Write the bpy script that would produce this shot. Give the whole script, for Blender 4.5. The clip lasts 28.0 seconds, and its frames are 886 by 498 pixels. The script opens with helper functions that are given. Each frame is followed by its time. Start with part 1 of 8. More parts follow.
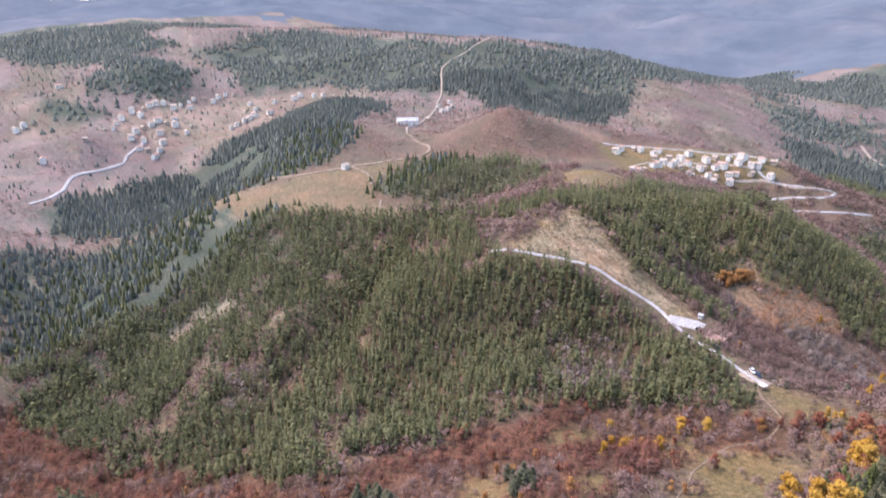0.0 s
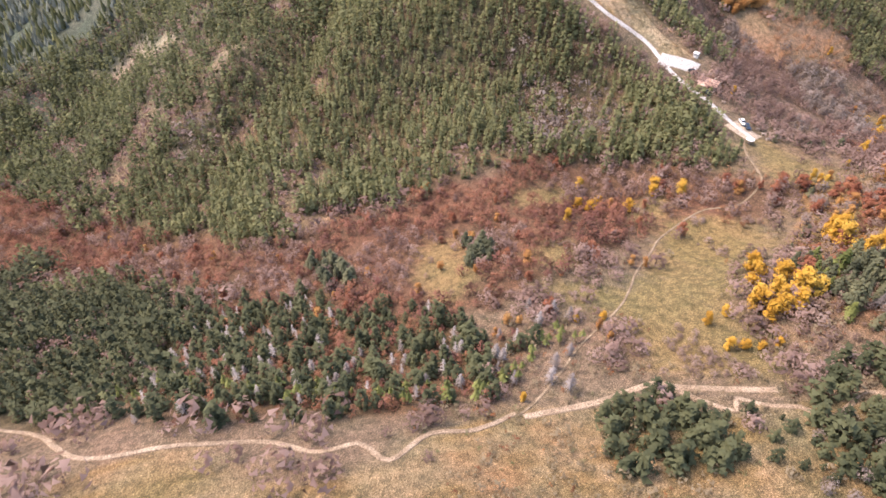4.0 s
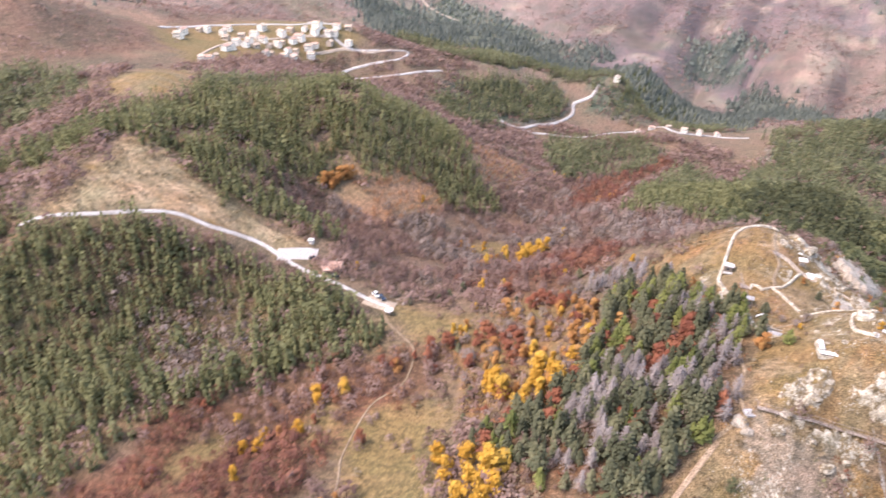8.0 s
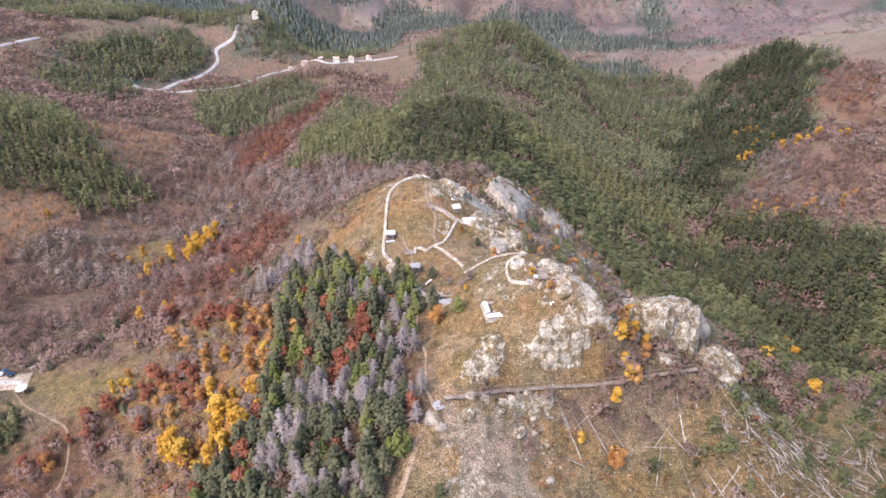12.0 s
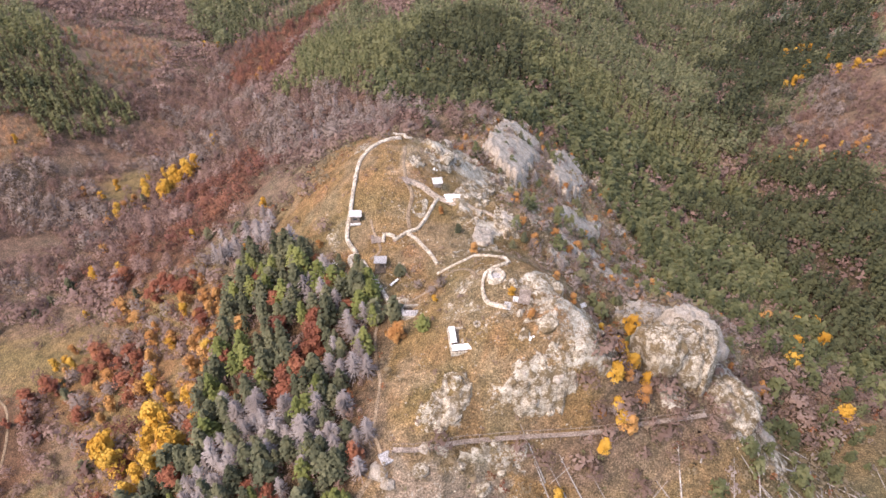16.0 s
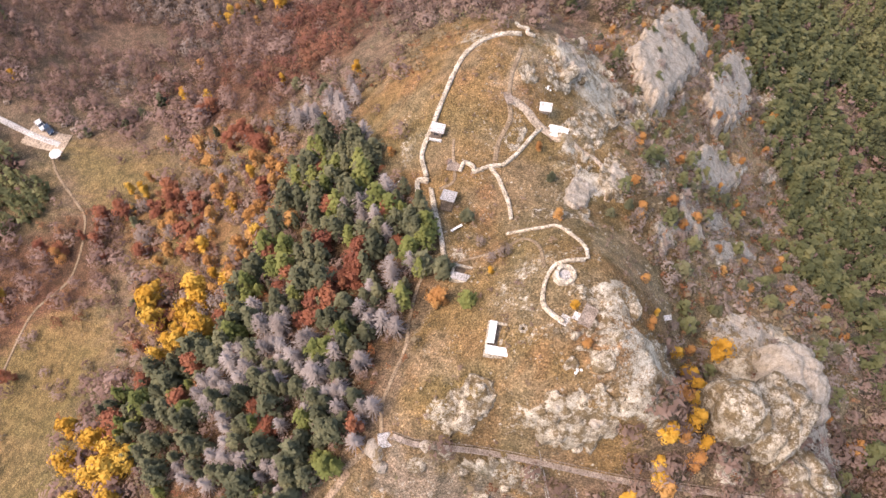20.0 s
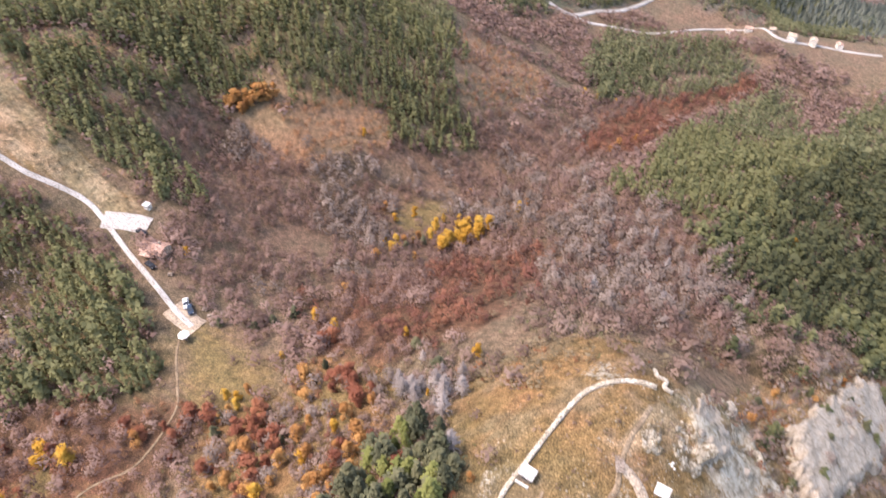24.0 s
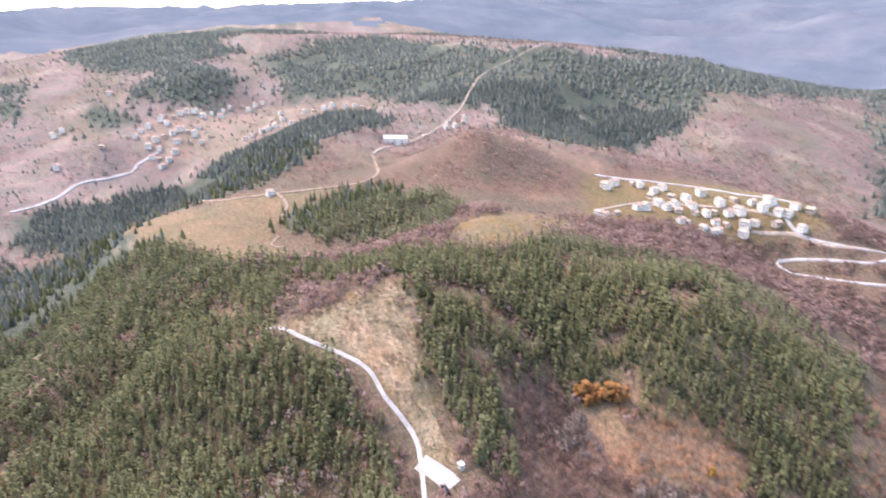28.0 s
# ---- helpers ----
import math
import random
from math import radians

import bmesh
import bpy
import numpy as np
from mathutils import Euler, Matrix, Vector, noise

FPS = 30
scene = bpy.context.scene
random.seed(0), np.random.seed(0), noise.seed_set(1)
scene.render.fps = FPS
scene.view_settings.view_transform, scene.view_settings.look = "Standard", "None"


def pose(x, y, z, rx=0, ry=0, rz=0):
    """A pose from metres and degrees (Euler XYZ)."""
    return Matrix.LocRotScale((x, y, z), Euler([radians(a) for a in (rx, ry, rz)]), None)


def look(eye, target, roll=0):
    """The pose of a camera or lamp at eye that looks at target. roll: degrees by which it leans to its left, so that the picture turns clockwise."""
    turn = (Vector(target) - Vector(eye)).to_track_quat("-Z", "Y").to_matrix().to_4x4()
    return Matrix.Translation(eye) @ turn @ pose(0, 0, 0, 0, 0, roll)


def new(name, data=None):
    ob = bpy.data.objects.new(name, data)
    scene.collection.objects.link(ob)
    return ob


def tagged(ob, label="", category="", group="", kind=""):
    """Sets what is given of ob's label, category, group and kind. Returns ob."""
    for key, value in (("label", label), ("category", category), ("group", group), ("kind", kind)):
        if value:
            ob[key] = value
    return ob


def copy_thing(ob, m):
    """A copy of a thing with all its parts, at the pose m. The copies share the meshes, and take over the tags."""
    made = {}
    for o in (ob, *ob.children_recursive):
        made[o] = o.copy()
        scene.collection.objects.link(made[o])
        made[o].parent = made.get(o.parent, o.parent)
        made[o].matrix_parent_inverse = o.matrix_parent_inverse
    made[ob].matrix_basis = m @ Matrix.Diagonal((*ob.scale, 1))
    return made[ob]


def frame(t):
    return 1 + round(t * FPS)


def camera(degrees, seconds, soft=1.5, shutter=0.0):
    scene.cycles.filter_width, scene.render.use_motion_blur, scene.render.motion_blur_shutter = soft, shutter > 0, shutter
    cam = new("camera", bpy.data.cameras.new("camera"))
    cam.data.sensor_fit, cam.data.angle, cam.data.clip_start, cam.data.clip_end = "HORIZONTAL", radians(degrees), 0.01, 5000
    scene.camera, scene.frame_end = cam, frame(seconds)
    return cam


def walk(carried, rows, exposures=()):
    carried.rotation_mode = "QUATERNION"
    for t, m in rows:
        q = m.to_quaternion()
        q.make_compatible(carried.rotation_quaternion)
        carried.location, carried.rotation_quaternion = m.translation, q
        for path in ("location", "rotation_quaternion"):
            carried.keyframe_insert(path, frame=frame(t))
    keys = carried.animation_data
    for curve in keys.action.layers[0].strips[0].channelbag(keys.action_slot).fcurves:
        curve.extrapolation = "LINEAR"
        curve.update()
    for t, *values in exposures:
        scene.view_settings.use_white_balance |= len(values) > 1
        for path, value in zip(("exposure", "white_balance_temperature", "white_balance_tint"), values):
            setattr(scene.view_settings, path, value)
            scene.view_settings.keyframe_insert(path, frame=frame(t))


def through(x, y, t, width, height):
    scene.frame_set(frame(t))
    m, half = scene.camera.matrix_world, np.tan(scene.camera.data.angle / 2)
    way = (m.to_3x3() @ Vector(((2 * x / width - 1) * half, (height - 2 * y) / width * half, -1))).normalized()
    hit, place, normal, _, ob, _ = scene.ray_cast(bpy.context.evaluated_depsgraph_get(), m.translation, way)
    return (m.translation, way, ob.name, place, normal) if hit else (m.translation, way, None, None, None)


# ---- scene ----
cam = camera(69.53, 28.0, soft=1.5, shutter=0.5)

def gimbal(x, y, z, yaw, pitch, roll):
    """The drone's camera: place in metres, yaw to the left, pitch up and roll in degrees."""
    return pose(x, y, z, 90 + pitch, 0, yaw) @ pose(0, 0, 0, 0, 0, roll)


PATH = [
    (0.0, gimbal(20.00, -204.00, 152.00, 64.90, -18.35, 0.35)),
    (0.5, gimbal(17.29, -200.71, 152.00, 64.87, -22.81, 0.34)),
    (1.0, gimbal(14.47, -197.40, 152.01, 64.82, -27.48, 0.28)),
    (1.5, gimbal(11.55, -194.04, 152.06, 64.76, -32.20, 0.24)),
    (2.0, gimbal(8.57, -190.66, 152.18, 64.74, -36.91, 0.14)),
    (2.5, gimbal(5.59, -187.31, 152.35, 64.73, -41.43, 0.04)),
    (3.0, gimbal(2.44, -184.00, 152.62, 64.80, -43.50, 0.05)),
    (3.5, gimbal(-0.89, -180.75, 153.05, 64.60, -44.10, 0.05)),
    (4.0, gimbal(-4.14, -177.47, 153.55, 64.00, -43.90, 0.06)),
    (4.5, gimbal(-7.08, -174.11, 154.05, 62.60, -43.99, 0.06)),
    (5.0, gimbal(-9.76, -170.67, 154.52, 60.11, -43.99, 0.02)),
    (5.5, gimbal(-12.30, -167.16, 155.06, 55.62, -44.00, 0.05)),
    (6.0, gimbal(-14.64, -163.46, 155.65, 50.51, -43.21, 0.08)),
    (6.5, gimbal(-16.71, -159.66, 156.25, 45.41, -39.91, 0.17)),
    (7.0, gimbal(-18.41, -155.68, 156.83, 40.05, -36.36, 0.22)),
    (7.5, gimbal(-19.65, -151.43, 157.37, 34.68, -32.98, 0.21)),
    (8.0, gimbal(-20.29, -146.98, 157.81, 29.37, -29.91, 0.28)),
    (8.5, gimbal(-20.28, -142.50, 158.19, 22.95, -29.41, 0.15)),
    (9.0, gimbal(-19.87, -138.10, 158.61, 14.38, -29.42, 0.09)),
    (9.5, gimbal(-19.04, -133.79, 159.03, 7.20, -29.51, 0.08)),
    (10.0, gimbal(-17.98, -129.54, 159.35, 2.96, -29.52, 0.11)),
    (10.5, gimbal(-16.72, -125.34, 159.59, 1.01, -30.40, 0.13)),
    (11.0, gimbal(-15.40, -120.95, 159.81, 0.00, -32.04, 0.10)),
    (11.5, gimbal(-14.02, -116.51, 159.99, -0.47, -33.95, 0.11)),
    (12.0, gimbal(-12.57, -112.15, 160.12, -0.55, -35.91, 0.13)),
    (12.5, gimbal(-11.12, -107.85, 160.19, -0.61, -37.97, 0.11)),
    (13.0, gimbal(-9.66, -103.51, 160.27, -0.64, -39.83, 0.13)),
    (13.5, gimbal(-8.23, -99.13, 160.32, -0.69, -40.36, 0.15)),
    (14.0, gimbal(-6.78, -94.79, 160.29, -0.60, -40.45, 0.18)),
    (14.5, gimbal(-5.29, -90.46, 160.18, -0.20, -40.70, 0.20)),
    (15.0, gimbal(-3.85, -86.09, 160.07, 0.50, -41.50, 0.22)),
    (15.5, gimbal(-2.50, -81.60, 160.03, 1.35, -43.09, 0.24)),
    (16.0, gimbal(-1.22, -77.03, 160.07, 2.34, -45.22, 0.20)),
    (16.5, gimbal(-0.12, -72.51, 160.07, 3.99, -47.32, 0.17)),
    (17.0, gimbal(0.81, -67.90, 160.05, 7.35, -49.42, 0.15)),
    (17.5, gimbal(1.63, -63.17, 160.02, 9.80, -51.57, 0.07)),
    (18.0, gimbal(2.28, -58.43, 159.99, 12.32, -53.71, -0.05)),
    (18.5, gimbal(2.70, -53.79, 159.97, 14.66, -55.75, -0.21)),
    (19.0, gimbal(2.97, -49.45, 159.98, 16.94, -57.79, -0.29)),
    (19.5, gimbal(3.08, -45.70, 160.03, 19.06, -59.96, -0.44)),
    (20.0, gimbal(2.99, -42.55, 160.10, 20.94, -62.17, -0.44)),
    (20.5, gimbal(2.82, -39.48, 160.19, 22.54, -63.08, -0.55)),
    (21.0, gimbal(2.53, -36.46, 160.48, 24.30, -62.30, -0.37)),
    (21.5, gimbal(2.03, -33.46, 161.02, 26.70, -60.40, -0.18)),
    (22.0, gimbal(1.36, -30.35, 161.52, 29.70, -57.40, 0.00)),
    (22.5, gimbal(0.56, -27.01, 161.72, 32.56, -53.93, 0.19)),
    (23.0, gimbal(-0.29, -23.51, 161.68, 35.62, -50.50, 0.09)),
    (23.5, gimbal(-1.23, -20.11, 161.56, 38.66, -47.09, -0.02)),
    (24.0, gimbal(-2.24, -17.00, 161.42, 41.92, -43.75, -0.13)),
    (24.5, gimbal(-3.20, -14.31, 161.28, 45.04, -40.68, -0.18)),
    (25.0, gimbal(-4.19, -12.02, 161.14, 48.77, -37.47, -0.22)),
    (25.5, gimbal(-5.24, -10.00, 160.99, 53.59, -34.28, -0.23)),
    (26.0, gimbal(-6.35, -8.25, 160.81, 58.82, -31.04, -0.26)),
    (26.5, gimbal(-7.49, -6.82, 160.59, 63.79, -27.96, -0.23)),
    (27.0, gimbal(-8.68, -5.69, 160.35, 68.67, -24.71, -0.13)),
    (27.5, gimbal(-9.96, -4.79, 160.06, 73.27, -21.47, -0.04)),
    (28.0, gimbal(-11.26, -4.01, 159.73, 77.88, -18.22, 0.04)),
]
EXPOSURES = [(0.0, 1.58, 6300, 22), (1.0, 1.76, 6600, 21), (2.5, 1.94, 7100, 19), (5.0, 1.88, 7400, 21), (7.5, 1.92, 7200, 22), (9.0, 1.8, 6600, 19), (11.0, 1.66, 6500, 19), (13.0, 1.62, 6900, 20), (17.0, 1.6, 7400, 22), (20.0, 1.58, 7900, 22), (23.0, 1.68, 7500, 20), (25.5, 2.04, 7100, 20), (27.0, 2.06, 6800, 21), (28.0, 1.94, 6600, 22)]
walk(cam, PATH, EXPOSURES)

# ---- light: a hazy autumn sky and a broad, veiled sun ----
SUN_UP, SUN_ROUND = radians(54), radians(232)
world = bpy.data.worlds.new("hazy_sky")
scene.world = world
world.use_nodes = True
wt = world.node_tree
sky = wt.nodes.new("ShaderNodeTexSky")
sky.sky_type, sky.sun_disc, sky.sun_elevation, sky.sun_rotation = "NISHITA", False, SUN_UP, SUN_ROUND
sky.air_density, sky.dust_density, sky.ozone_density, sky.altitude = 1.3, 2.4, 1.0, 700
wt.links.new(sky.outputs[0], wt.nodes["Background"].inputs[0])
wt.nodes["Background"].inputs[1].default_value = 0.15
sun = new("sun", bpy.data.lights.new("sun", "SUN"))
sun.data.energy, sun.data.angle, sun.data.color = 1.45, radians(28), (1.0, 0.93, 0.84)
toward = Vector((math.sin(SUN_ROUND) * math.cos(SUN_UP), math.cos(SUN_ROUND) * math.cos(SUN_UP), math.sin(SUN_UP)))
sun.matrix_world = look(toward * 600, (0, 0, 0))

# ---- the lie of the land: crests, valley floors and shelves, in metres ----
LAND = []


def lay(*places):
    """One crest, floor or shelf line of the land, as (x, y, z) places along it."""
    LAND.extend(places)


# the castle hill: wall line, knoll, inner hollow, south slope
lay((-12, -27, 60), (-14, -8, 60), (-16, 6, 60), (-23, 17, 59), (-26, 30, 61), (-27, 42, 64), (-24, 53, 65))
lay((-8, 10, 62), (-6, 24, 61), (-12, 48, 65))
lay((14, 22, 58), (11, 38, 57))
lay((-20, -39, 50), (-3, -42, 48), (20, -44, 44), (42, -38, 46))
# east cliffs and the gorge below them
lay((28, 0, 57), (30, 32, 45), (24, 56, 40), (10, 78, 42), (52, 2, 47), (62, 14, 38))
lay((45, 42, 28), (38, 66, 22), (28, 112, 20), (72, 16, 30), (75, 44, 13), (58, 76, 3), (45, 140, -6))
lay((92, -4, 31), (60, -28, 46), (110, -50, 26), (120, 40, -6), (112, 110, -32), (110, 175, -50), (140, 178, -60), (116, 230, -58))
lay((160, 60, -12), (185, 180, -52), (172, 125, -28), (180, 390, -100), (165, 520, -105), (140, 640, -110))
# north ridge and the wooded hill beyond
lay((-4, 92, 40), (10, 122, 28), (-10, 136, 24), (0, 180, 8), (30, 240, -12), (20, 310, -26), (30, 400, -36), (66, 500, -28), (40, 580, -50), (0, 680, -85))
lay((-57, 147, 10), (-58, 70, 38), (-50, 53, 45), (-80, 265, -24), (-30, 330, -35), (-40, 430, -60))
# west slope, the col with the meadow, the autumn hollow to the north of it
lay((-34, -22, 50), (-35, 12, 55), (-45, -48, 38), (-60, -26, 36), (-62, 28, 36), (-82, 19, 25), (-80, 42, 27), (-88, -22, 17), (-112, -31, 9))
lay((-66, -52, 28), (-50, -65, 30), (-107, -55, 11), (-130, -22, 6), (-118, 6, 13), (-138, 18, 11), (-131, -70, 8), (-88, -97, 17))
lay((-160, 59, 4), (-112, 70, 10), (-120, 120, -12), (-154, 188, -32), (-112, 187, -14), (-119, 227, -28), (-170, 260, -42), (-150, 340, -55), (-150, 600, -95))
# south foot with the trail
lay((-62, -109, 25), (-47, -84, 31), (-32, -68, 38), (-20, -70, 40), (-72, -126, 22), (-68, -156, 30), (-93, -188, 23), (-108, -200, 19), (-96, -135, 11), (-30, -130, 34), (-10, -190, 45), (-60, -215, 40), (20, -240, 56), (40, -120, 42))
lay((-137, -99, 1), (-157, -93, -6), (-153, -144, -10), (-174, -174, -20), (-230, -190, -42), (-300, -238, -70), (-410, -300, -84), (-520, -330, -95), (-140, -215, -4), (-170, -300, 5), (-300, -330, -45), (-60, -330, 60))
# the wooded slope and the road spur
lay((-228, -108, -24), (-433, -190, -50), (-491, -267, -58), (-250, -60, -4))
lay((-155, 26, 12), (-172, 29, 13), (-190, 38, 15), (-202, 27, 14), (-225, 14, 19), (-250, -2, 26), (-289, -23, 33), (-186, 0, 4), (-183, -25, -2), (-150, -40, -5))
lay((-262, 22, 36), (-330, 20, 42), (-380, -40, 36), (-440, -84, 24), (-490, -130, 10))
# the rounded pine hill and the clearings behind it
lay((-340, 100, 48), (-330, 165, 38), (-249, 74, 24), (-226, 88, 0), (-235, 116, 8), (-285, 110, 33))
lay((-430, 165, 36), (-430, 30, 24), (-470, -30, 18), (-459, 37, 40), (-520, 60, 42))
# spur with the north road, the villages and what lies behind them
lay((-298, 330, -20), (-330, 300, 0), (-373, 406, 6), (-420, 260, 25), (-560, 380, 30), (-400, 520, -20))
lay((-650, 250, 60), (-825, 194, 65), (-640, 20, 52), (-700, -60, 48), (-830, 30, 66))
lay((-800, -310, -18), (-650, -240, -40), (-1000, -420, 0), (-1300, -60, 90))
lay((-1000, 280, 112), (-1230, 450, 146), (-1400, 250, 150), (-1500, 700, 130), (-600, 750, -20))
lay((-1900, -600, 150), (-1800, 100, 170), (-1300, -800, 60), (-700, -800, 40), (-300, -900, 60), (-2400, -300, 205), (-2300, 300, 225), (-2500, 700, 235), (-1800, 1000, 110), (-1300, 1200, 40))
# the great slope across the river to the north
lay((-400, 800, -80), (-150, 760, -112), (120, 760, -118), (420, 700, -110), (-300, 1000, -30), (-90, 960, -60), (150, 1000, -70), (420, 980, -80), (-700, 1300, 60), (-250, 1500, 90), (250, 1500, 20), (700, 1500, -60), (-600, 2000, 220), (100, 2100, 160), (-1400, 2000, 250))
# the east valley sides
lay((260, 300, -46), (310, 370, -24), (292, 326, -40), (250, 400, -80), (370, 580, -60), (240, 170, -40), (330, 200, -5), (420, 320, 10), (500, 520, -20), (400, 60, 30), (300, -150, 40), (700, 200, 60), (900, 700, -30), (500, -500, 80))
lay((0, -800, 70), (800, -800, 90), (1800, 200, 60), (1800, 1500, -80), (0, -2500, 120), (2500, -1500, 120), (-2500, -2200, 160), (3500, 2500, 40), (1500, 3200, 60))
# the far skyline
lay((-3300, -900, 262), (-3300, -300, 275), (-3300, 420, 300), (-3200, 1000, 330), (-2700, 1500, 215), (-2700, 2100, 330), (-2000, 2800, 390), (-900, 3200, 400), (-4400, 0, 300), (-3800, 2600, 380), (-3400, -2000, 250), (300, 3400, 250))
# the knoll, the stairway and the east cliffs
lay((9.5, -10.5, 73), (22, -7.5, 70), (26.5, -13, 64.5), (5.4, 2.5, 72.9), (10, -3.7, 73.8), (-0.7, -10.9, 69.2), (2, -6.9, 71), (6.8, 8.7, 71.3), (3, -23.6, 59.8), (-10, -26.4, 60.8), (25, -19.2, 57.6), (45, -14.2, 56), (36, -16.5, 57), (-4.8, -16.7, 65.9))
lay((39, 14, 49), (7.7, 59, 46), (3.5, 103, 40), (18, 111, 25.5), (18.7, 136.7, 17.5), (37, 126, 5), (35, 81.5, 20), (-16, 67, 58.5), (-0.8, 32.3, 59.5), (52, 91, 3.5), (68, 6, 30), (65, -4, 34), (16, -16, 66.5), (19, 3, 68))
# heights that landmarks give: slope and spur, pine hill, villages, ridges, the north
lay((-1128, -122, 50), (-924, -195, -4), (-1055, 88, 57), (-974, -89, 24), (-1196, -318, 73), (-941, -230, -1), (-962, -277, 22), (-725, 95, 47), (-555, -29, 35), (-1045, 384, 154), (-1231, 158, 131), (-1217, 265, 151))
lay((-1135, 299, 135), (-958, 521, 114), (-724, 515, 48), (-520, 251, 35), (-509, 300, 34), (-452, 364, 32), (-428, 384, 30), (-513, 165, 51), (-566, 144, 82), (-574, -165, 0), (-421, -11, 18), (-378, 112, 53))
lay((-302, 40, 49), (-291, -23, 33), (-239, 116, 9), (-192, 42, 16), (-393, -166, -18), (-344, -132, -4), (-727, 384, 28), (-1191, -179, 113), (-1511, 41, 167), (-316, -89, 0), (-308, -107, -14), (-391, -164, -17))
lay((-341, -132, -3), (-309, -152, -19), (-302, -174, -33), (-243, -21, 8), (-245, 162, 29), (-243, 204, 15), (-267, 185, 37), (-268, 215, 23), (-231, 213, 9), (-219, 163, 6), (-206, 215, -6), (-195, 143, -12))
lay((-380, 415, 7), (-407, 342, -4), (-249, 407, -48), (-224, 499, -57), (-252, 659, -74), (-404, 681, -19), (-204, 686, -43), (-156, 499, -66), (-312, 484, -15), (-199, 560, -29), (-290, -162, -34), (-219, -68, -5))
lay((-208, -3, -2), (-303, -88, 7), (-231, -144, -23), (-257, -27, 18), (-158, -137, -10), (205, 273, -63), (224, 221, -54), (-131, 484, -50), (145, 431, -91), (-62, 155, 9))
# crests and hollows between them
lay((-1586, -181, 168), (-1330, -330, 112), (-1420, -60, 128), (-1330, 60, 112), (-1120, -235, 78), (-1020, -300, 22), (-880, -262, -22), (-780, -180, -38), (-700, -120, -18), (-860, -120, 4))
lay((-1300, 330, 160), (-1150, 470, 150), (-880, 330, 92), (-840, 420, 62), (-650, 400, 22), (-620, 460, 0), (-560, 460, -4), (-1100, 700, 120), (-860, 640, 84), (-700, 620, 40))
# the low saddle west of the round hill
lay((-612, 88, 47), (-600, 58, 42), (-650, 120, 50))
# an unseen flank added to the south-west, closing the valley and shading its floor
lay((-350, -385, 60), (-460, -450, 85), (-250, -370, 45))

LAND = np.array(LAND, float)
SOFT = 14.0


def solve_land():
    """Weights of a smooth surface through the land's lines."""
    p = LAND[:, :2]
    r = np.sqrt(((p[:, None] - p[None]) ** 2).sum(2) + SOFT ** 2)
    n = len(p)
    a = np.zeros((n + 3, n + 3))
    a[:n, :n], a[:n, n:], a[n:, :n] = r, np.c_[np.ones(n), p], np.c_[np.ones(n), p].T
    return np.linalg.solve(a, np.r_[LAND[:, 2], 0, 0, 0])


WEIGHT = solve_land()


def lattice(ix, iy, seed):
    h = np.sin(ix * 127.1 + iy * 311.7 + seed * 74.7) * 43758.5453
    return h - np.floor(h)


def value_noise(x, y, seed=0.0):
    ix, iy = np.floor(x), np.floor(y)
    fx, fy = x - ix, y - iy
    fx, fy = fx * fx * (3 - 2 * fx), fy * fy * (3 - 2 * fy)
    a, b = lattice(ix, iy, seed), lattice(ix + 1, iy, seed)
    c, d = lattice(ix, iy + 1, seed), lattice(ix + 1, iy + 1, seed)
    return (a + (b - a) * fx) + ((c + (d - c) * fx) - (a + (b - a) * fx)) * fy


def fbm(x, y, octaves=4, seed=0.0):
    """Layered noise from about -1 to 1."""
    total, amp, norm = 0.0, 1.0, 0.0
    for k in range(octaves):
        total = total + amp * (value_noise(x + 17.3 * k, y - 9.1 * k, seed + k) * 2 - 1)
        norm += amp
        x, y, amp = x * 2.03, y * 2.03, amp * 0.5
    return total / norm


def ramp(v, a, b):
    t = np.clip((v - a) / (b - a), 0, 1)
    return t * t * (3 - 2 * t)


def inside(poly, x, y):
    """Whether places lie within a polygon of (x, y) corners."""
    hit = np.zeros(x.shape, bool)
    px, py = poly[-1]
    for qx, qy in poly:
        if py != qy:
            hit ^= ((qy > y) != (py > y)) & (x < (px - qx) * (y - qy) / (py - qy) + qx)
        px, py = qx, qy
    return hit


# bare rock: the south face above and below the stairway, the knoll, the east crags
ROCKS = [
    [(-8, -21), (-6, -17), (-2, -14), (1, -15), (1, -19), (-2, -23), (-6, -24)],
    [(7, -19), (8, -15), (10, -13), (15, -12), (19, -12), (20, -15), (18, -19), (12, -21)],
    [(9, -7), (12, -4), (18, -1), (24, 1), (27, -4), (25, -12), (20, -13), (16, -9), (11, -8)],
    [(6, 1), (10, 4), (16, 5), (19, 2), (14, -3), (10, -3)],
    [(-14, -28), (-7, -27), (2, -25), (12, -24), (12, -34), (5, -45), (-14, -43)],
    [(-6, 33), (-3, 50), (-14, 58), (-8, 74), (8, 66), (12, 50), (12, 30), (4, 22), (-4, 27)],
    [(6, 63), (14, 74), (19, 73), (15, 61), (9, 59)], [(6, 86), (14, 118), (24, 138), (25, 108), (19, 83), (12, 72), (7, 76)],
    [(28, 94), (39, 146), (47, 152), (48, 121), (37, 90), (30, 86)], [(26, 66), (38, 88), (46, 86), (40, 69), (30, 55), (24, 56)],
    [(29, 43), (41, 60), (43, 55), (32, 41)], [(30, 35), (40, 48), (44, 44), (35, 32)], [(51, 130), (59, 161), (63, 144), (62, 130), (56, 124)],
    [(36, 18), (44, 21), (52, 17), (60, 12), (68, 6), (68, -6), (62, -18), (46, -22), (36, -15), (34, 4)],
]


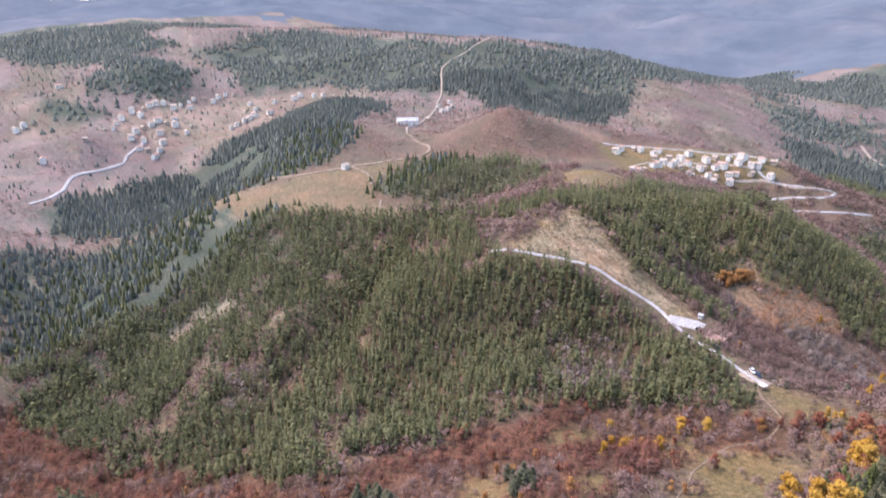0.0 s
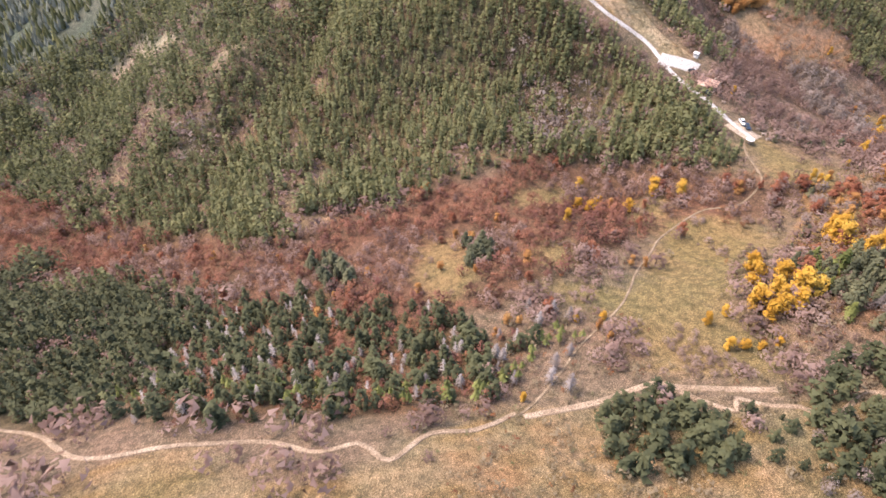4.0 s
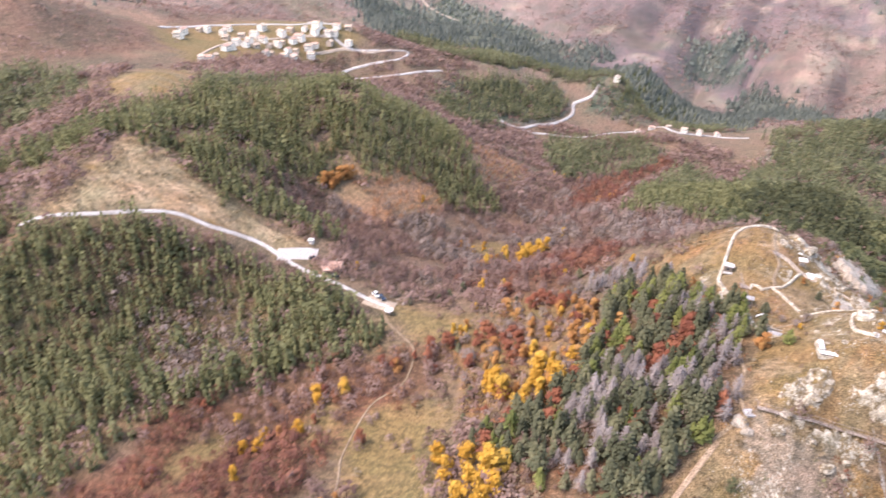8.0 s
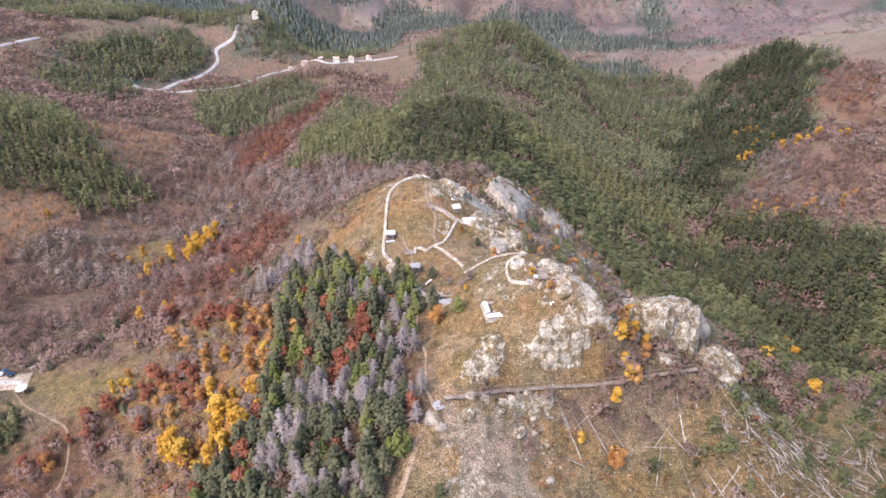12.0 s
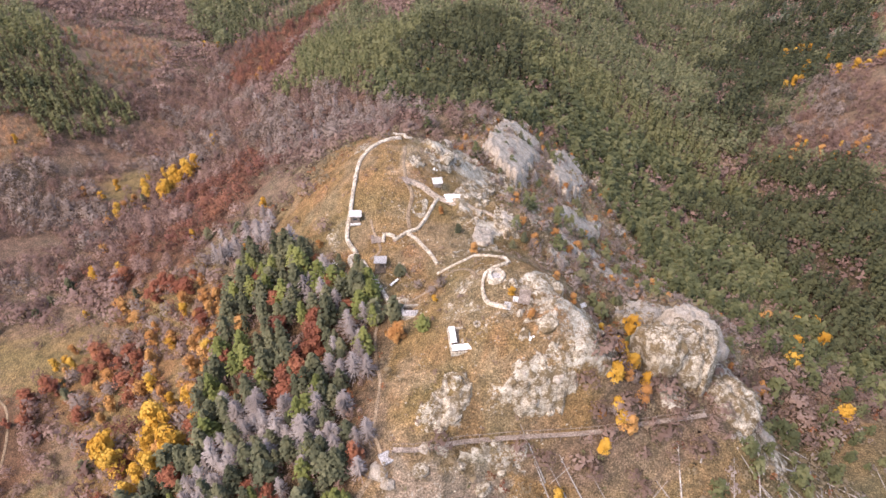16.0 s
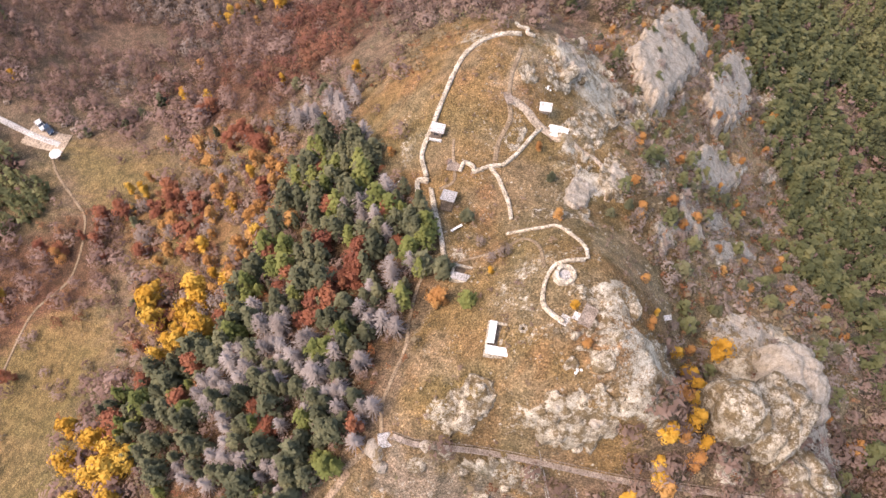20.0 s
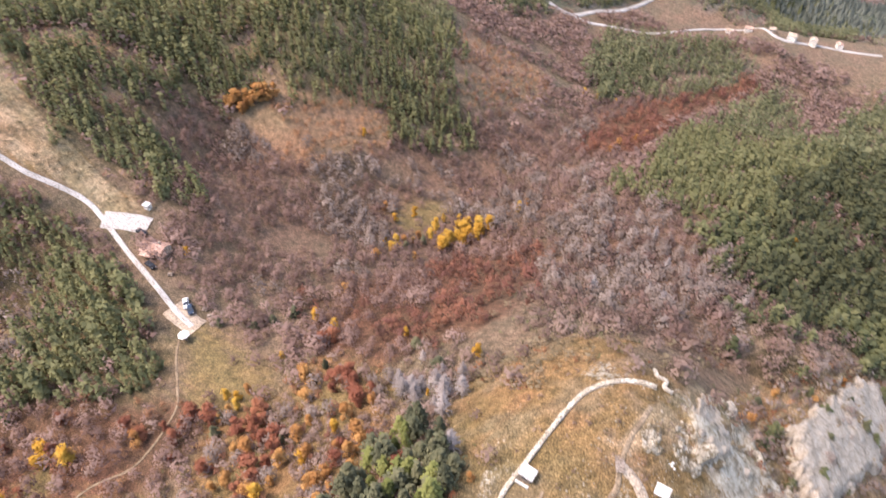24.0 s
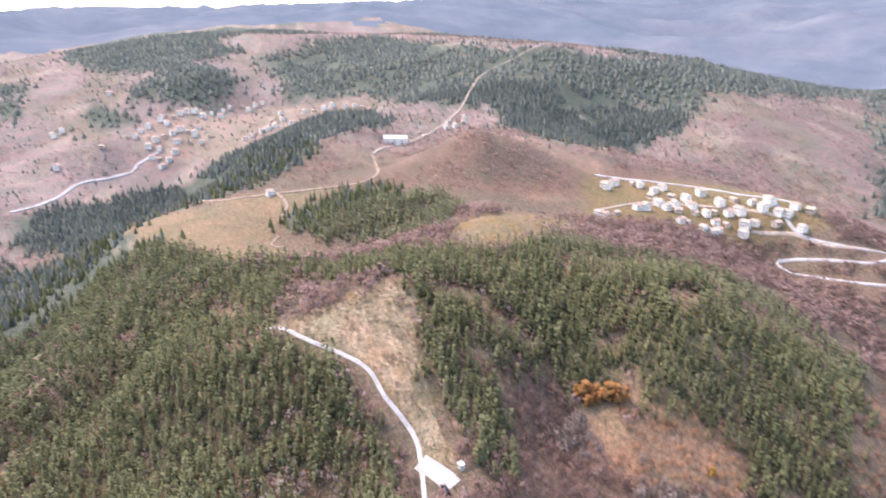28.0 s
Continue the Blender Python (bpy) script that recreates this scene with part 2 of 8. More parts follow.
def rockiness(x, y):
    """1 on bare rock, 0 on soil."""
    wx, wy = x + fbm(x / 7, y / 7, 3, 61) * 4, y + fbm(x / 7, y / 7, 3, 71) * 4
    r = np.zeros(x.shape)
    for poly in ROCKS:
        r[inside(poly, wx, wy)] = 1.0
    return r * ramp(fbm(x / 9, y / 9, 4, 81) + np.where(y < -27, 0.75, 0.0), -0.22, 0.06)


def height(x, y):
    """The ground's height at x, y (arrays)."""
    x, y = np.asarray(x, float), np.asarray(y, float)
    shape = x.shape
    x, y = x.ravel(), y.ravel()
    out = np.empty(len(x))
    for i in range(0, len(x), 20000):
        s = slice(i, i + 20000)
        r = np.sqrt((x[s, None] - LAND[None, :, 0]) ** 2 + (y[s, None] - LAND[None, :, 1]) ** 2 + SOFT ** 2)
        out[s] = r @ WEIGHT[:-3] + WEIGHT[-3] + WEIGHT[-2] * x[s] + WEIGHT[-1] * y[s]
    away = np.hypot(x + 60, y - 20)
    out += fbm(x / 160, y / 160, 4, 3) * 9 * ramp(away, 250, 700) + (0.5 - np.abs(fbm(x / 700, y / 700, 5, 8)) * 2.2) * 75 * ramp(away, 1300, 2800)
    out += fbm(x / 14, y / 14, 3, 5) * 0.5
    out -= (1 - np.abs(fbm(x / 120, y / 420, 3, 13)) * 2.4) * 26 * ramp(y, 700, 860) * ramp(x, -420, -200)
    close = (x > -30) & (x < 80) & (y > -60) & (y < 160)
    cx, cy = x[close], y[close]
    crag = 1 - np.abs(fbm(cx / 8 + cy / 30, cy / 8, 4, 15)) * 2
    out[close] += rockiness(cx, cy) * np.where(cy < -26, 0.35, 1.0) * (crag * 1.6 + 0.5 + np.floor(fbm(cx / 12, cy / 12, 2, 19) * 4) * 0.5)
    return out.reshape(shape)

# ---- materials ----
def material(name, rough=0.9, metal=0.0, spec=0.25):
    m = bpy.data.materials.new(name)
    m.use_nodes = True
    b = m.node_tree.nodes["Principled BSDF"]
    b.inputs["Roughness"].default_value, b.inputs["Metallic"].default_value = rough, metal
    b.inputs["Specular IOR Level"].default_value = spec
    return m, m.node_tree, b


def noise_node(nt, scale, detail=4, rough=0.55):
    """Noise over world places, in features per metre."""
    co = nt.nodes.new("ShaderNodeNewGeometry")
    n = nt.nodes.new("ShaderNodeTexNoise")
    n.inputs["Scale"].default_value, n.inputs["Detail"].default_value, n.inputs["Roughness"].default_value = scale, detail, rough
    nt.links.new(co.outputs["Position"], n.inputs["Vector"])
    return n


def colour_ramp(nt, source, stops):
    r = nt.nodes.new("ShaderNodeValToRGB")
    while len(r.color_ramp.elements) < len(stops):
        r.color_ramp.elements.new(0.5)
    for e, (p, c) in zip(r.color_ramp.elements, stops):
        e.position, e.color = p, (*c, 1)
    nt.links.new(source, r.inputs["Fac"])
    return r.outputs["Color"]


def mixed(nt, a, b, fac, mode="MIX"):
    m = nt.nodes.new("ShaderNodeMix")
    m.data_type, m.blend_type = "RGBA", mode
    for socket, v in ((m.inputs[0], fac), (m.inputs[6], a), (m.inputs[7], b)):
        if isinstance(v, (int, float)):
            socket.default_value = v
        elif isinstance(v, tuple):
            socket.default_value = (*v, 1)
        else:
            nt.links.new(v, socket)
    return m.outputs[2]


def bumped(nt, bsdf, height_socket, strength, distance):
    b = nt.nodes.new("ShaderNodeBump")
    b.inputs["Strength"].default_value, b.inputs["Distance"].default_value = strength, distance
    nt.links.new(height_socket, b.inputs["Height"])
    nt.links.new(b.outputs["Normal"], bsdf.inputs["Normal"])


def worn(name, low, mid, high, scale=0.5, fine=4.0, rough=0.9, bump=0.4, depth=0.1, metal=0.0, spec=0.25):
    """A surface whose colour wanders between three tones at two scales, with relief."""
    m, nt, b = material(name, rough, metal, spec)
    big, small = noise_node(nt, scale, 3), noise_node(nt, fine, 5, 0.65)
    base = colour_ramp(nt, big.outputs["Fac"], [(0.32, low), (0.5, mid), (0.68, high)])
    grain = colour_ramp(nt, small.outputs["Fac"], [(0.4, (0.5, 0.48, 0.45)), (0.48, (0.95, 0.95, 0.95)), (0.6, (1.4, 1.38, 1.35))])
    nt.links.new(mixed(nt, base, grain, 1.0, "MULTIPLY"), b.inputs["Base Color"])
    if bump:
        bumped(nt, b, small.outputs["Fac"], bump, depth)
    return m


def leafage(name, low, mid, high, scale=0.16, rough=0.75, through=0.25, spray=0.13):
    """Leaves, needles or twigs: tone by stand, by tree and by spray."""
    m, nt, b = material(name, rough, 0, 0.15)
    geo = nt.nodes.new("ShaderNodeNewGeometry")
    info = nt.nodes.new("ShaderNodeObjectInfo")
    n = noise_node(nt, scale, 3, 0.7)
    add = nt.nodes.new("ShaderNodeMath")
    add.operation = "MULTIPLY_ADD"
    add.inputs[1].default_value, add.inputs[2].default_value = spray, 0.12 - spray / 2
    nt.links.new(geo.outputs["Random Per Island"], add.inputs[0])
    plus = nt.nodes.new("ShaderNodeMath")
    nt.links.new(add.outputs[0], plus.inputs[0])
    nt.links.new(n.outputs["Fac"], plus.inputs[1])
    last = nt.nodes.new("ShaderNodeMath")
    last.operation = "MULTIPLY_ADD"
    last.inputs[1].default_value = 0.25
    nt.links.new(info.outputs["Random"], last.inputs[0])
    nt.links.new(plus.outputs[0], last.inputs[2])
    tree = nt.nodes.new("ShaderNodeAttribute")
    tree.attribute_name = "tone"
    each = nt.nodes.new("ShaderNodeMath")
    each.operation = "MULTIPLY_ADD"
    each.inputs[1].default_value = 0.38
    nt.links.new(tree.outputs["Fac"], each.inputs[0])
    nt.links.new(last.outputs[0], each.inputs[2])
    last = each
    col = colour_ramp(nt, last.outputs[0], [(0.48, low), (0.7, mid), (0.94, high)])
    nt.links.new(col, b.inputs["Base Color"])
    puff = nt.nodes.new("ShaderNodeAttribute")
    puff.attribute_name = "puff"
    turned = nt.nodes.new("ShaderNodeVectorTransform")
    turned.vector_type, turned.convert_from, turned.convert_to = "NORMAL", "OBJECT", "WORLD"
    nt.links.new(puff.outputs["Vector"], turned.inputs[0])
    nt.links.new(turned.outputs[0], b.inputs["Normal"])
    if through:
        t = nt.nodes.new("ShaderNodeBsdfTranslucent")
        nt.links.new(col, t.inputs["Color"])
        mx = nt.nodes.new("ShaderNodeMixShader")
        mx.inputs[0].default_value = through
        nt.links.new(b.outputs[0], mx.inputs[1])
        nt.links.new(t.outputs[0], mx.inputs[2])
        nt.links.new(mx.outputs[0], nt.nodes["Material Output"].inputs["Surface"])
    return m


def craggy(name, low, mid, high, turf, grain=1.0):
    """Bedrock with dark clefts, streaks and brown grass and moss in its hollows."""
    m, nt, b = material(name, 0.95, 0, 0.15)
    big, fine, patch = noise_node(nt, 0.5, 6, 0.72), noise_node(nt, 4.5, 6, 0.8), noise_node(nt, 0.6, 8, 0.78)
    c = colour_ramp(nt, big.outputs["Fac"], [(0.33, low), (0.48, mid), (0.66, high)])
    flake = noise_node(nt, 7.5, 5, 0.72)
    c = mixed(nt, c, colour_ramp(nt, fine.outputs["Fac"], [(0.38, (0.4, 0.37, 0.33)), (0.46, (0.92, 0.91, 0.9)), (0.56, (1.05, 1.05, 1.05)), (0.62, (1.45, 1.42, 1.38))]), grain, "MULTIPLY")
    c = mixed(nt, c, colour_ramp(nt, flake.outputs["Fac"], [(0.36, (0.5, 0.48, 0.45)), (0.44, (1.0, 1.0, 1.0)), (0.6, (1.0, 1.0, 1.0)), (0.66, (1.35, 1.33, 1.3))]), grain, "MULTIPLY")
    co = nt.nodes.new("ShaderNodeNewGeometry")
    bend = nt.nodes.new("ShaderNodeVectorMath")
    bend.operation = "MULTIPLY_ADD"
    bend.inputs[1].default_value = (2.0, 2.0, 2.0)
    nt.links.new(fine.outputs["Color"], bend.inputs[0])
    nt.links.new(co.outputs["Position"], bend.inputs[2])
    squash = nt.nodes.new("ShaderNodeVectorMath")
    squash.operation = "MULTIPLY"
    squash.inputs[1].default_value = (1.0, 1.0, 0.45)
    nt.links.new(bend.outputs[0], squash.inputs[0])
    for scale, dark, wide in ((0.33, 0.42, 0.05), (1.1, 0.62, 0.07)):
        cell = nt.nodes.new("ShaderNodeTexVoronoi")
        cell.feature = "DISTANCE_TO_EDGE"
        cell.inputs["Scale"].default_value = scale
        nt.links.new(squash.outputs[0], cell.inputs["Vector"])
        c = mixed(nt, c, colour_ramp(nt, cell.outputs["Distance"], [(0.0, (dark, dark * 0.93, dark * 0.84)), (wide, (1.0, 1.0, 1.0))]), grain, "MULTIPLY")
    fall = nt.nodes.new("ShaderNodeVectorMath")
    fall.operation = "MULTIPLY"
    fall.inputs[1].default_value = (1.0, 0.55, 0.22)
    nt.links.new(co.outputs["Position"], fall.inputs[0])
    streak = noise_node(nt, 2.2, 6, 0.75)
    nt.links.new(fall.outputs[0], streak.inputs["Vector"])
    c = mixed(nt, c, colour_ramp(nt, streak.outputs["Fac"], [(0.38, (0.42, 0.39, 0.35)), (0.45, (0.95, 0.94, 0.93)), (0.6, (1.22, 1.2, 1.17))]), 0.9 * grain, "MULTIPLY")
    grass = colour_ramp(nt, fine.outputs["Fac"], [(0.36, (0.085, 0.06, 0.032)), (0.5, (0.155, 0.112, 0.064)), (0.64, (0.26, 0.195, 0.12))])
    c = mixed(nt, c, grass, colour_ramp(nt, patch.outputs["Fac"], [(0.66 - 0.3 * turf, (0, 0, 0)), (0.69 - 0.3 * turf, (1, 1, 1))]))
    nt.links.new(c, b.inputs["Base Color"])
    bumped(nt, b, fine.outputs["Fac"], 1.0, 0.22)
    return m


PINE = leafage("pine_needles", (0.085, 0.095, 0.046), (0.15, 0.158, 0.074), (0.235, 0.23, 0.112), through=0.4)
# paler and bluer than near pines: distance haze put into the needles
HAZED_PINE = leafage("hazed_pine_needles", (0.125, 0.143, 0.122), (0.18, 0.2, 0.168), (0.235, 0.25, 0.205), 0.02, through=0.4)
# olive pines, paled further to put haze and sun into the colour
PINE_LIT_OLIVE = leafage("lit_olive_pine_needles", (0.12, 0.128, 0.068), (0.195, 0.198, 0.104), (0.28, 0.27, 0.148), 0.05, through=0.4)
PINE_WEST = leafage("blue_green_pine_needles", (0.056, 0.062, 0.037), (0.108, 0.112, 0.065), (0.2, 0.192, 0.108))
# dark pines; part of their darkness is valley shade put into the colour
PINE_DARK = leafage("dark_pine_needles", (0.03, 0.036, 0.02), (0.055, 0.062, 0.032), (0.1, 0.104, 0.052))
LIME = leafage("light_green_spruce", (0.1, 0.115, 0.036), (0.17, 0.185, 0.058), (0.25, 0.255, 0.085))
TWIG = leafage("bare_twigs", (0.15, 0.094, 0.078), (0.236, 0.149, 0.123), (0.322, 0.217, 0.181), 0.06, through=0.35, spray=0.05)
RED_TWIG = leafage("russet_leaves", (0.135, 0.068, 0.056), (0.205, 0.09, 0.07), (0.29, 0.128, 0.082), 0.07, through=0.35, spray=0.05)
GREY_TWIG = leafage("grey_dead_twigs", (0.14, 0.112, 0.1), (0.225, 0.186, 0.169), (0.325, 0.278, 0.256), through=0.0)
ORANGE_TWIG = leafage("orange_brown_twigs", (0.2, 0.09, 0.05), (0.32, 0.16, 0.085), (0.42, 0.24, 0.13))
STRAW = leafage("straw", (0.164, 0.111, 0.0574), (0.254, 0.18, 0.0984), (0.344, 0.262, 0.156), 0.15)
YELLOW = leafage("yellow_leaves", (0.42, 0.21, 0.032), (0.6, 0.325, 0.05), (0.7, 0.44, 0.09))
ORANGE = leafage("orange_leaves", (0.32, 0.142, 0.05), (0.47, 0.226, 0.08), (0.6, 0.335, 0.122))
RUST = leafage("deep_red_leaves", (0.19, 0.068, 0.046), (0.29, 0.105, 0.064), (0.4, 0.165, 0.09))
BARK = worn("bark", (0.05, 0.035, 0.025), (0.09, 0.065, 0.05), (0.15, 0.12, 0.1), 0.8, 6, 0.95, 0.6, 0.03)
GREY_BARK = worn("weathered_dead_wood", (0.13, 0.11, 0.098), (0.21, 0.182, 0.165), (0.31, 0.275, 0.25), 0.7, 5, 0.95, 0.5, 0.03)
ROCK = craggy("pale_limestone", (0.21, 0.17, 0.125), (0.415, 0.368, 0.298), (0.57, 0.52, 0.44), 0.55)
GREY_ROCK = craggy("grey_rock_slab", (0.31, 0.265, 0.216), (0.39, 0.34, 0.286), (0.46, 0.408, 0.35), 0.2, 0.6)
MASONRY = worn("ruin_masonry", (0.27, 0.225, 0.17), (0.39, 0.335, 0.265), (0.5, 0.44, 0.365), 0.6, 3.0, 0.95, 0.8, 0.12)
WHITE = worn("white_cover", (0.58, 0.56, 0.53), (0.68, 0.66, 0.63), (0.76, 0.74, 0.72), 0.5, 4, 0.6, 0.1, 0.02)
PLANK = worn("weathered_planks", (0.165, 0.125, 0.1), (0.235, 0.185, 0.15), (0.315, 0.255, 0.215), 0.8, 5, 0.85, 0.4, 0.02)
GREY_ROOF = worn("grey_sheet_roof", (0.24, 0.225, 0.22), (0.31, 0.295, 0.29), (0.38, 0.365, 0.36), 0.5, 4, 0.6, 0.1, 0.02)
PALE_ROOF = worn("pale_sheet_roof", (0.42, 0.4, 0.38), (0.5, 0.48, 0.46), (0.58, 0.56, 0.54), 0.5, 4, 0.6, 0.1, 0.02)
TILE = worn("terracotta_tiles", (0.24, 0.095, 0.06), (0.32, 0.14, 0.09), (0.4, 0.19, 0.125), 0.5, 3.5, 0.85, 0.5, 0.06)
PLASTER = worn("house_plaster", (0.44, 0.39, 0.33), (0.54, 0.49, 0.43), (0.64, 0.59, 0.53), 0.15, 1.2, 0.9, 0.2, 0.03)
GLASS_DARK = worn("dark_window_glass", (0.03, 0.035, 0.045), (0.04, 0.045, 0.055), (0.05, 0.055, 0.065), 1, 4, 0.12, 0, 0.0, 0.0, 0.5)
CAR_DARK = worn("dark_blue_car_paint", (0.02, 0.035, 0.06), (0.025, 0.045, 0.075), (0.035, 0.055, 0.09), 0.6, 3, 0.25, 0, 0, 0.3, 0.5)
CAR_BLACK = worn("black_car_paint", (0.015, 0.015, 0.018), (0.022, 0.022, 0.026), (0.03, 0.03, 0.034), 0.6, 3, 0.25, 0, 0, 0.3, 0.5)
CAR_WHITE = worn("white_car_paint", (0.72, 0.72, 0.72), (0.78, 0.78, 0.78), (0.82, 0.82, 0.82), 0.6, 3, 0.25, 0, 0, 0.0, 0.5)
RUBBER = worn("tyre_rubber", (0.015, 0.015, 0.015), (0.022, 0.022, 0.022), (0.03, 0.03, 0.03), 1, 8, 0.85, 0.1, 0.01)
EARTH = worn("dark_pit_earth", (0.06, 0.045, 0.035), (0.1, 0.075, 0.055), (0.15, 0.115, 0.085), 0.8, 4, 0.98, 0.5, 0.08)
ROAD = worn("pale_road", (0.3, 0.275, 0.255), (0.37, 0.345, 0.325), (0.45, 0.42, 0.395), 0.12, 2.5, 0.9, 0.2, 0.03)
DIRT = worn("dirt_track", (0.19, 0.132, 0.088), (0.26, 0.186, 0.13), (0.33, 0.252, 0.182), 0.25, 3, 0.95, 0.4, 0.05)

BRUSH = leafage("olive_brown_brush", (0.1, 0.078, 0.046), (0.165, 0.125, 0.075), (0.25, 0.19, 0.12), spray=0.08)
NEAR_TWIG = leafage("brown_twigs", (0.15, 0.098, 0.078), (0.225, 0.15, 0.12), (0.31, 0.22, 0.18), spray=0.08)
PALE_TWIG = leafage("pale_bare_twigs", (0.15, 0.114, 0.096), (0.23, 0.176, 0.149), (0.31, 0.247, 0.212), spray=0.06)
DULL_LEAF = leafage("withered_brown_leaves", (0.125, 0.062, 0.046), (0.2, 0.09, 0.062), (0.31, 0.14, 0.082), 0.05, spray=0.05)
RED_LEAF = leafage("red_brown_leaves", (0.15, 0.055, 0.032), (0.24, 0.092, 0.05), (0.37, 0.15, 0.06), spray=0.08)

FOOTPATH = worn("trodden_footpath", (0.15, 0.105, 0.068), (0.2, 0.145, 0.096), (0.26, 0.195, 0.135), 0.3, 3, 0.95, 0.4, 0.04)
PALE_DIRT = worn("pale_trodden_earth", (0.27, 0.21, 0.155), (0.36, 0.285, 0.22), (0.43, 0.355, 0.285), 0.3, 2.5, 0.95, 0.4, 0.05)

TILE_ROSE = worn("sun_bleached_tiles", (0.36, 0.21, 0.155), (0.44, 0.275, 0.215), (0.52, 0.35, 0.285), 0.5, 3.0, 0.85, 0.5, 0.06)
TILE_PALE = worn("faded_roof_tiles", (0.36, 0.27, 0.205), (0.45, 0.345, 0.27), (0.54, 0.43, 0.345), 0.3, 2.0, 0.9, 0.4, 0.06)
PLASTER_WARM = worn("warm_plaster", (0.36, 0.28, 0.21), (0.46, 0.37, 0.29), (0.55, 0.46, 0.37), 0.15, 1.2, 0.9, 0.2, 0.03)
WHITE_WALL = worn("whitewash", (0.68, 0.62, 0.53), (0.76, 0.7, 0.61), (0.83, 0.77, 0.68), 0.15, 1.5, 0.9, 0.2, 0.03)

BLEACHED = worn("bleached_wood", (0.23, 0.195, 0.17), (0.33, 0.295, 0.26), (0.43, 0.39, 0.355), 0.7, 5, 0.95, 0.4, 0.03)


# ---- plan of the land cover ----
PINE_SLOPE = [(-660, -350), (-600, -180), (-480, -105), (-382, -48), (-330, -10), (-292, -26), (-250, 4), (-206, 24), (-180, 22), (-146, 16), (-124, 8), (-157, -15), (-181, -41), (-192, -85), (-206, -118), (-200, -140), (-214, -168), (-242, -186), (-301, -228), (-420, -300)]
PINE_HILL = [(-310, 50), (-286, 44), (-247, 37), (-231, 42), (-192, 46), (-190, 54), (-220, 66), (-244, 72), (-252, 92), (-246, 111), (-231, 132), (-218, 155), (-207, 170), (-190, 165), (-172, 178), (-176, 198), (-197, 212), (-257, 277), (-294, 274), (-318, 250), (-330, 215), (-346, 180), (-369, 153), (-354, 132), (-331, 104), (-342, 63)]
PINE_BAND = [(-511, -30), (-525, 1), (-534, 30), (-534, 58), (-486, 61), (-471, 93), (-438, 98), (-403, 82), (-398, 59), (-429, 29), (-457, -1), (-483, -17)]
PINE_RIDGE = [(-640, -240), (-500, -130), (-400, -62), (-330, 0), (-300, 48), (-345, 58), (-360, 0), (-440, -84), (-560, -180)]
PINE_NORTH = [(-84, 183), (-105, 300), (-95, 420), (-62, 380), (-45, 300), (-40, 420), (-30, 520), (30, 600), (110, 620), (190, 560), (160, 400), (156, 300), (112, 195), (78, 150), (40, 165), (16, 130), (-20, 150), (-60, 160)]
PINE_GORGE = [(80, 30), (145, 190), (215, 280), (225, 200), (260, 140), (150, 40), (113, 45), (92, 70), (112, 135)]
MIXED_WEST = [(-24, 17), (-16, 3), (-17, -8), (-18, -30), (-26, -46), (-48, -50), (-74, -38), (-62, -22), (-54, -12), (-54, 4), (-57, 20), (-58, 32), (-47, 33), (-38, 23)]
MIXED_FOOT = [(-151, -197), (-175, -179), (-156, -159), (-137, -143), (-122, -123), (-103, -114), (-94, -111), (-83, -118), (-76, -126), (-82, -140), (-87, -159), (-96, -178), (-104, -200), (-121, -213), (-139, -203)]
BROWN_HOLLOW = [(-249, 77), (-242, 111), (-228, 133), (-211, 176), (-191, 190), (-180, 235), (-164, 280), (-166, 330), (-130, 454), (-110, 402), (-114, 265), (-110, 195), (-83, 150), (-63, 87), (-70, 54), (-90, 46), (-134, 46), (-157, 38), (-203, 50)]
RED_HOLLOW = [(-134, 48), (-121, 70), (-109, 143), (-85, 140), (-65, 85), (-69, 51), (-85, 40), (-103, 42)]
RED_BELT = [(-316, -250), (-252, -187), (-212, -171), (-200, -140), (-190, -89), (-179, -42), (-158, -16), (-125, 4), (-108, 10), (-101, -6), (-116, -42), (-110, -71), (-110, -99), (-117, -122), (-145, -155), (-154, -190), (-190, -180), (-263, -246)]
MEADOW = [(-119, -37), (-118, -26), (-105, -14), (-90, -18), (-84, -36), (-71, -59), (-56, -57), (-45, -71), (-63, -94), (-76, -90), (-89, -81), (-101, -59)]
GREEN_MEADOW = [(-118, -36), (-112, -24), (-92, -26), (-88, -46), (-103, -50)]
COL = [(-143, 22), (-138, 27), (-125, 28), (-107, 30), (-94, 20), (-113, 6)]
GLADES = [[(-157, 119), (-161, 135), (-155, 151), (-140, 140), (-145, 126)], [(-163, -113), (-156, -99), (-136, -103), (-123, -110), (-122, -119), (-133, -123)], [(-112, -97), (-104, -83), (-94, -72), (-88, -82), (-99, -94)], [(-170, -70), (-167, -51), (-161, -41), (-157, -52), (-159, -69)], [(-144, -23), (-126, -28), (-120, -44), (-131, -42)], [(-150, 118), (-148, 151), (-139, 138), (-140, 118)], [(-128, -78), (-118, -72), (-112, -84), (-122, -90)]]
SCAR = [(-290, -23), (-290, -4), (-295, 7), (-300, 29), (-301, 44), (-279, 41), (-260, 36), (-230, 38), (-206, 39), (-194, 43), (-202, 30), (-220, 29), (-244, 19), (-260, 4)]
CLEARING = [(-590, -170), (-569, -74), (-563, -36), (-551, 7), (-551, 41), (-536, 2), (-505, -26), (-481, -34), (-436, -10), (-380, 0), (-382, -50), (-431, -78), (-547, -150)]
CLEARING_2 = [(-355, 72), (-394, 88), (-404, 113), (-439, 162), (-395, 183), (-397, 163), (-338, 114), (-342, 92)]
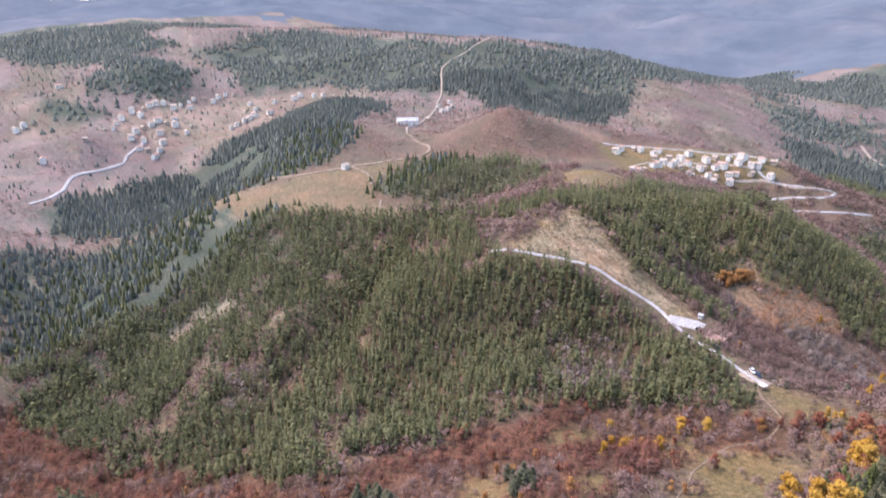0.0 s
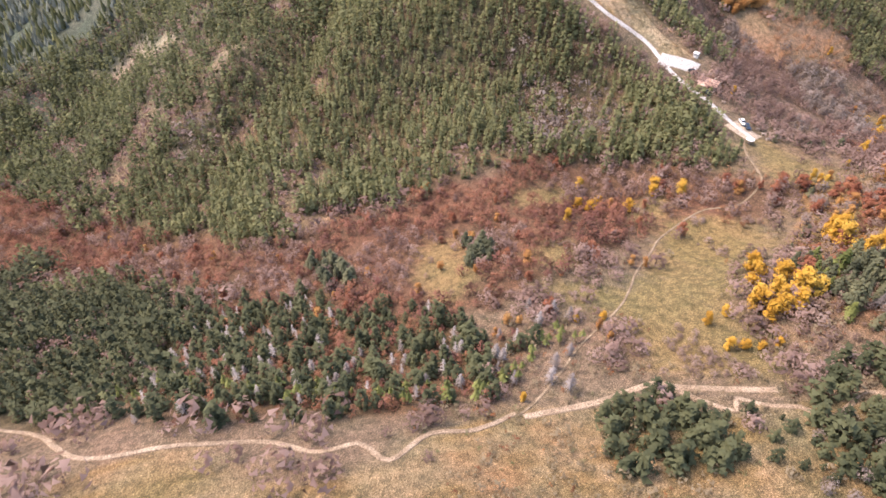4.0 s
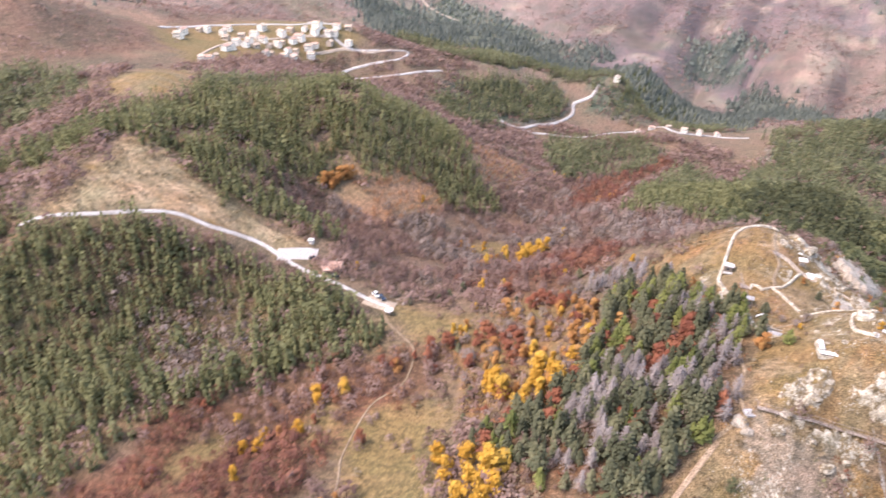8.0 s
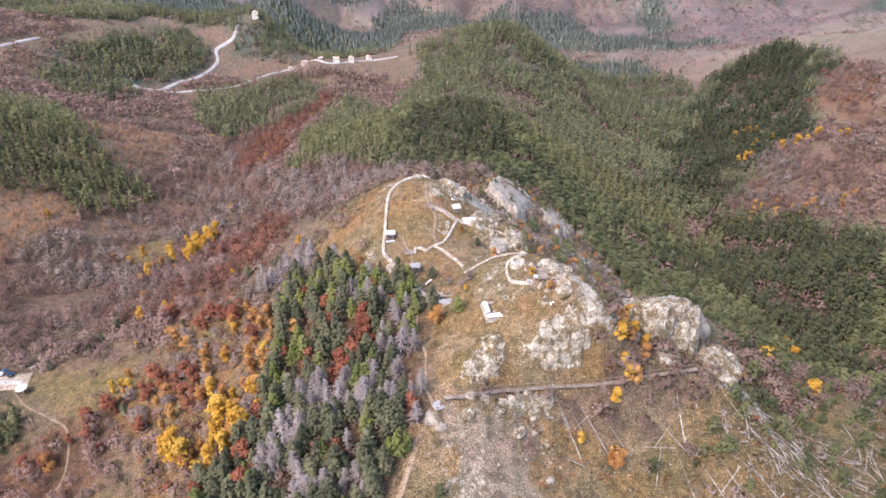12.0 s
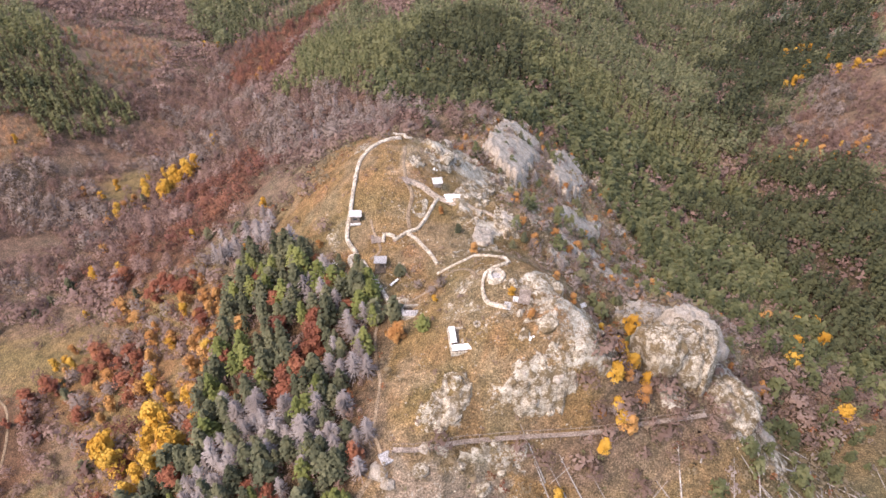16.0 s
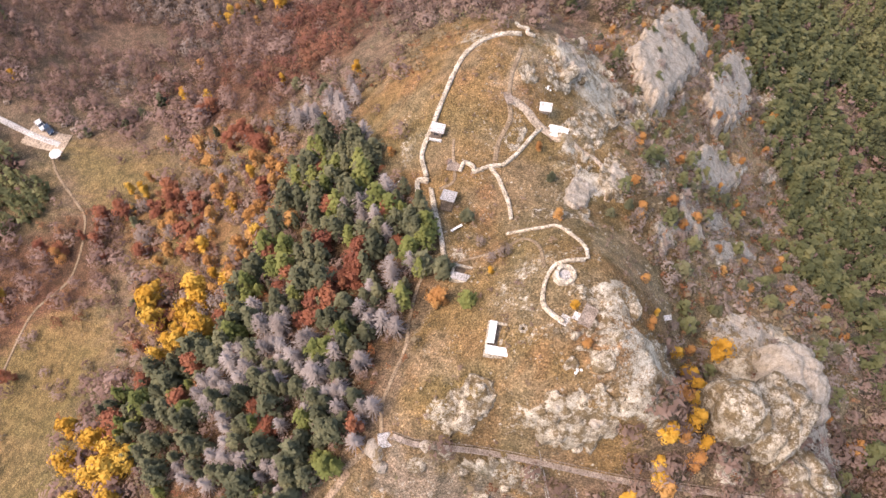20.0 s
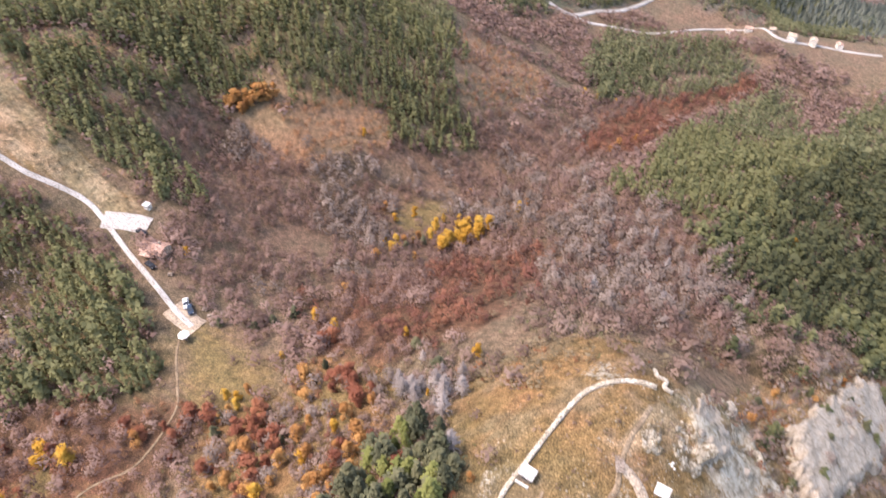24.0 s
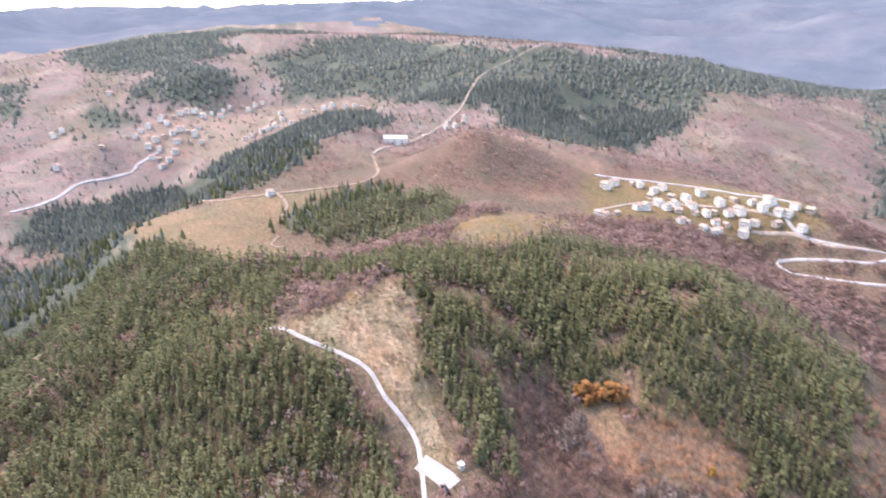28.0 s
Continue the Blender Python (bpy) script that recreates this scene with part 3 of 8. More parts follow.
SCREE = [[(-246, 160), (-244, 172), (-242, 186), (-243, 204), (-239, 199), (-238, 180), (-240, 164)], [(-267, 181), (-269, 198), (-264, 213), (-262, 208), (-260, 190)], [(-237, 211), (-241, 222), (-228, 219), (-226, 209)], [(-236, 151), (-234, 157), (-228, 157), (-231, 151)], [(-221, 160), (-222, 167), (-217, 165), (-218, 161)], [(-209, 212), (-211, 222), (-203, 217), (-203, 209)], [(-263, 66), (-261, 75), (-254, 71), (-257, 66)], [(-250, 119), (-247, 123), (-239, 125), (-241, 121)]]
SCREE_SLOPE = [[(-459, -221), (-450, -209), (-445, -193), (-452, -186), (-421, -166), (-383, -161), (-394, -177), (-434, -190), (-424, -199), (-440, -214)], [(-337, -156), (-342, -148), (-341, -140), (-341, -131), (-332, -134), (-331, -147), (-328, -153)], [(-609, -320), (-623, -309), (-617, -300), (-598, -302), (-595, -314)], [(-480, -257), (-488, -243), (-482, -238), (-475, -247)], [(-349, -189), (-340, -178), (-333, -177), (-339, -187)]]
DEAD_PATCHES = [[(-327, -180), (-305, -157), (-280, -165), (-298, -183)], [(-233, -24), (-211, 5), (-177, -4), (-175, -23), (-192, -39), (-217, -38)], [(-241, -29), (-246, -21), (-247, -14), (-242, -12), (-237, -19)]]
VILLAGE = [(-538, 242), (-526, 326), (-470, 395), (-414, 390), (-417, 360), (-427, 318), (-431, 269), (-431, 222), (-443, 195)]
FAR_VILLAGE = [(-995, -244), (-1090, -191), (-1150, -57), (-1066, 97), (-960, 60), (-889, -71), (-909, -184), (-961, -235)]
FORT = [(-27, 16), (-38, 36), (-30, 58), (-11, 66), (4, 60), (8, 40), (14, 23), (26, 10), (30, 2), (24, -20), (1, -27), (-12, -27), (-15, -3)]
DEAD_SLOPE = [(30, -30), (50, -16), (81, -3), (110, 5), (95, -45), (30, -48)]
SOUTH_BANK = [(-20, -36), (-46, -90), (-70, -130), (-70, -165), (-100, -220), (-60, -260), (120, -270), (80, -175), (104, -112), (62, -84), (74, -52), (30, -46)]
ORANGE_BARE = [(-240, 110), (-233, 127), (-211, 176), (-192, 158), (-203, 113), (-219, 107)]

PINE_EAST = [(46, 150), (52, 118), (62, 96), (70, 60), (84, 40), (110, 40), (150, 190), (110, 210)]
RUSSET_SLOPE = [(-60, 30), (-56, 3), (-56, -16), (-82, -26), (-92, -8), (-108, 10), (-94, 22), (-100, 40), (-75, 45)]
EAST_BRUSH = [(60, -10), (74, 20), (66, 50), (90, 60), (112, 40), (130, 10), (100, -10)]
NORTH_RED = [(-138, 236), (-154, 292), (-136, 365), (-109, 418), (-96, 404), (-112, 355), (-110, 289), (-112, 245)]
RED_SOUTH = [(-430, -296), (-301, -228), (-252, -187), (-226, -212), (-280, -268), (-340, -335), (-420, -335)]
SOUTH_FACE = [(-16, -28), (30, -26), (34, -46), (20, -60), (-16, -56), (-24, -44)]
BANK_FOOT = [(-15, -40), (-20, -52), (-38, -72), (-46, -92), (-20, -92), (20, -76), (12, -46)]
SLAB = [(-14, -27), (8, -26), (7, -33), (4, -45), (-4, -44), (-11, -36)]
GREY_TIP = [(-100, 178), (-70, 182), (-40, 162), (-20, 132), (-12, 100), (-26, 82), (-58, 84), (-80, 120)]
PINK_SLOPE = [(-226, 192), (-240, 240), (-232, 296), (-206, 306), (-186, 280), (-182, 230), (-196, 190)]
GORGE_HEAD = [(120, 200), (150, 330), (150, 620), (210, 660), (250, 560), (235, 400), (215, 280)]
DARK_SPUR = [(-300, -262), (-250, -246), (-244, -224), (-210, -203), (-179, -186), (-161, -186), (-148, -197), (-139, -203), (-127, -214), (-120, -235), (-150, -270), (-220, -300)]
HILL_YOUNG = [(-334, 134), (-332, 181), (-304, 224), (-286, 254), (-255, 262), (-210, 213), (-221, 167), (-236, 133), (-259, 105), (-291, 103)]
NORTH_EAST = [(-19, 111), (-33, 158), (-34, 225), (-30, 300), (0, 330), (30, 300), (39, 258), (24, 204), (1, 159), (-6, 108)]
PINE_SPUR = [(-293, 340), (-322, 376), (-332, 404), (-316, 433), (-298, 460), (-284, 494), (-266, 531), (-229, 495), (-236, 454), (-253, 408), (-266, 353), (-279, 343)]
PINE_SPUR_2 = [(-218, 405), (-194, 434), (-133, 446), (-107, 424), (-123, 385), (-152, 342), (-169, 309), (-192, 344)]
PINE_LEFT = [(-848, -154), (-889, -93), (-985, -20), (-1036, 24), (-971, 79), (-808, 100), (-749, 34), (-662, 6), (-606, -16), (-592, -51), (-586, -85), (-600, -165), (-640, -215), (-692, -307), (-739, -324), (-811, -263), (-854, -210)]
PINE_MID = [(-906, 225), (-918, 262), (-956, 325), (-984, 384), (-996, 501), (-1014, 613), (-978, 675), (-867, 667), (-861, 765), (-795, 572), (-781, 480), (-773, 411), (-625, 284), (-610, 237), (-766, 240), (-839, 224)]
TERRACES = [(-533, 259), (-645, 316), (-752, 423), (-853, 589), (-937, 782), (-946, 901), (-843, 869), (-524, 561), (-490, 481), (-508, 458), (-499, 337)]
RED_HILL = [(-590, 60), (-600, 103), (-600, 160), (-580, 200), (-551, 226), (-539, 254), (-487, 220), (-476, 148), (-482, 104), (-524, 66), (-554, 46)]
EAST_WOOD = [(170, 270), (225, 640), (325, 605), (315, 425), (260, 300), (235, 380), (190, 315)]
EAST_DARK = [(157, 219), (186, 229), (218, 214), (230, 190), (175, 90), (145, 45), (126, 41), (104, 38), (121, 104), (128, 160)]
EAST_PINES = [(252, 507), (302, 554), (350, 578), (351, 477), (320, 388), (306, 412), (268, 322), (237, 322), (207, 285), (165, 257), (145, 281), (206, 399)]
EAST_SLOPE = [(165, 279), (219, 337), (246, 297), (285, 281), (263, 231), (218, 210), (175, 224), (153, 232)]
EAST_RED = [(315, 435), (331, 418), (324, 359), (295, 294), (292, 336), (286, 364)]
FAR_STANDS = [[(-1467, 17), (-1522, 191), (-1222, 272), (-1036, 361), (-978, 455), (-1050, 640), (-1300, 900), (-1727, 1260), (-1521, 1310), (-898, 849), (-760, 632), (-803, 494), (-800, 359), (-700, 255), (-807, 250), (-861, 241), (-830, 173), (-900, 152), (-1023, 134), (-1100, 78), (-1190, -21), (-1350, -4)], [(-1968, -494), (-2080, -351), (-1550, -190), (-1442, -111), (-1393, -156), (-1273, -279), (-1484, -430)], [(-1253, -261), (-1325, -207), (-1268, -107), (-1189, -107), (-1117, -157), (-1111, -261)], [(-741, 715), (-717, 814), (-685, 988), (-619, 889), (-651, 703), (-651, 626)], [(-1116, -248), (-1176, -218), (-1314, -201), (-1316, -142), (-1241, -107), (-1164, -130), (-1111, -152), (-1093, -208)], [(-1185, -355), (-1126, -298), (-1061, -236), (-1028, -258), (-1049, -306), (-1095, -325)], [(-1598, -508), (-1977, -496), (-1886, -348), (-1520, -181), (-1437, -118), (-1383, -189), (-1241, -228), (-1320, -340), (-1466, -438)], [(-1397, -83), (-1446, 8), (-1447, 78), (-1353, 117), (-1185, 202), (-1164, 260), (-1016, 244), (-970, 181), (-999, 125), (-1120, 75), (-1140, 9), (-1228, -38)], [(-1343, -538), (-1264, -465), (-1161, -442), (-1124, -462)], [(-195, 1036), (-136, 1028), (-74, 928), (-135, 894), (-185, 887)], [(-379, 462), (-345, 466), (-314, 478), (-300, 559), (-302, 690), (-393, 869), (-445, 846), (-395, 656), (-524, 776), (-452, 592)], [(-230, 543), (-194, 539), (-143, 640), (-99, 510), (-169, 513), (-208, 511)]]
NORTH_FIELDS = [(-63, 895), (-58, 997), (95, 1023), (243, 1036), (260, 927), (239, 866), (134, 851), (40, 851), (-36, 830)]
WEST_GRASS = [(-24, 62), (-27, 40), (-26, 18), (-38, 24), (-48, 30), (-54, 46), (-44, 66), (-26, 74)]
PALE_TOP = [(-17, 43), (-16, 54), (-13, 70), (-6, 77), (2, 72), (3, 45), (1, 34), (-8, 40), (-14, 38)]
EAST_CLIFF = [(8, 10), (30, 4), (66, 8), (72, 40), (62, 90), (54, 130), (38, 152), (8, 126), (-8, 78), (4, 60)]
SCRUB, PINES, BROWN, RED, GRASS, DRY, STONE, MIXED, HEATH = range(9)


def cover(x, y):
    """The kind of cover at each place."""
    wx = x + fbm(x / 22, y / 22, 3, 21) * 9
    wy = y + fbm(x / 22, y / 22, 3, 31) * 9
    sx, sy = x + (wx - x) * 0.3, y + (wy - y) * 0.3
    k = np.full(x.shape, SCRUB)
    wide = ramp(np.hypot(x + 60, y - 20), 450, 900) * 42
    wx, wy = wx + fbm(x / 95, y / 95, 4, 141) * wide, wy + fbm(x / 95, y / 95, 4, 151) * wide
    away = np.hypot(x + 60, y - 20)
    patch = fbm(x / 170, y / 170, 4, 41)
    k[(patch > 0.24) & (away > 1250)] = PINES
    k[(patch > -0.2) & (away > 1250) & (y > 700)] = PINES
    k[(patch > -0.12) & (x < -60) & (y > 540) & (y < 900) & (away < 1400)] = PINES
    k[(patch > 0.1) & (x >= -60) & (y > 700)] = PINES
    k[(patch < -0.42) & (away > 300)] = HEATH
    for poly, kind in ((BROWN_HOLLOW, BROWN), (RED_HOLLOW, RED), (RED_BELT, RED), (RED_SOUTH, RED), (PINE_SLOPE, PINES), (PINE_BAND, PINES), (PINE_RIDGE, PINES), (PINE_NORTH, PINES), (PINE_GORGE, PINES), (PINE_EAST, PINES), (NORTH_RED, RED), (DARK_SPUR, PINES), (NORTH_EAST, PINES), (PINE_SPUR, PINES), (PINE_SPUR_2, PINES), (PINE_LEFT, PINES), (PINE_MID, PINES), *((p, PINES) for p in FAR_STANDS), (TERRACES, BROWN), (NORTH_FIELDS, HEATH), (RED_HILL, BROWN), (EAST_WOOD, BROWN), (EAST_SLOPE, BROWN), (EAST_DARK, PINES), (EAST_PINES, PINES), (EAST_RED, RED), (VILLAGE, GRASS), (FAR_VILLAGE, HEATH),
                       (GREY_TIP, BROWN), (GORGE_HEAD, PINES), (PINK_SLOPE, HEATH), (ORANGE_BARE, HEATH), (PINE_HILL, PINES), (MIXED_FOOT, MIXED), (CLEARING, DRY), (CLEARING_2, DRY), (SOUTH_BANK, DRY)):
        k[inside(poly, wx, wy)] = kind
    for poly, kind in ((SCAR, DRY), (MEADOW, GRASS), (COL, GRASS), *((g, GRASS) for g in GLADES), *((g, STONE) for g in SCREE + SCREE_SLOPE), (RUSSET_SLOPE, GRASS), (EAST_BRUSH, SCRUB), (EAST_CLIFF, DRY), (SOUTH_FACE, DRY), (WEST_GRASS, DRY), (MIXED_WEST, MIXED), (FORT, DRY), (DEAD_SLOPE, DRY)):
        k[inside(poly, sx, sy)] = kind
    return k


def dark_stand(x, y):
    """Where dark pines stand, valley and gully shade put into needles and floor."""
    u, v = x + fbm(x / 24, y / 24, 4, 381) * 34, y + fbm(x / 24, y / 24, 4, 391) * 34
    return inside(DARK_SPUR, u, v) | inside(NORTH_EAST, u, v) | inside(EAST_DARK, u, v) | inside(EAST_PINES, u, v)


# woodland floors darkened so the gaps between crowns read as shaded
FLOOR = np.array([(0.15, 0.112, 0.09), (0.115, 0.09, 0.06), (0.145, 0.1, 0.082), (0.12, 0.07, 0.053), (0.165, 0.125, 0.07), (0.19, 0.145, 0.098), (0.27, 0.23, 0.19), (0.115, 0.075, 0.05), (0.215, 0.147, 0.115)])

# canopy tones set paler and cooler, distance haze put into them
HAZED_CANOPY = np.array([(0.205, 0.165, 0.165), (0.085, 0.1, 0.085), (0.195, 0.15, 0.148), (0.205, 0.155, 0.148), (0.25, 0.2, 0.14), (0.27, 0.215, 0.17), (0.4, 0.36, 0.32), (0.15, 0.13, 0.11), (0.235, 0.185, 0.165)])


# ---- the ground: one sheet to the horizon, finest round the castle hill ----
def rng(seed):
    return np.random.default_rng(seed)


def grid_lines(a, b, fine, growth, growth_up, reach):
    mid = list(np.arange(a, b + 0.01, fine))
    lo, hi = [], []
    for side, start, way, grow in ((lo, a, -1, growth), (hi, b, 1, growth_up)):
        step = fine
        while abs((side[-1] if side else start) - start) < reach:
            step *= 1 + grow
            side.append((side[-1] if side else start) + way * step)
    return np.array(lo[::-1] + mid + hi)


GX = grid_lines(-34, 66, 0.85, 0.027, 0.055, 4300)
GY = grid_lines(-48, 126, 0.85, 0.04, 0.029, 4300)
XX, YY = np.meshgrid(GX, GY)
ZZ = height(XX, YY)


def ground_z(x, y):
    """The height of the sheet itself at places."""
    x, y = np.asarray(x, float), np.asarray(y, float)
    i = np.clip(np.searchsorted(GX, x) - 1, 0, len(GX) - 2)
    j = np.clip(np.searchsorted(GY, y) - 1, 0, len(GY) - 2)
    u, v = (x - GX[i]) / (GX[i + 1] - GX[i]), (y - GY[j]) / (GY[j + 1] - GY[j])
    return (ZZ[j, i] * (1 - u) + ZZ[j, i + 1] * u) * (1 - v) + (ZZ[j + 1, i] * (1 - u) + ZZ[j + 1, i + 1] * u) * v


def sheet(name, verts, faces, smooth=False):
    """A mesh from arrays of places and of triangles or quads."""
    me = bpy.data.meshes.new(name)
    verts, faces = np.asarray(verts, np.float32), np.asarray(faces, np.int32)
    n, k = faces.shape
    me.vertices.add(len(verts))
    me.vertices.foreach_set("co", verts.ravel())
    me.loops.add(n * k)
    me.loops.foreach_set("vertex_index", faces.ravel())
    me.polygons.add(n)
    me.polygons.foreach_set("loop_start", np.arange(0, n * k, k, dtype=np.int32))
    if smooth:
        me.polygons.foreach_set("use_smooth", np.ones(n, bool))
    me.update(calc_edges=True)
    return me


def ground_material():
    m, nt, b = material("ground_cover", 0.95, 0, 0.1)
    at = nt.nodes.new("ShaderNodeAttribute")
    at.attribute_name = "cover"
    fine, tuft, big = noise_node(nt, 4.2, 8, 0.8), noise_node(nt, 0.5, 5, 0.68), noise_node(nt, 0.04, 4, 0.6)
    c = mixed(nt, at.outputs["Color"], colour_ramp(nt, fine.outputs["Fac"], [(0.36, (0.38, 0.38, 0.35)), (0.5, (1.0, 0.99, 0.97)), (0.64, (1.62, 1.55, 1.45))]), 1.0, "MULTIPLY")
    c = mixed(nt, c, colour_ramp(nt, tuft.outputs["Fac"], [(0.34, (0.58, 0.6, 0.56)), (0.66, (1.38, 1.3, 1.2))]), 1.0, "MULTIPLY")
    c = mixed(nt, c, colour_ramp(nt, big.outputs["Fac"], [(0.35, (0.84, 0.92, 0.86)), (0.65, (1.15, 1.04, 1.0))]), 1.0, "MULTIPLY")
    chips = noise_node(nt, 3.2, 3, 0.6)
    c = mixed(nt, c, colour_ramp(nt, chips.outputs["Fac"], [(0.38, (0.55, 0.53, 0.46)), (0.44, (1.0, 1.0, 1.0)), (0.56, (1.0, 1.0, 1.0)), (0.6, (1.7, 1.68, 1.64))]), 1.0, "MULTIPLY")
    ra = nt.nodes.new("ShaderNodeAttribute")
    ra.attribute_name = "rock"
    ragged = noise_node(nt, 1.3, 8, 0.8)
    edge = nt.nodes.new("ShaderNodeMath")
    edge.operation = "MULTIPLY_ADD"
    edge.inputs[1].default_value = 1.6
    nt.links.new(ragged.outputs["Fac"], edge.inputs[0])
    nt.links.new(ra.outputs["Fac"], edge.inputs[2])
    bare = colour_ramp(nt, edge.outputs[0], [(0.0, (0, 0, 0)), (1.0, (1, 1, 1))])
    ramp_node = bare.node
    ramp_node.color_ramp.elements[0].position, ramp_node.color_ramp.elements[1].position = 0.64, 0.69
    half = nt.nodes.new("ShaderNodeMath")
    half.operation = "MULTIPLY"
    half.inputs[1].default_value = 0.42
    nt.links.new(edge.outputs[0], half.inputs[0])
    nt.links.new(half.outputs[0], ramp_node.inputs["Fac"])
    vein = noise_node(nt, 0.5, 6, 0.7)
    stone = colour_ramp(nt, vein.outputs["Fac"], [(0.36, (0.19, 0.155, 0.112)), (0.47, (0.35, 0.308, 0.245)), (0.58, (0.5, 0.455, 0.38))])
    stone = mixed(nt, stone, colour_ramp(nt, fine.outputs["Fac"], [(0.4, (0.5, 0.48, 0.45)), (0.48, (0.95, 0.95, 0.95)), (0.6, (1.4, 1.38, 1.35))]), 1.0, "MULTIPLY")
    c = mixed(nt, c, stone, bare)
    nt.links.new(c, b.inputs["Base Color"])
    bumped(nt, b, fine.outputs["Fac"], 0.8, 0.4)
    return m


def distance_material():
    """The far ranges, a backdrop: kilometres of air put into bluish colour and glow."""
    m, nt, b = material("far_ranges", 1.0, 0, 0.0)
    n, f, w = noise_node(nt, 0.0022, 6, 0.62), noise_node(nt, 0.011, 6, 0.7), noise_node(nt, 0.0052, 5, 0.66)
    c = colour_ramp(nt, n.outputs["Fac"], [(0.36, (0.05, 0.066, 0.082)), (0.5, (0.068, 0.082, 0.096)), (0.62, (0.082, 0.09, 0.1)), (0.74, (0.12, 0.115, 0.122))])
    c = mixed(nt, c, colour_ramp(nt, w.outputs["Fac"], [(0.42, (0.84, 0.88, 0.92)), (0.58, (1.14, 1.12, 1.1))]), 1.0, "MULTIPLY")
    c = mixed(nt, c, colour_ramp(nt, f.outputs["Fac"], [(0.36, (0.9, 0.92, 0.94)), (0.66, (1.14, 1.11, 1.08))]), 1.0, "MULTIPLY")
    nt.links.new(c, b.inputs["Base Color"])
    # faint bluish glow added in place of haze; the hills give no light
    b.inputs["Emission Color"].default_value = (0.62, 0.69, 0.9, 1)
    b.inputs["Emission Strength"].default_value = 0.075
    return m


def build_ground():
    nx, ny = len(GX), len(GY)
    idx = np.arange(nx * ny).reshape(ny, nx)
    faces = np.stack([idx[:-1, :-1], idx[:-1, 1:], idx[1:, 1:], idx[1:, :-1]], -1).reshape(-1, 4)
    me = sheet("ground", np.stack([XX, YY, ZZ], -1).reshape(-1, 3), faces, True)
    k = cover(XX.ravel(), YY.ravel())
    x, y = XX.ravel(), YY.ravel()
    g = rng(4)
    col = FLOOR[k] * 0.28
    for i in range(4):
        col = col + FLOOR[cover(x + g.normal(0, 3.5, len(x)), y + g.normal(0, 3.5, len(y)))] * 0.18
    away = np.hypot(x + 60, y - 20)
    turf = (ramp(fbm(x / 9, y / 9, 4, 97), -0.1, 0.35) * (k == DRY) * (away < 400))[:, None]
    col = col * (1 - turf) + np.array((0.188, 0.13, 0.071)) * turf
    rusty = (0.7 * ramp(fbm(x / 6, y / 6, 3, 107), 0.15, 0.5) * (k == DRY) * (away < 200) * (1 - 0.8 * inside(SOUTH_FACE, x, y)))[:, None]
    col = col * (1 - rusty) + np.array((0.22, 0.135, 0.08)) * rusty
    bald = (ramp(fbm(x / 5, y / 5, 3, 99), 0.3, 0.5) * (k == DRY) * (away < 400))[:, None]
    col = col * (1 - bald) + np.array((0.22, 0.162, 0.11)) * bald
    scar = ((0.55 + 0.45 * ramp(fbm(x / 7, y / 7, 3, 113), -0.05, 0.3)) * inside(SCAR, x, y))[:, None]
    col = col * (1 - scar) + np.array((0.3, 0.235, 0.175)) * scar
    brushy = (0.75 * inside(DEAD_SLOPE, x, y) + 0.2 * inside(SOUTH_BANK, x, y) * ramp(fbm(x / 10, y / 10, 3, 241), -0.2, 0.2))[:, None]
    col = col * (1 - brushy) + np.array((0.15, 0.115, 0.07)) * brushy
    leaf = (0.75 * inside(RUSSET_SLOPE, x, y) * ramp(fbm(x / 12, y / 12, 3, 361), -0.3, 0.2))[:, None]
    col = col * (1 - leaf) + np.array((0.19, 0.118, 0.068)) * leaf
    tan = (0.7 * inside(ORANGE_BARE, x, y) + 0.5 * inside(PINK_SLOPE, x, y))[:, None]
    col = col * (1 - tan) + np.array((0.26, 0.172, 0.115)) * tan
    worn_top = (0.85 * inside(PALE_TOP, x, y) * ramp(fbm(x / 4, y / 4, 4, 411), -0.2, 0.15) + 0.5 * inside(EAST_CLIFF, x, y) * ramp(fbm(x / 6, y / 6, 4, 421), -0.15, 0.2))[:, None].clip(0, 1)
    col = col * (1 - worn_top) + np.array((0.31, 0.245, 0.18)) * worn_top
    foot = (0.7 * inside(BANK_FOOT, x, y) * ramp(fbm(x / 8, y / 8, 3, 243), -0.3, 0.2))[:, None]
    col = col * (1 - foot) + np.array((0.135, 0.1, 0.058)) * foot
    slab = (0.85 * inside(SLAB, x + fbm(x / 4, y / 4, 3, 341) * 5, y + fbm(x / 4, y / 4, 3, 351) * 4))[:, None]
    col = col * (1 - slab) + np.array((0.205, 0.176, 0.154)) * slab
    green = (0.8 * inside(GREEN_MEADOW, x, y))[:, None]
    col = col * (1 - green) + np.array((0.148, 0.118, 0.062)) * green
    thin = (0.8 * inside(HILL_YOUNG, x, y))[:, None]
    col = col * (1 - thin) + np.array((0.21, 0.165, 0.11)) * thin
    # the floor under the dark pines is darkened to stand for shade
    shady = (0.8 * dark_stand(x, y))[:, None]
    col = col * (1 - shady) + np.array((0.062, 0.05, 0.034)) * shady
    gap = (~dark_stand(x, y) * ramp(-fbm(x / 18, y / 18, 3, 77), 0.28, 0.5) * (k == PINES) * (away < 500))[:, None]
    col = col * (1 - gap) + np.array((0.24, 0.175, 0.125)) * gap
    # further off the canopy closes over the floor, its colour paled for haze
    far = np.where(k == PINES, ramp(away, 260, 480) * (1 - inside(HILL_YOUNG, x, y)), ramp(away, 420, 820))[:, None]
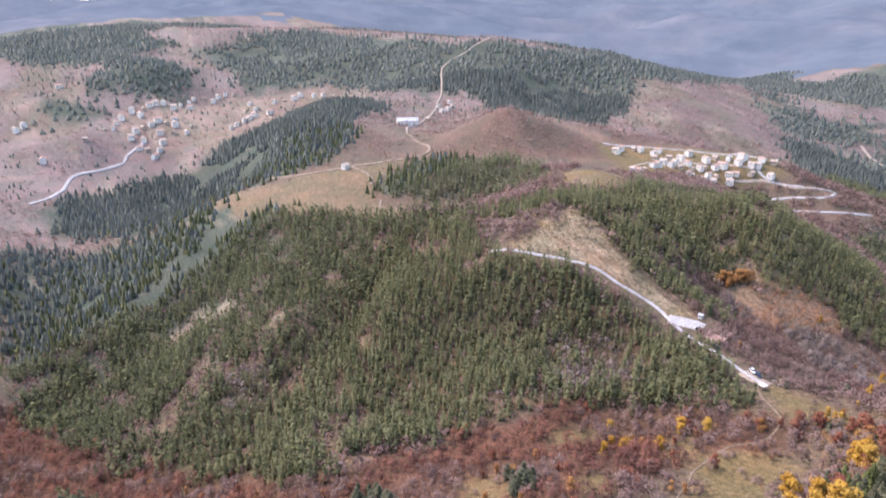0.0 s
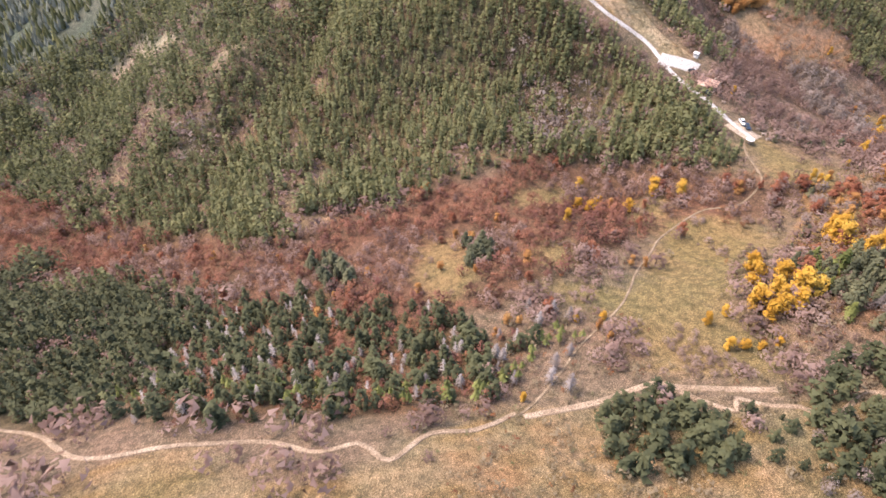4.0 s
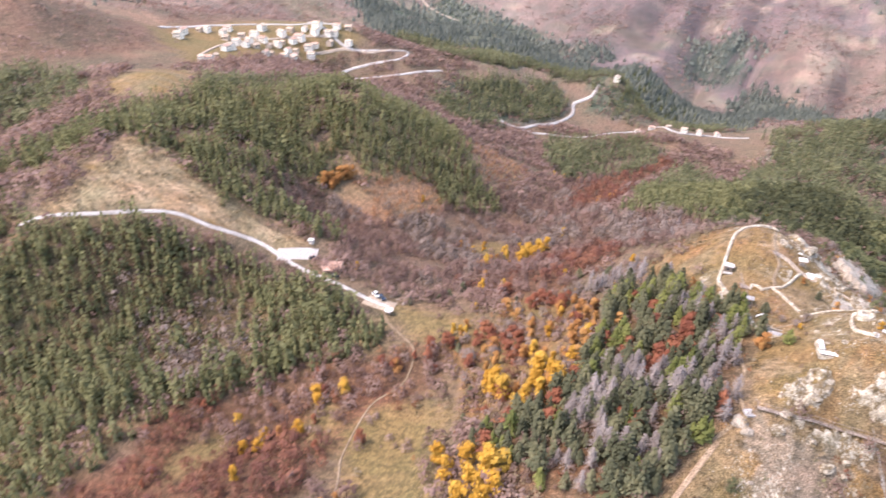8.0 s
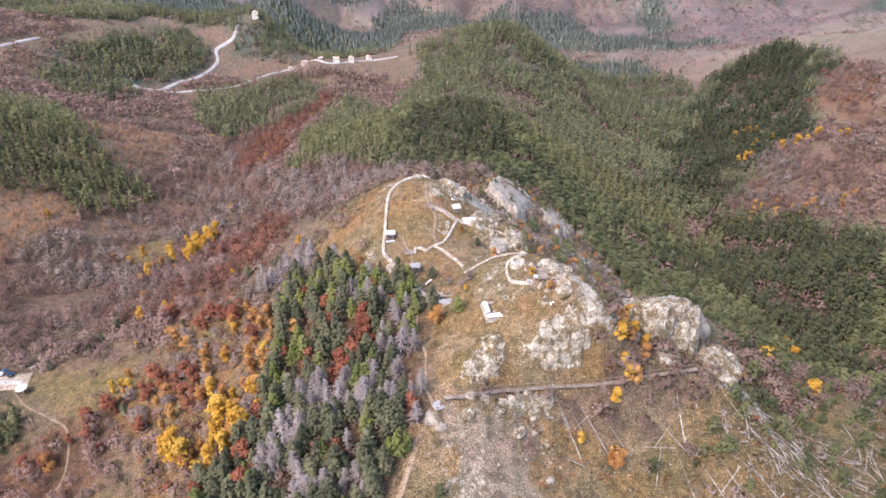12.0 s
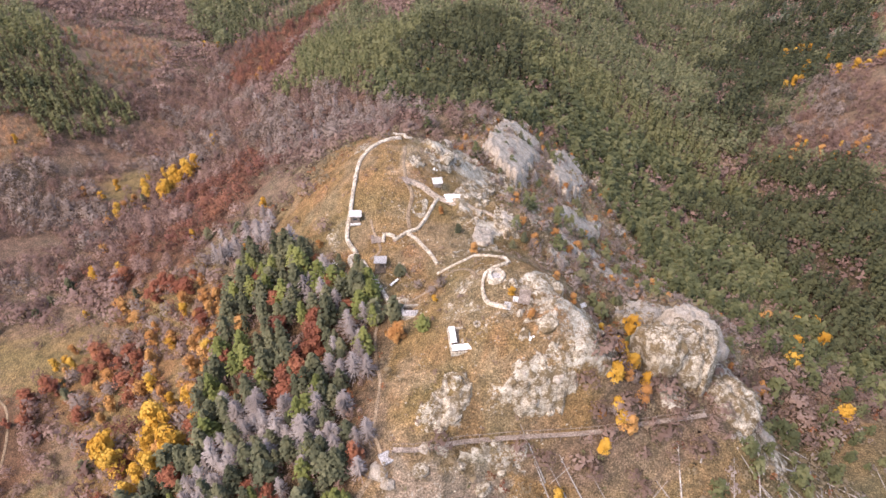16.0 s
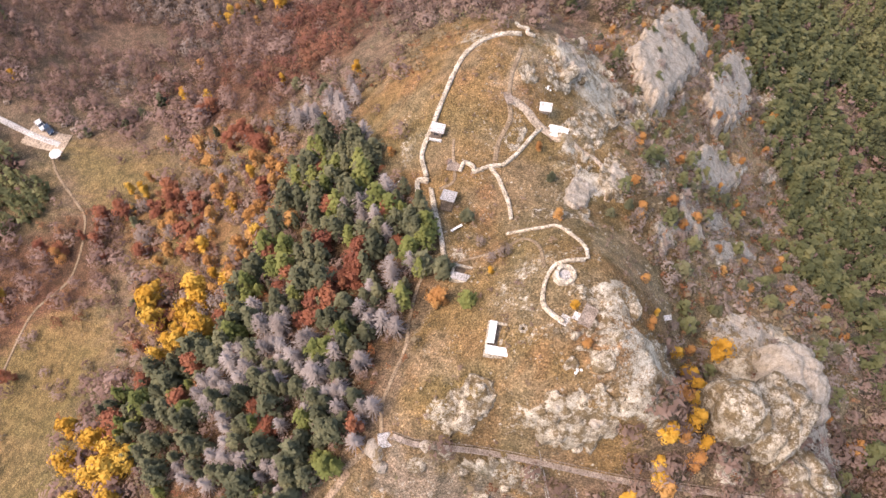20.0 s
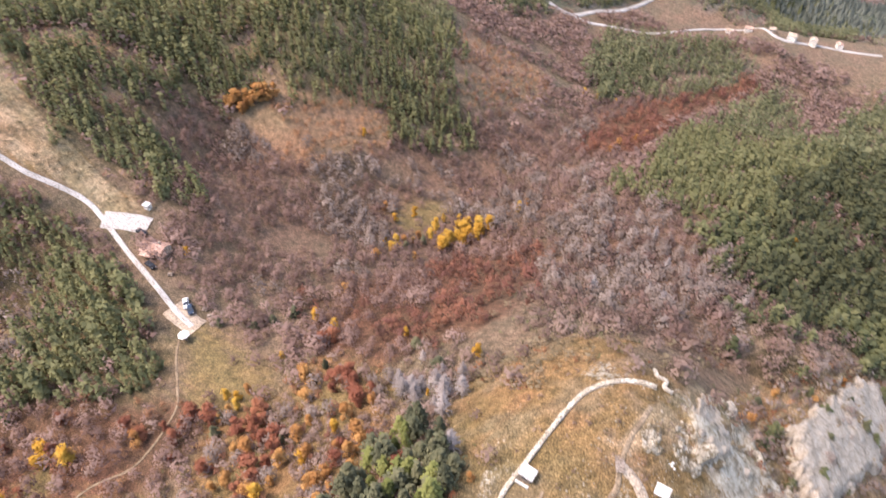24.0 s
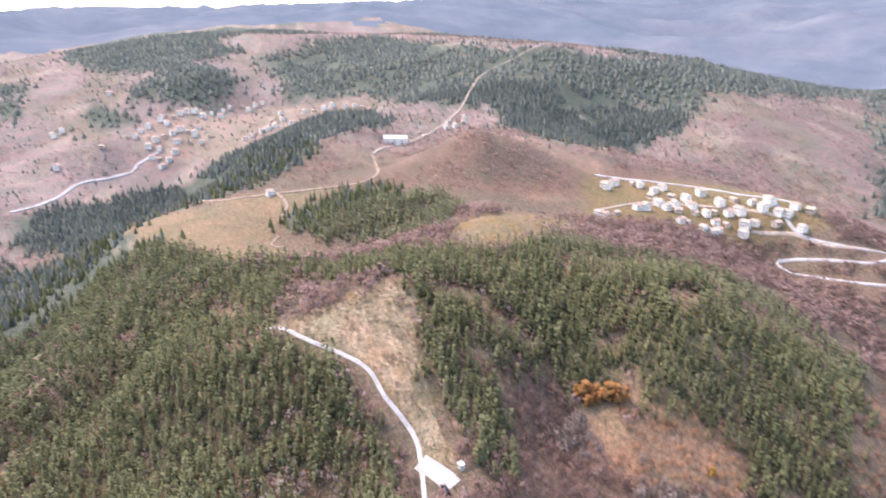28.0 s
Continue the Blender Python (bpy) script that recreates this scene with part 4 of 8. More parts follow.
    canopy = HAZED_CANOPY[k] * 0.5 + HAZED_CANOPY[cover(x + g.normal(0, 14, len(x)), y + g.normal(0, 14, len(y)))] * 0.5
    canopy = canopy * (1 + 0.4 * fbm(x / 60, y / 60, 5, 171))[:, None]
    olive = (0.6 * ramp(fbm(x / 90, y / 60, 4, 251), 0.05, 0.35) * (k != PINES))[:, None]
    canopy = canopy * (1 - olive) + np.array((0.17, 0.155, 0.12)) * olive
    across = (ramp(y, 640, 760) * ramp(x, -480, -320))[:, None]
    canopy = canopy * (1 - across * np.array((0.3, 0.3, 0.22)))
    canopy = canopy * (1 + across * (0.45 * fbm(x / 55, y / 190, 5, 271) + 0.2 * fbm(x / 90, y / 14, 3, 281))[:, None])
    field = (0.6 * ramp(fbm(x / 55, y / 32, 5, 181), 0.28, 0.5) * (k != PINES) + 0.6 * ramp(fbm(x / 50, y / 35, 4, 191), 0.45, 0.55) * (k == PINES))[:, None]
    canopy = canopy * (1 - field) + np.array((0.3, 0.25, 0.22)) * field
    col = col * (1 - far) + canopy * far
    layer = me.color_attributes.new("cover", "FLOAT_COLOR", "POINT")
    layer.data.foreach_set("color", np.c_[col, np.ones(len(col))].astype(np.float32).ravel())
    stone = me.attributes.new("rock", "FLOAT", "POINT")
    specks = inside(FORT, x, y) * (0.46 + 0.45 * fbm(x / 6, y / 6, 3, 201)) + inside(SOUTH_BANK, x, y) * 0.18
    stone.data.foreach_set("value", np.maximum(rockiness(x, y) * np.where(y < -26, 0.7, 1.0) * (0.86 + 0.35 * fbm(x / 5, y / 5, 3, 211)), specks).astype(np.float32))
    me.materials.append(ground_material())
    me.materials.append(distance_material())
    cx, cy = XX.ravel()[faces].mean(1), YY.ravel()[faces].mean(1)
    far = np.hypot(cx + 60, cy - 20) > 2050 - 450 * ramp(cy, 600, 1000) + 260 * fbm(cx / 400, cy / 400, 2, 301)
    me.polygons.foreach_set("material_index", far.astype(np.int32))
    tagged(new("ground", me), "hilly autumn ground of dry grass and leaf litter", "ground", kind="structure")


build_ground()


# ---- trees as shapes of leaves, needles and wood ----
def fan(points):
    """Triangles, each on three places of its own."""
    v = np.asarray(points, float).reshape(-1, 3)
    return v, np.arange(len(v)).reshape(-1, 3)


def rounding(v):
    """The outward sense of a crown at its places, so that its sprays shade as one mass."""
    d = v * np.array([1.0, 1.0, 0.55]) - np.array([0, 0, 0.12])
    d = d / (np.linalg.norm(d, axis=1)[:, None] + 1e-6)
    t = v.reshape(-1, 3, 3)
    n = np.cross(t[:, 1] - t[:, 0], t[:, 2] - t[:, 0])
    n = n / (np.linalg.norm(n, axis=1)[:, None] + 1e-9)
    n = np.repeat(n, 3, 0)
    n *= np.where((n * d).sum(1) < 0, -1, 1)[:, None]
    d = d + 0.12 * n + np.array([0, 0, 0.9])
    return d / np.linalg.norm(d, axis=1)[:, None]


def puffed(me, v):
    puff = me.attributes.new("puff", "FLOAT_VECTOR", "POINT")
    puff.data.foreach_set("vector", rounding(v).astype(np.float32).ravel())
    return me


def conifer_crown(seed, tiers=8, sprays=8, top=1.0, low=0.14, wide=0.21, droop=0.05, fine=True, gap=0.85):
    """A pointed crown one metre high, of drooping sprays in rough tiers."""
    g, tri = rng(seed), []
    for i in range(tiers):
        f = i / (tiers - 1)
        z = low + (top - low) * f ** 0.9
        reach = wide * (1 - f) ** 0.85 + 0.018
        n = max(4, int(sprays * (1 - 0.45 * f)))
        turn = g.uniform(0, 6.28)
        peak = max(0.09, 1.05 * (top - low) / (tiers - 1)) if f < 1 else 0.04
        for j in range(n):
            a = turn + j * 6.283 / n + g.normal(0, 0.2)
            r = reach * g.uniform(0.5, 1.35)
            half = gap * 3.1416 / n + 0.06
            zt = z - droop * g.uniform(0.5, 1.8)
            tri += [(0, 0, z + peak * g.uniform(0.8, 1.3)),
                    (r * math.cos(a - half) * 0.9, r * math.sin(a - half) * 0.9, zt + g.normal(0, 0.012)),
                    (r * math.cos(a + half) * 0.9, r * math.sin(a + half) * 0.9, zt + g.normal(0, 0.012))]
            if fine:
                tri += [(0, 0, z + 0.03), (r * math.cos(a - 0.12) * 0.4, r * math.sin(a - 0.12) * 0.4, z), (r * 1.15 * math.cos(a), r * 1.15 * math.sin(a), zt)]
    return fan(tri)


def pine_crown(seed, tiers=8, boughs=8, bits=4, size=0.075, wide=0.24, low=0.1):
    """A full rounded pine crown one metre high: upswept boughs that end in tufts of needles."""
    g, tri = rng(seed), []
    for i in range(tiers):
        f = i / (tiers - 1)
        z = low + (0.97 - low) * f
        reach = wide * (1 - f ** 1.5) ** 0.8 * min(1.0, 0.6 + 2.0 * f) + 0.02
        n = max(3, round(boughs * (1 - 0.55 * f)))
        turn = g.uniform(0, 6.28)
        for j in range(n):
            a, r = turn + j * 6.283 / n + g.normal(0, 0.2), reach * g.uniform(0.7, 1.2)
            rise = g.uniform(0.0, 0.07)
            for q in range(bits):
                w = g.uniform(0.35, 1.05)
                c = np.array([r * w * math.cos(a), r * w * math.sin(a), z + rise * w]) + g.normal(0, 0.22 * size, 3)
                d = np.array([0.7 * math.cos(a), 0.7 * math.sin(a), 0.9]) + g.normal(0, 0.35, 3)
                d /= np.linalg.norm(d)
                u = np.cross(d, g.normal(0, 1, 3))
                u = u / (np.linalg.norm(u) + 1e-6) * size * g.uniform(0.6, 1.1)
                tri += [c - u, c + u, c + np.cross(d, u) * g.uniform(1.0, 1.9)]
    for j in range(3):
        a = j * 2.1 + seed
        tri += [(0.02 * math.cos(a), 0.02 * math.sin(a), 0.88), (0.02 * math.cos(a + 2), 0.02 * math.sin(a + 2), 0.88), (0, 0, 1.03)]
    return fan(tri)


def bare_crown(seed, limbs=6, twigs=64, wide=0.4, size=1.0):
    """A leafless crown one metre high: upswept limbs under a haze of fine twigs on an uneven dome."""
    g, tri = rng(seed), []
    bumps = [(g.uniform(0, 6.28), g.uniform(0.2, 1.3), g.uniform(0.75, 1.15)) for i in range(5)]
    for i in range(limbs):
        a, lean = g.uniform(0, 6.28), g.uniform(0.15, 0.9)
        base = np.array([0, 0, g.uniform(0.05, 0.3)])
        tip = np.array([math.cos(a) * wide * lean, math.sin(a) * wide * lean, g.uniform(0.6, 0.9) - 0.2 * lean])
        side = np.array([-math.sin(a), math.cos(a), 0]) * 0.016
        tri += [base - side, base + side, tip]
    for i in range(twigs):
        a, e = g.uniform(0, 6.28), math.asin(g.uniform(-0.15, 1.0))
        d = np.array([math.cos(a) * math.cos(e), math.sin(a) * math.cos(e), math.sin(e)])
        r = 1.0
        for ba, be, bs in bumps:
            if math.cos(a - ba) * math.cos(e) * math.cos(be) + math.sin(e) * math.sin(be) > 0.75:
                r = bs
        s = np.array([d[0] * wide, d[1] * wide, 0.42 + 0.52 * d[2]]) * np.array([r, r, 1]) * g.uniform(0.6, 1.0)
        p = np.cross(d, g.normal(0, 1, 3))
        p = p / (np.linalg.norm(p) + 1e-6) * g.uniform(0.025, 0.05) * size
        out = np.cross(d, p) * g.uniform(1.6, 3.4) + d * g.uniform(-0.01, 0.05)
        out = out * np.array([1, 1, 0.8]) * (1 if out[2] > 0 else -1)
        tri += [s - p, s + p, s + out]
    return fan(tri)


def leafy_crown(seed, lobes=9, leaves=26, wide=0.3, low=0.22, leaf=0.055):
    """A broadleaf crown one metre high: uneven lobes of small leaf sprays with gaps between."""
    g, tri = rng(seed), []
    for i in range(lobes):
        a, f = g.uniform(0, 6.28), g.uniform(0, 1)
        z = low + 0.12 + (0.8 - low) * f
        r = wide * g.uniform(0.2, 0.8) * math.sin(3.1416 * (0.25 + 0.65 * f))
        c, size = np.array([r * math.cos(a), r * math.sin(a), z]), g.uniform(0.1, 0.19)
        for j in range(leaves):
            d = g.normal(0, 1, 3)
            d /= np.linalg.norm(d)
            s = c + d * size * g.uniform(0.55, 1.05) * np.array([1, 1, 0.85])
            u, v = np.cross(d, g.normal(0, 1, 3)), g.normal(0, 1, 3)
            u = u / np.linalg.norm(u) * leaf * g.uniform(0.7, 1.3)
            w = np.cross(d, u) + v * 0.015
            tri += [s - u, s + u, s + w]
    return fan(tri)


def dead_crown(seed, whorls=10, wide=0.24):
    """Grey drooping branches of a dead spruce."""
    g, tri = rng(seed), []
    for i in range(whorls):
        f = i / whorls
        z, n = 0.15 + 0.83 * f, 7
        for j in range(n):
            a = g.uniform(0, 6.28)
            r = wide * (1 - f) ** 0.7 * g.uniform(0.6, 1.2) + 0.02
            base, tip = np.array([0, 0, z]), np.array([r * math.cos(a), r * math.sin(a), z - 0.03 * g.uniform(-1, 2)])
            side = np.array([-math.sin(a), math.cos(a), 0]) * 0.011
            tri += [base + side * 1.2, base - side * 1.3, tip]
            for q in (0.55,):
                s = base + (tip - base) * q
                tri += [s, s + side * 2.2 + (tip - base) * 0.25, s + (tip - base) * 0.12]
                tri += [s, s - side * 2.2 + (tip - base) * 0.25, s + (tip - base) * 0.12]
    return fan(tri)


def trunk_shape(top=0.9, thick=0.014, sides=5):
    """A tapered trunk one metre high."""
    v, f = [], []
    for z, r in ((-0.05, thick * 1.25), (0.25, thick), (top, thick * 0.2)):
        v += [(r * math.cos(6.283 * i / sides), r * math.sin(6.283 * i / sides), z) for i in range(sides)]
    for k in range(2):
        for i in range(sides):
            a, b = k * sides + i, k * sides + (i + 1) % sides
            f += [(a, b, b + sides), (a, b + sides, a + sides)]
    return np.array(v), np.array(f)


def scatter(name, shapes, x, y, tall, mat, label, category, seed=1, slim=1.0, sink=0.1):
    """Many trees joined into one stand."""
    g = rng(seed)
    z = ground_z(x, y) - sink
    pick, turn = g.integers(0, len(shapes), len(x)), g.uniform(0, 6.283, len(x))
    wide = tall * g.uniform(0.8, 1.2, len(x)) * slim
    vs, fs, tones, puffs, at = [], [], [], [], 0
    for k, (v, f) in enumerate(shapes):
        s = np.where(pick == k)[0]
        if not len(s):
            continue
        c, n = np.cos(turn[s])[:, None], np.sin(turn[s])[:, None]
        px = (v[None, :, 0] * c - v[None, :, 1] * n) * wide[s][:, None] + x[s][:, None]
        py = (v[None, :, 0] * n + v[None, :, 1] * c) * wide[s][:, None] + y[s][:, None]
        pz = v[None, :, 2] * tall[s][:, None] + z[s][:, None]
        o = rounding(v)
        puffs.append(np.stack([o[None, :, 0] * c - o[None, :, 1] * n, o[None, :, 0] * n + o[None, :, 1] * c, np.repeat(o[None, :, 2], len(s), 0)], -1).reshape(-1, 3))
        tones.append(np.repeat(g.uniform(-0.5, 0.5, len(s)), len(v)))
        vs.append(np.stack([px, py, pz], -1).reshape(-1, 3))
        fs.append((f[None] + (np.arange(len(s)) * len(v))[:, None, None] + at).reshape(-1, 3))
        at += len(s) * len(v)
    if not vs:
        return None
    me = sheet(name, np.concatenate(vs), np.concatenate(fs))
    tone = me.attributes.new("tone", "FLOAT", "POINT")
    tone.data.foreach_set("value", np.concatenate(tones).astype(np.float32))
    puff = me.attributes.new("puff", "FLOAT_VECTOR", "POINT")
    puff.data.foreach_set("vector", np.concatenate(puffs).astype(np.float32).ravel())
    me.materials.append(mat)
    return tagged(new(name, me), label, category, kind="stuff")


def jittered(x0, x1, y0, y1, step, seed):
    g = rng(seed)
    x, y = np.meshgrid(np.arange(x0, x1, step), np.arange(y0, y1, step))
    x, y = x.ravel(), y.ravel()
    return x + g.uniform(-0.48, 0.48, len(x)) * step, y + g.uniform(-0.48, 0.48, len(y)) * step


NEAR_PINES = [pine_crown(s, 6, 7, 3, 0.09, 0.22 + 0.015 * s) for s in range(6)]
MID_PINES = [pine_crown(20 + s, 6, 5, 2, 0.1, 0.15 + 0.012 * s, 0.05) for s in range(6)]
FAR_PINES = [pine_crown(40 + s, 5, 5, 1, 0.12, 0.165, 0.05) for s in range(6)]
DIST_BARES = [bare_crown(76 + s, 0, 8, 0.45, 3.0) for s in range(4)]
BARES = [bare_crown(60 + s, 4, 84, size=1.15) for s in range(5)]
FAR_BARES = [bare_crown(70 + s, 0, 18, 0.45, 2.1) for s in range(4)]
DIST_PINES = [conifer_crown(50 + s, 2, 6, low=0.05, wide=0.28, fine=False) for s in range(4)]
SHRUBS = [leafy_crown(90 + s, 5, 12, 0.5, 0.0) for s in range(4)]
LEAFY = [leafy_crown(95 + s, 8, 12, 0.34, 0.1) for s in range(4)]
DEADS = [dead_crown(100 + s) for s in range(4)]
TUFTS = [fan([p for j in range(5) for p in ((0.1 * math.cos(j * 1.3 + s), 0.1 * math.sin(j * 1.3 + s), -0.1), (0.1 * math.cos(j * 1.3 + 1 + s), 0.1 * math.sin(j * 1.3 + 1 + s), -0.1), (0.55 * math.cos(j * 1.3 + 0.5 + s), 0.55 * math.sin(j * 1.3 + 0.5 + s), 0.7 + 0.3 * math.sin(5 * j + s)))]) for s in range(3)]
BANK_PINES = [(-60, -109), (-59, -98), (-53, -93), (-40, -91), (-34, -94), (-35, -103), (-47, -121), (-57, -113)]
BANK_PINES_2 = [(-44, -58), (-34, -50), (-15, -62), (-8, -80), (-25, -84), (-36, -80)]


def blended(x, y, seed, spread=4.0):
    """The cover with borders that run into one another."""
    g = rng(seed)
    return cover(x + g.normal(0, spread, len(x)), y + g.normal(0, spread, len(y)))


def clear_of_roads(x, y, gap=3.5):
    ok = np.ones(len(x), bool)
    for line, half in CLEARED:
        for (ax, ay), (bx, by) in zip(line[:-1], line[1:]):
            t = np.clip(((x - ax) * (bx - ax) + (y - ay) * (by - ay)) / ((bx - ax) ** 2 + (by - ay) ** 2 + 1e-9), 0, 1)
            ok &= np.hypot(x - ax - t * (bx - ax), y - ay - t * (by - ay)) > half + gap
    return ok


def plant_forests():
    # pine woods within sight of single trees
    x, y = jittered(-480, 400, -340, 570, 2.85, 5)
    k = blended(x, y, 3)
    away = np.hypot(x + 60, y - 20)
    dense = fbm(x / 18, y / 18, 3, 77)
    ok = (k == PINES) & (dense > -0.34) & clear_of_roads(x, y)
    lot = rng(12).uniform(0, 1, len(x))
    grey = np.zeros(len(x), bool)
    for patch in DEAD_PATCHES:
        grey |= inside(patch, x, y) & (lot < 0.6)
    brown = ok & ~grey & (lot > 0.9 - 0.12 * ramp(fbm(x / 30, y / 30, 3, 311), 0.0, 0.4))
    grey &= ok
    ok &= ~grey & ~brown
    spur = ok & dark_stand(x, y)
    ok &= ~spur
    by = ok & (np.hypot(x - 50, y - 70) < 150)
    ok &= ~by
    near = ok & (away < 290)
    g = rng(9)
    tall = g.uniform(4.8, 9.2, len(x)) * (1 + 0.25 * fbm(x / 40, y / 40, 2, 55))
    scatter("pine_wood", MID_PINES, x[near], y[near], tall[near] * 1.1, PINE, "dense green pine wood covering the slopes", "forest", 1, 1.0)
    scatter("gorge_pine_wood", NEAR_PINES, x[by], y[by], tall[by] * 0.8, PINE, "green pine wood above the gorge", "forest", 75, 1.6)
    off = spur & (away > 330)
    spur &= ~off
    scatter("far_dark_pine_wood", FAR_PINES, x[off], y[off], tall[off] * 1.05, PINE_DARK, "dark pine wood on the ridge across the gorge", "forest", 82, 1.15)
    scatter("dark_pine_wood", MID_PINES, x[spur], y[spur], tall[spur] * 1.05, PINE_DARK, "dense dark pine wood on the shaded spurs", "forest", 73, 1.15)
    far = ok & ~near
    young = far & inside(HILL_YOUNG, x, y)
    far &= ~young
    young &= lot < 0.62
    scatter("young_pine_wood", FAR_PINES, x[young], y[young], tall[young] * 0.8, PINE_LIT_OLIVE, "thin young olive-green pines on the rounded hill", "forest", 76, 1.2)
    back = far & (y < 24)
    far &= ~back
    scatter("slope_pine_wood", FAR_PINES, x[back], y[back], tall[back] * 1.05, PINE, "dense pine wood high on the slope", "forest", 77, 1.05)
    scatter("far_pine_wood", FAR_PINES, x[far], y[far], tall[far], PINE_LIT_OLIVE, "far olive-green pine wood", "forest", 2, 1.15)
    scatter("grey_wood_patches", FAR_BARES, x[grey], y[grey], tall[grey] * 0.9, PALE_TWIG, "grey dead standing trees in patches of the pine wood", "forest", 71, 0.8)
    scatter("mixed_bare_wood", FAR_BARES, x[brown], y[brown], tall[brown] * 0.75, TWIG, "leafless brown trees mixed into the pine wood", "forest", 72, 0.8)
    thin = (k == PINES) & (dense <= -0.22) & (g.uniform(0, 1, len(x)) < 0.6) & clear_of_roads(x, y)
    scatter("thin_bare_wood", DIST_BARES, x[thin], y[thin], tall[thin] * 0.7, TWIG, "grey leafless saplings in gaps of the pine wood", "forest", 3)
    # leafless autumn woods
    x, y = jittered(-430, 345, -340, 460, 3.7, 6)
    k = blended(x, y, 3)
    dense = fbm(x / 16, y / 16, 3, 87)
    keep = clear_of_roads(x, y)
    tall = g.uniform(4.0, 10.5, len(x))
    b = (k == BROWN) & (dense > -0.35) & keep
    pale = b & ((fbm(x / 25, y / 25, 3, 23) > 0.26) | (inside(GREY_TIP, x, y) & (g.uniform(0, 1, len(x)) < 0.4)))
    b &= ~pale
    scatter("pale_wood", BARES, x[pale], y[pale], tall[pale] * 0.85, PALE_TWIG, "pale leafless trees among the brown wood", "forest", 24)
    scatter("brown_wood", BARES, x[b], y[b], tall[b] * 0.7, TWIG, "leafless mauve-brown autumn wood in the hollow", "forest", 4, 1.0)
    b = (k == RED) & (dense > -0.4) & keep
    pale = b & (fbm(x / 20, y / 20, 3, 33) > 0.02) & ~inside(NORTH_RED, x, y)
    b &= ~pale
    scatter("mauve_wood", BARES, x[pale], y[pale], tall[pale] * 0.68, TWIG, "leafless mauve-brown wood below the meadow", "forest", 25, 1.05)
    leafy = b & (g.uniform(0, 1, len(x)) < 0.4)
    b &= ~leafy
    scatter("red_wood", LEAFY, x[leafy], y[leafy], tall[leafy] * 0.7, DULL_LEAF, "red-brown leafy trees among the bare wood", "forest", 35, 1.3)
    scatter("russet_wood", BARES, x[b], y[b], tall[b] * 0.7, RED_TWIG, "russet autumn wood of low broadleaf trees", "forest", 5, 1.05)
    b = (k == SCRUB) & (dense > -0.2) & keep
    far = np.hypot(x + 40, y - 30) > 190
    scatter("sparse_scrub_wood", FAR_BARES, x[b & far], y[b & far], tall[b & far] * 0.85, TWIG, "leafless brown scrub further off", "scrub", 26, 1.35)
    b &= ~far
    by = b & (np.hypot(x - 30, y - 30) < 120)
    b &= ~by
    scatter("gorge_scrub", BARES, x[by], y[by], tall[by] * 0.5, NEAR_TWIG, "brown leafless scrub above the gorge", "scrub", 38, 1.6)
    scatter("scrub_wood", BARES, x[b], y[b], tall[b] * 0.65, TWIG, "leafless brown scrub on the hillsides", "scrub", 6, 1.5)
    b = (k == HEATH) & (dense > -0.25) & keep & (np.hypot(x + 60, y - 20) < 400)
    scatter("orange_scrub", BARES, x[b], y[b], tall[b] * 0.45, ORANGE_TWIG, "low orange-brown autumn scrub", "scrub", 10)
    b = (k == HEATH) & ~inside(ORANGE_BARE, x, y) & (g.uniform(0, 1, len(x)) < 0.45) & (dense > -0.3) & keep & (np.hypot(x + 60, y - 20) < 400)
    scatter("mauve_scrub", BARES, x[b], y[b], tall[b] * 0.55, TWIG, "leafless mauve-grey scrub on the open slope", "scrub", 11)
    # hedges and tufts of brush in the meadow
    u, v = jittered(-135, -40, -105, 30, 2.2, 68)
    q = fbm(u / 14 + v / 30, v / 7, 3, 261)
    b = (cover(u, v) == GRASS) & ((q > 0.24) | (inside(RUSSET_SLOPE, u, v) & (q > 0.0))) & clear_of_roads(u, v, 1.5)
    scatter("meadow_hedges", BARES, u[b], v[b], g.uniform(1.2, 3.0, b.sum()), NEAR_TWIG, "mauve-grey hedges of low brush in the meadow", "shrub", 39, 1.6)
    b = (cover(u, v) == GRASS) & (q < -0.3) & (g.uniform(0, 1, len(u)) < 0.3) & clear_of_roads(u, v, 1)
    scatter("meadow_brush", SHRUBS, u[b], v[b], g.uniform(0.4, 1.2, b.sum()), BRUSH, "low olive brush in the meadow grass", "shrub", 40, 1.6)
    u, v = jittered(-140, -50, -60, 60, 3.2, 88)
    q, lot = fbm(u / 12, v / 12, 3, 401), g.uniform(0, 1, len(u))
    ok = (inside(RUSSET_SLOPE, u, v) | inside([(-140, 0), (-118, 8), (-100, -20), (-124, -44), (-150, -30)], u, v)) & clear_of_roads(u, v, 1.5)
    for name, b, mat, label in (("russet_bushes", ok & (q > -0.05) & (lot < 0.3), DULL_LEAF, "soft red-brown bushes on the open slope"), ("orange_bushes", ok & (q < 0.1) & (lot > 0.3) & (lot < 0.42), ORANGE_TWIG, "dull orange bushes on the open slope"), ("mauve_bushes", ok & (lot > 0.72) & (q > -0.2), NEAR_TWIG, "mauve leafless bushes on the open slope")):
        scatter(name, LEAFY if mat != NEAR_TWIG else BARES, u[b], v[b], g.uniform(2.2, 4.8, b.sum()), mat, label, "shrub", 89, 1.35)
    # low brush on the dry slopes round the castle
    x, y = jittered(-300, -190, -26, 46, 2.6, 58)
    b = inside(SCAR, x, y) & clear_of_roads(x, y, 1) & (fbm(x / 8, y / 8, 3, 68) > -0.15)
    scatter("scar_brush", FAR_BARES, x[b], y[b], g.uniform(1.0, 3.0, b.sum()), BRUSH, "low brown bushes on the bare roadside slope", "shrub", 28, 1.4)
    x, y = jittered(-110, 130, -150, 160, 2.0, 8)
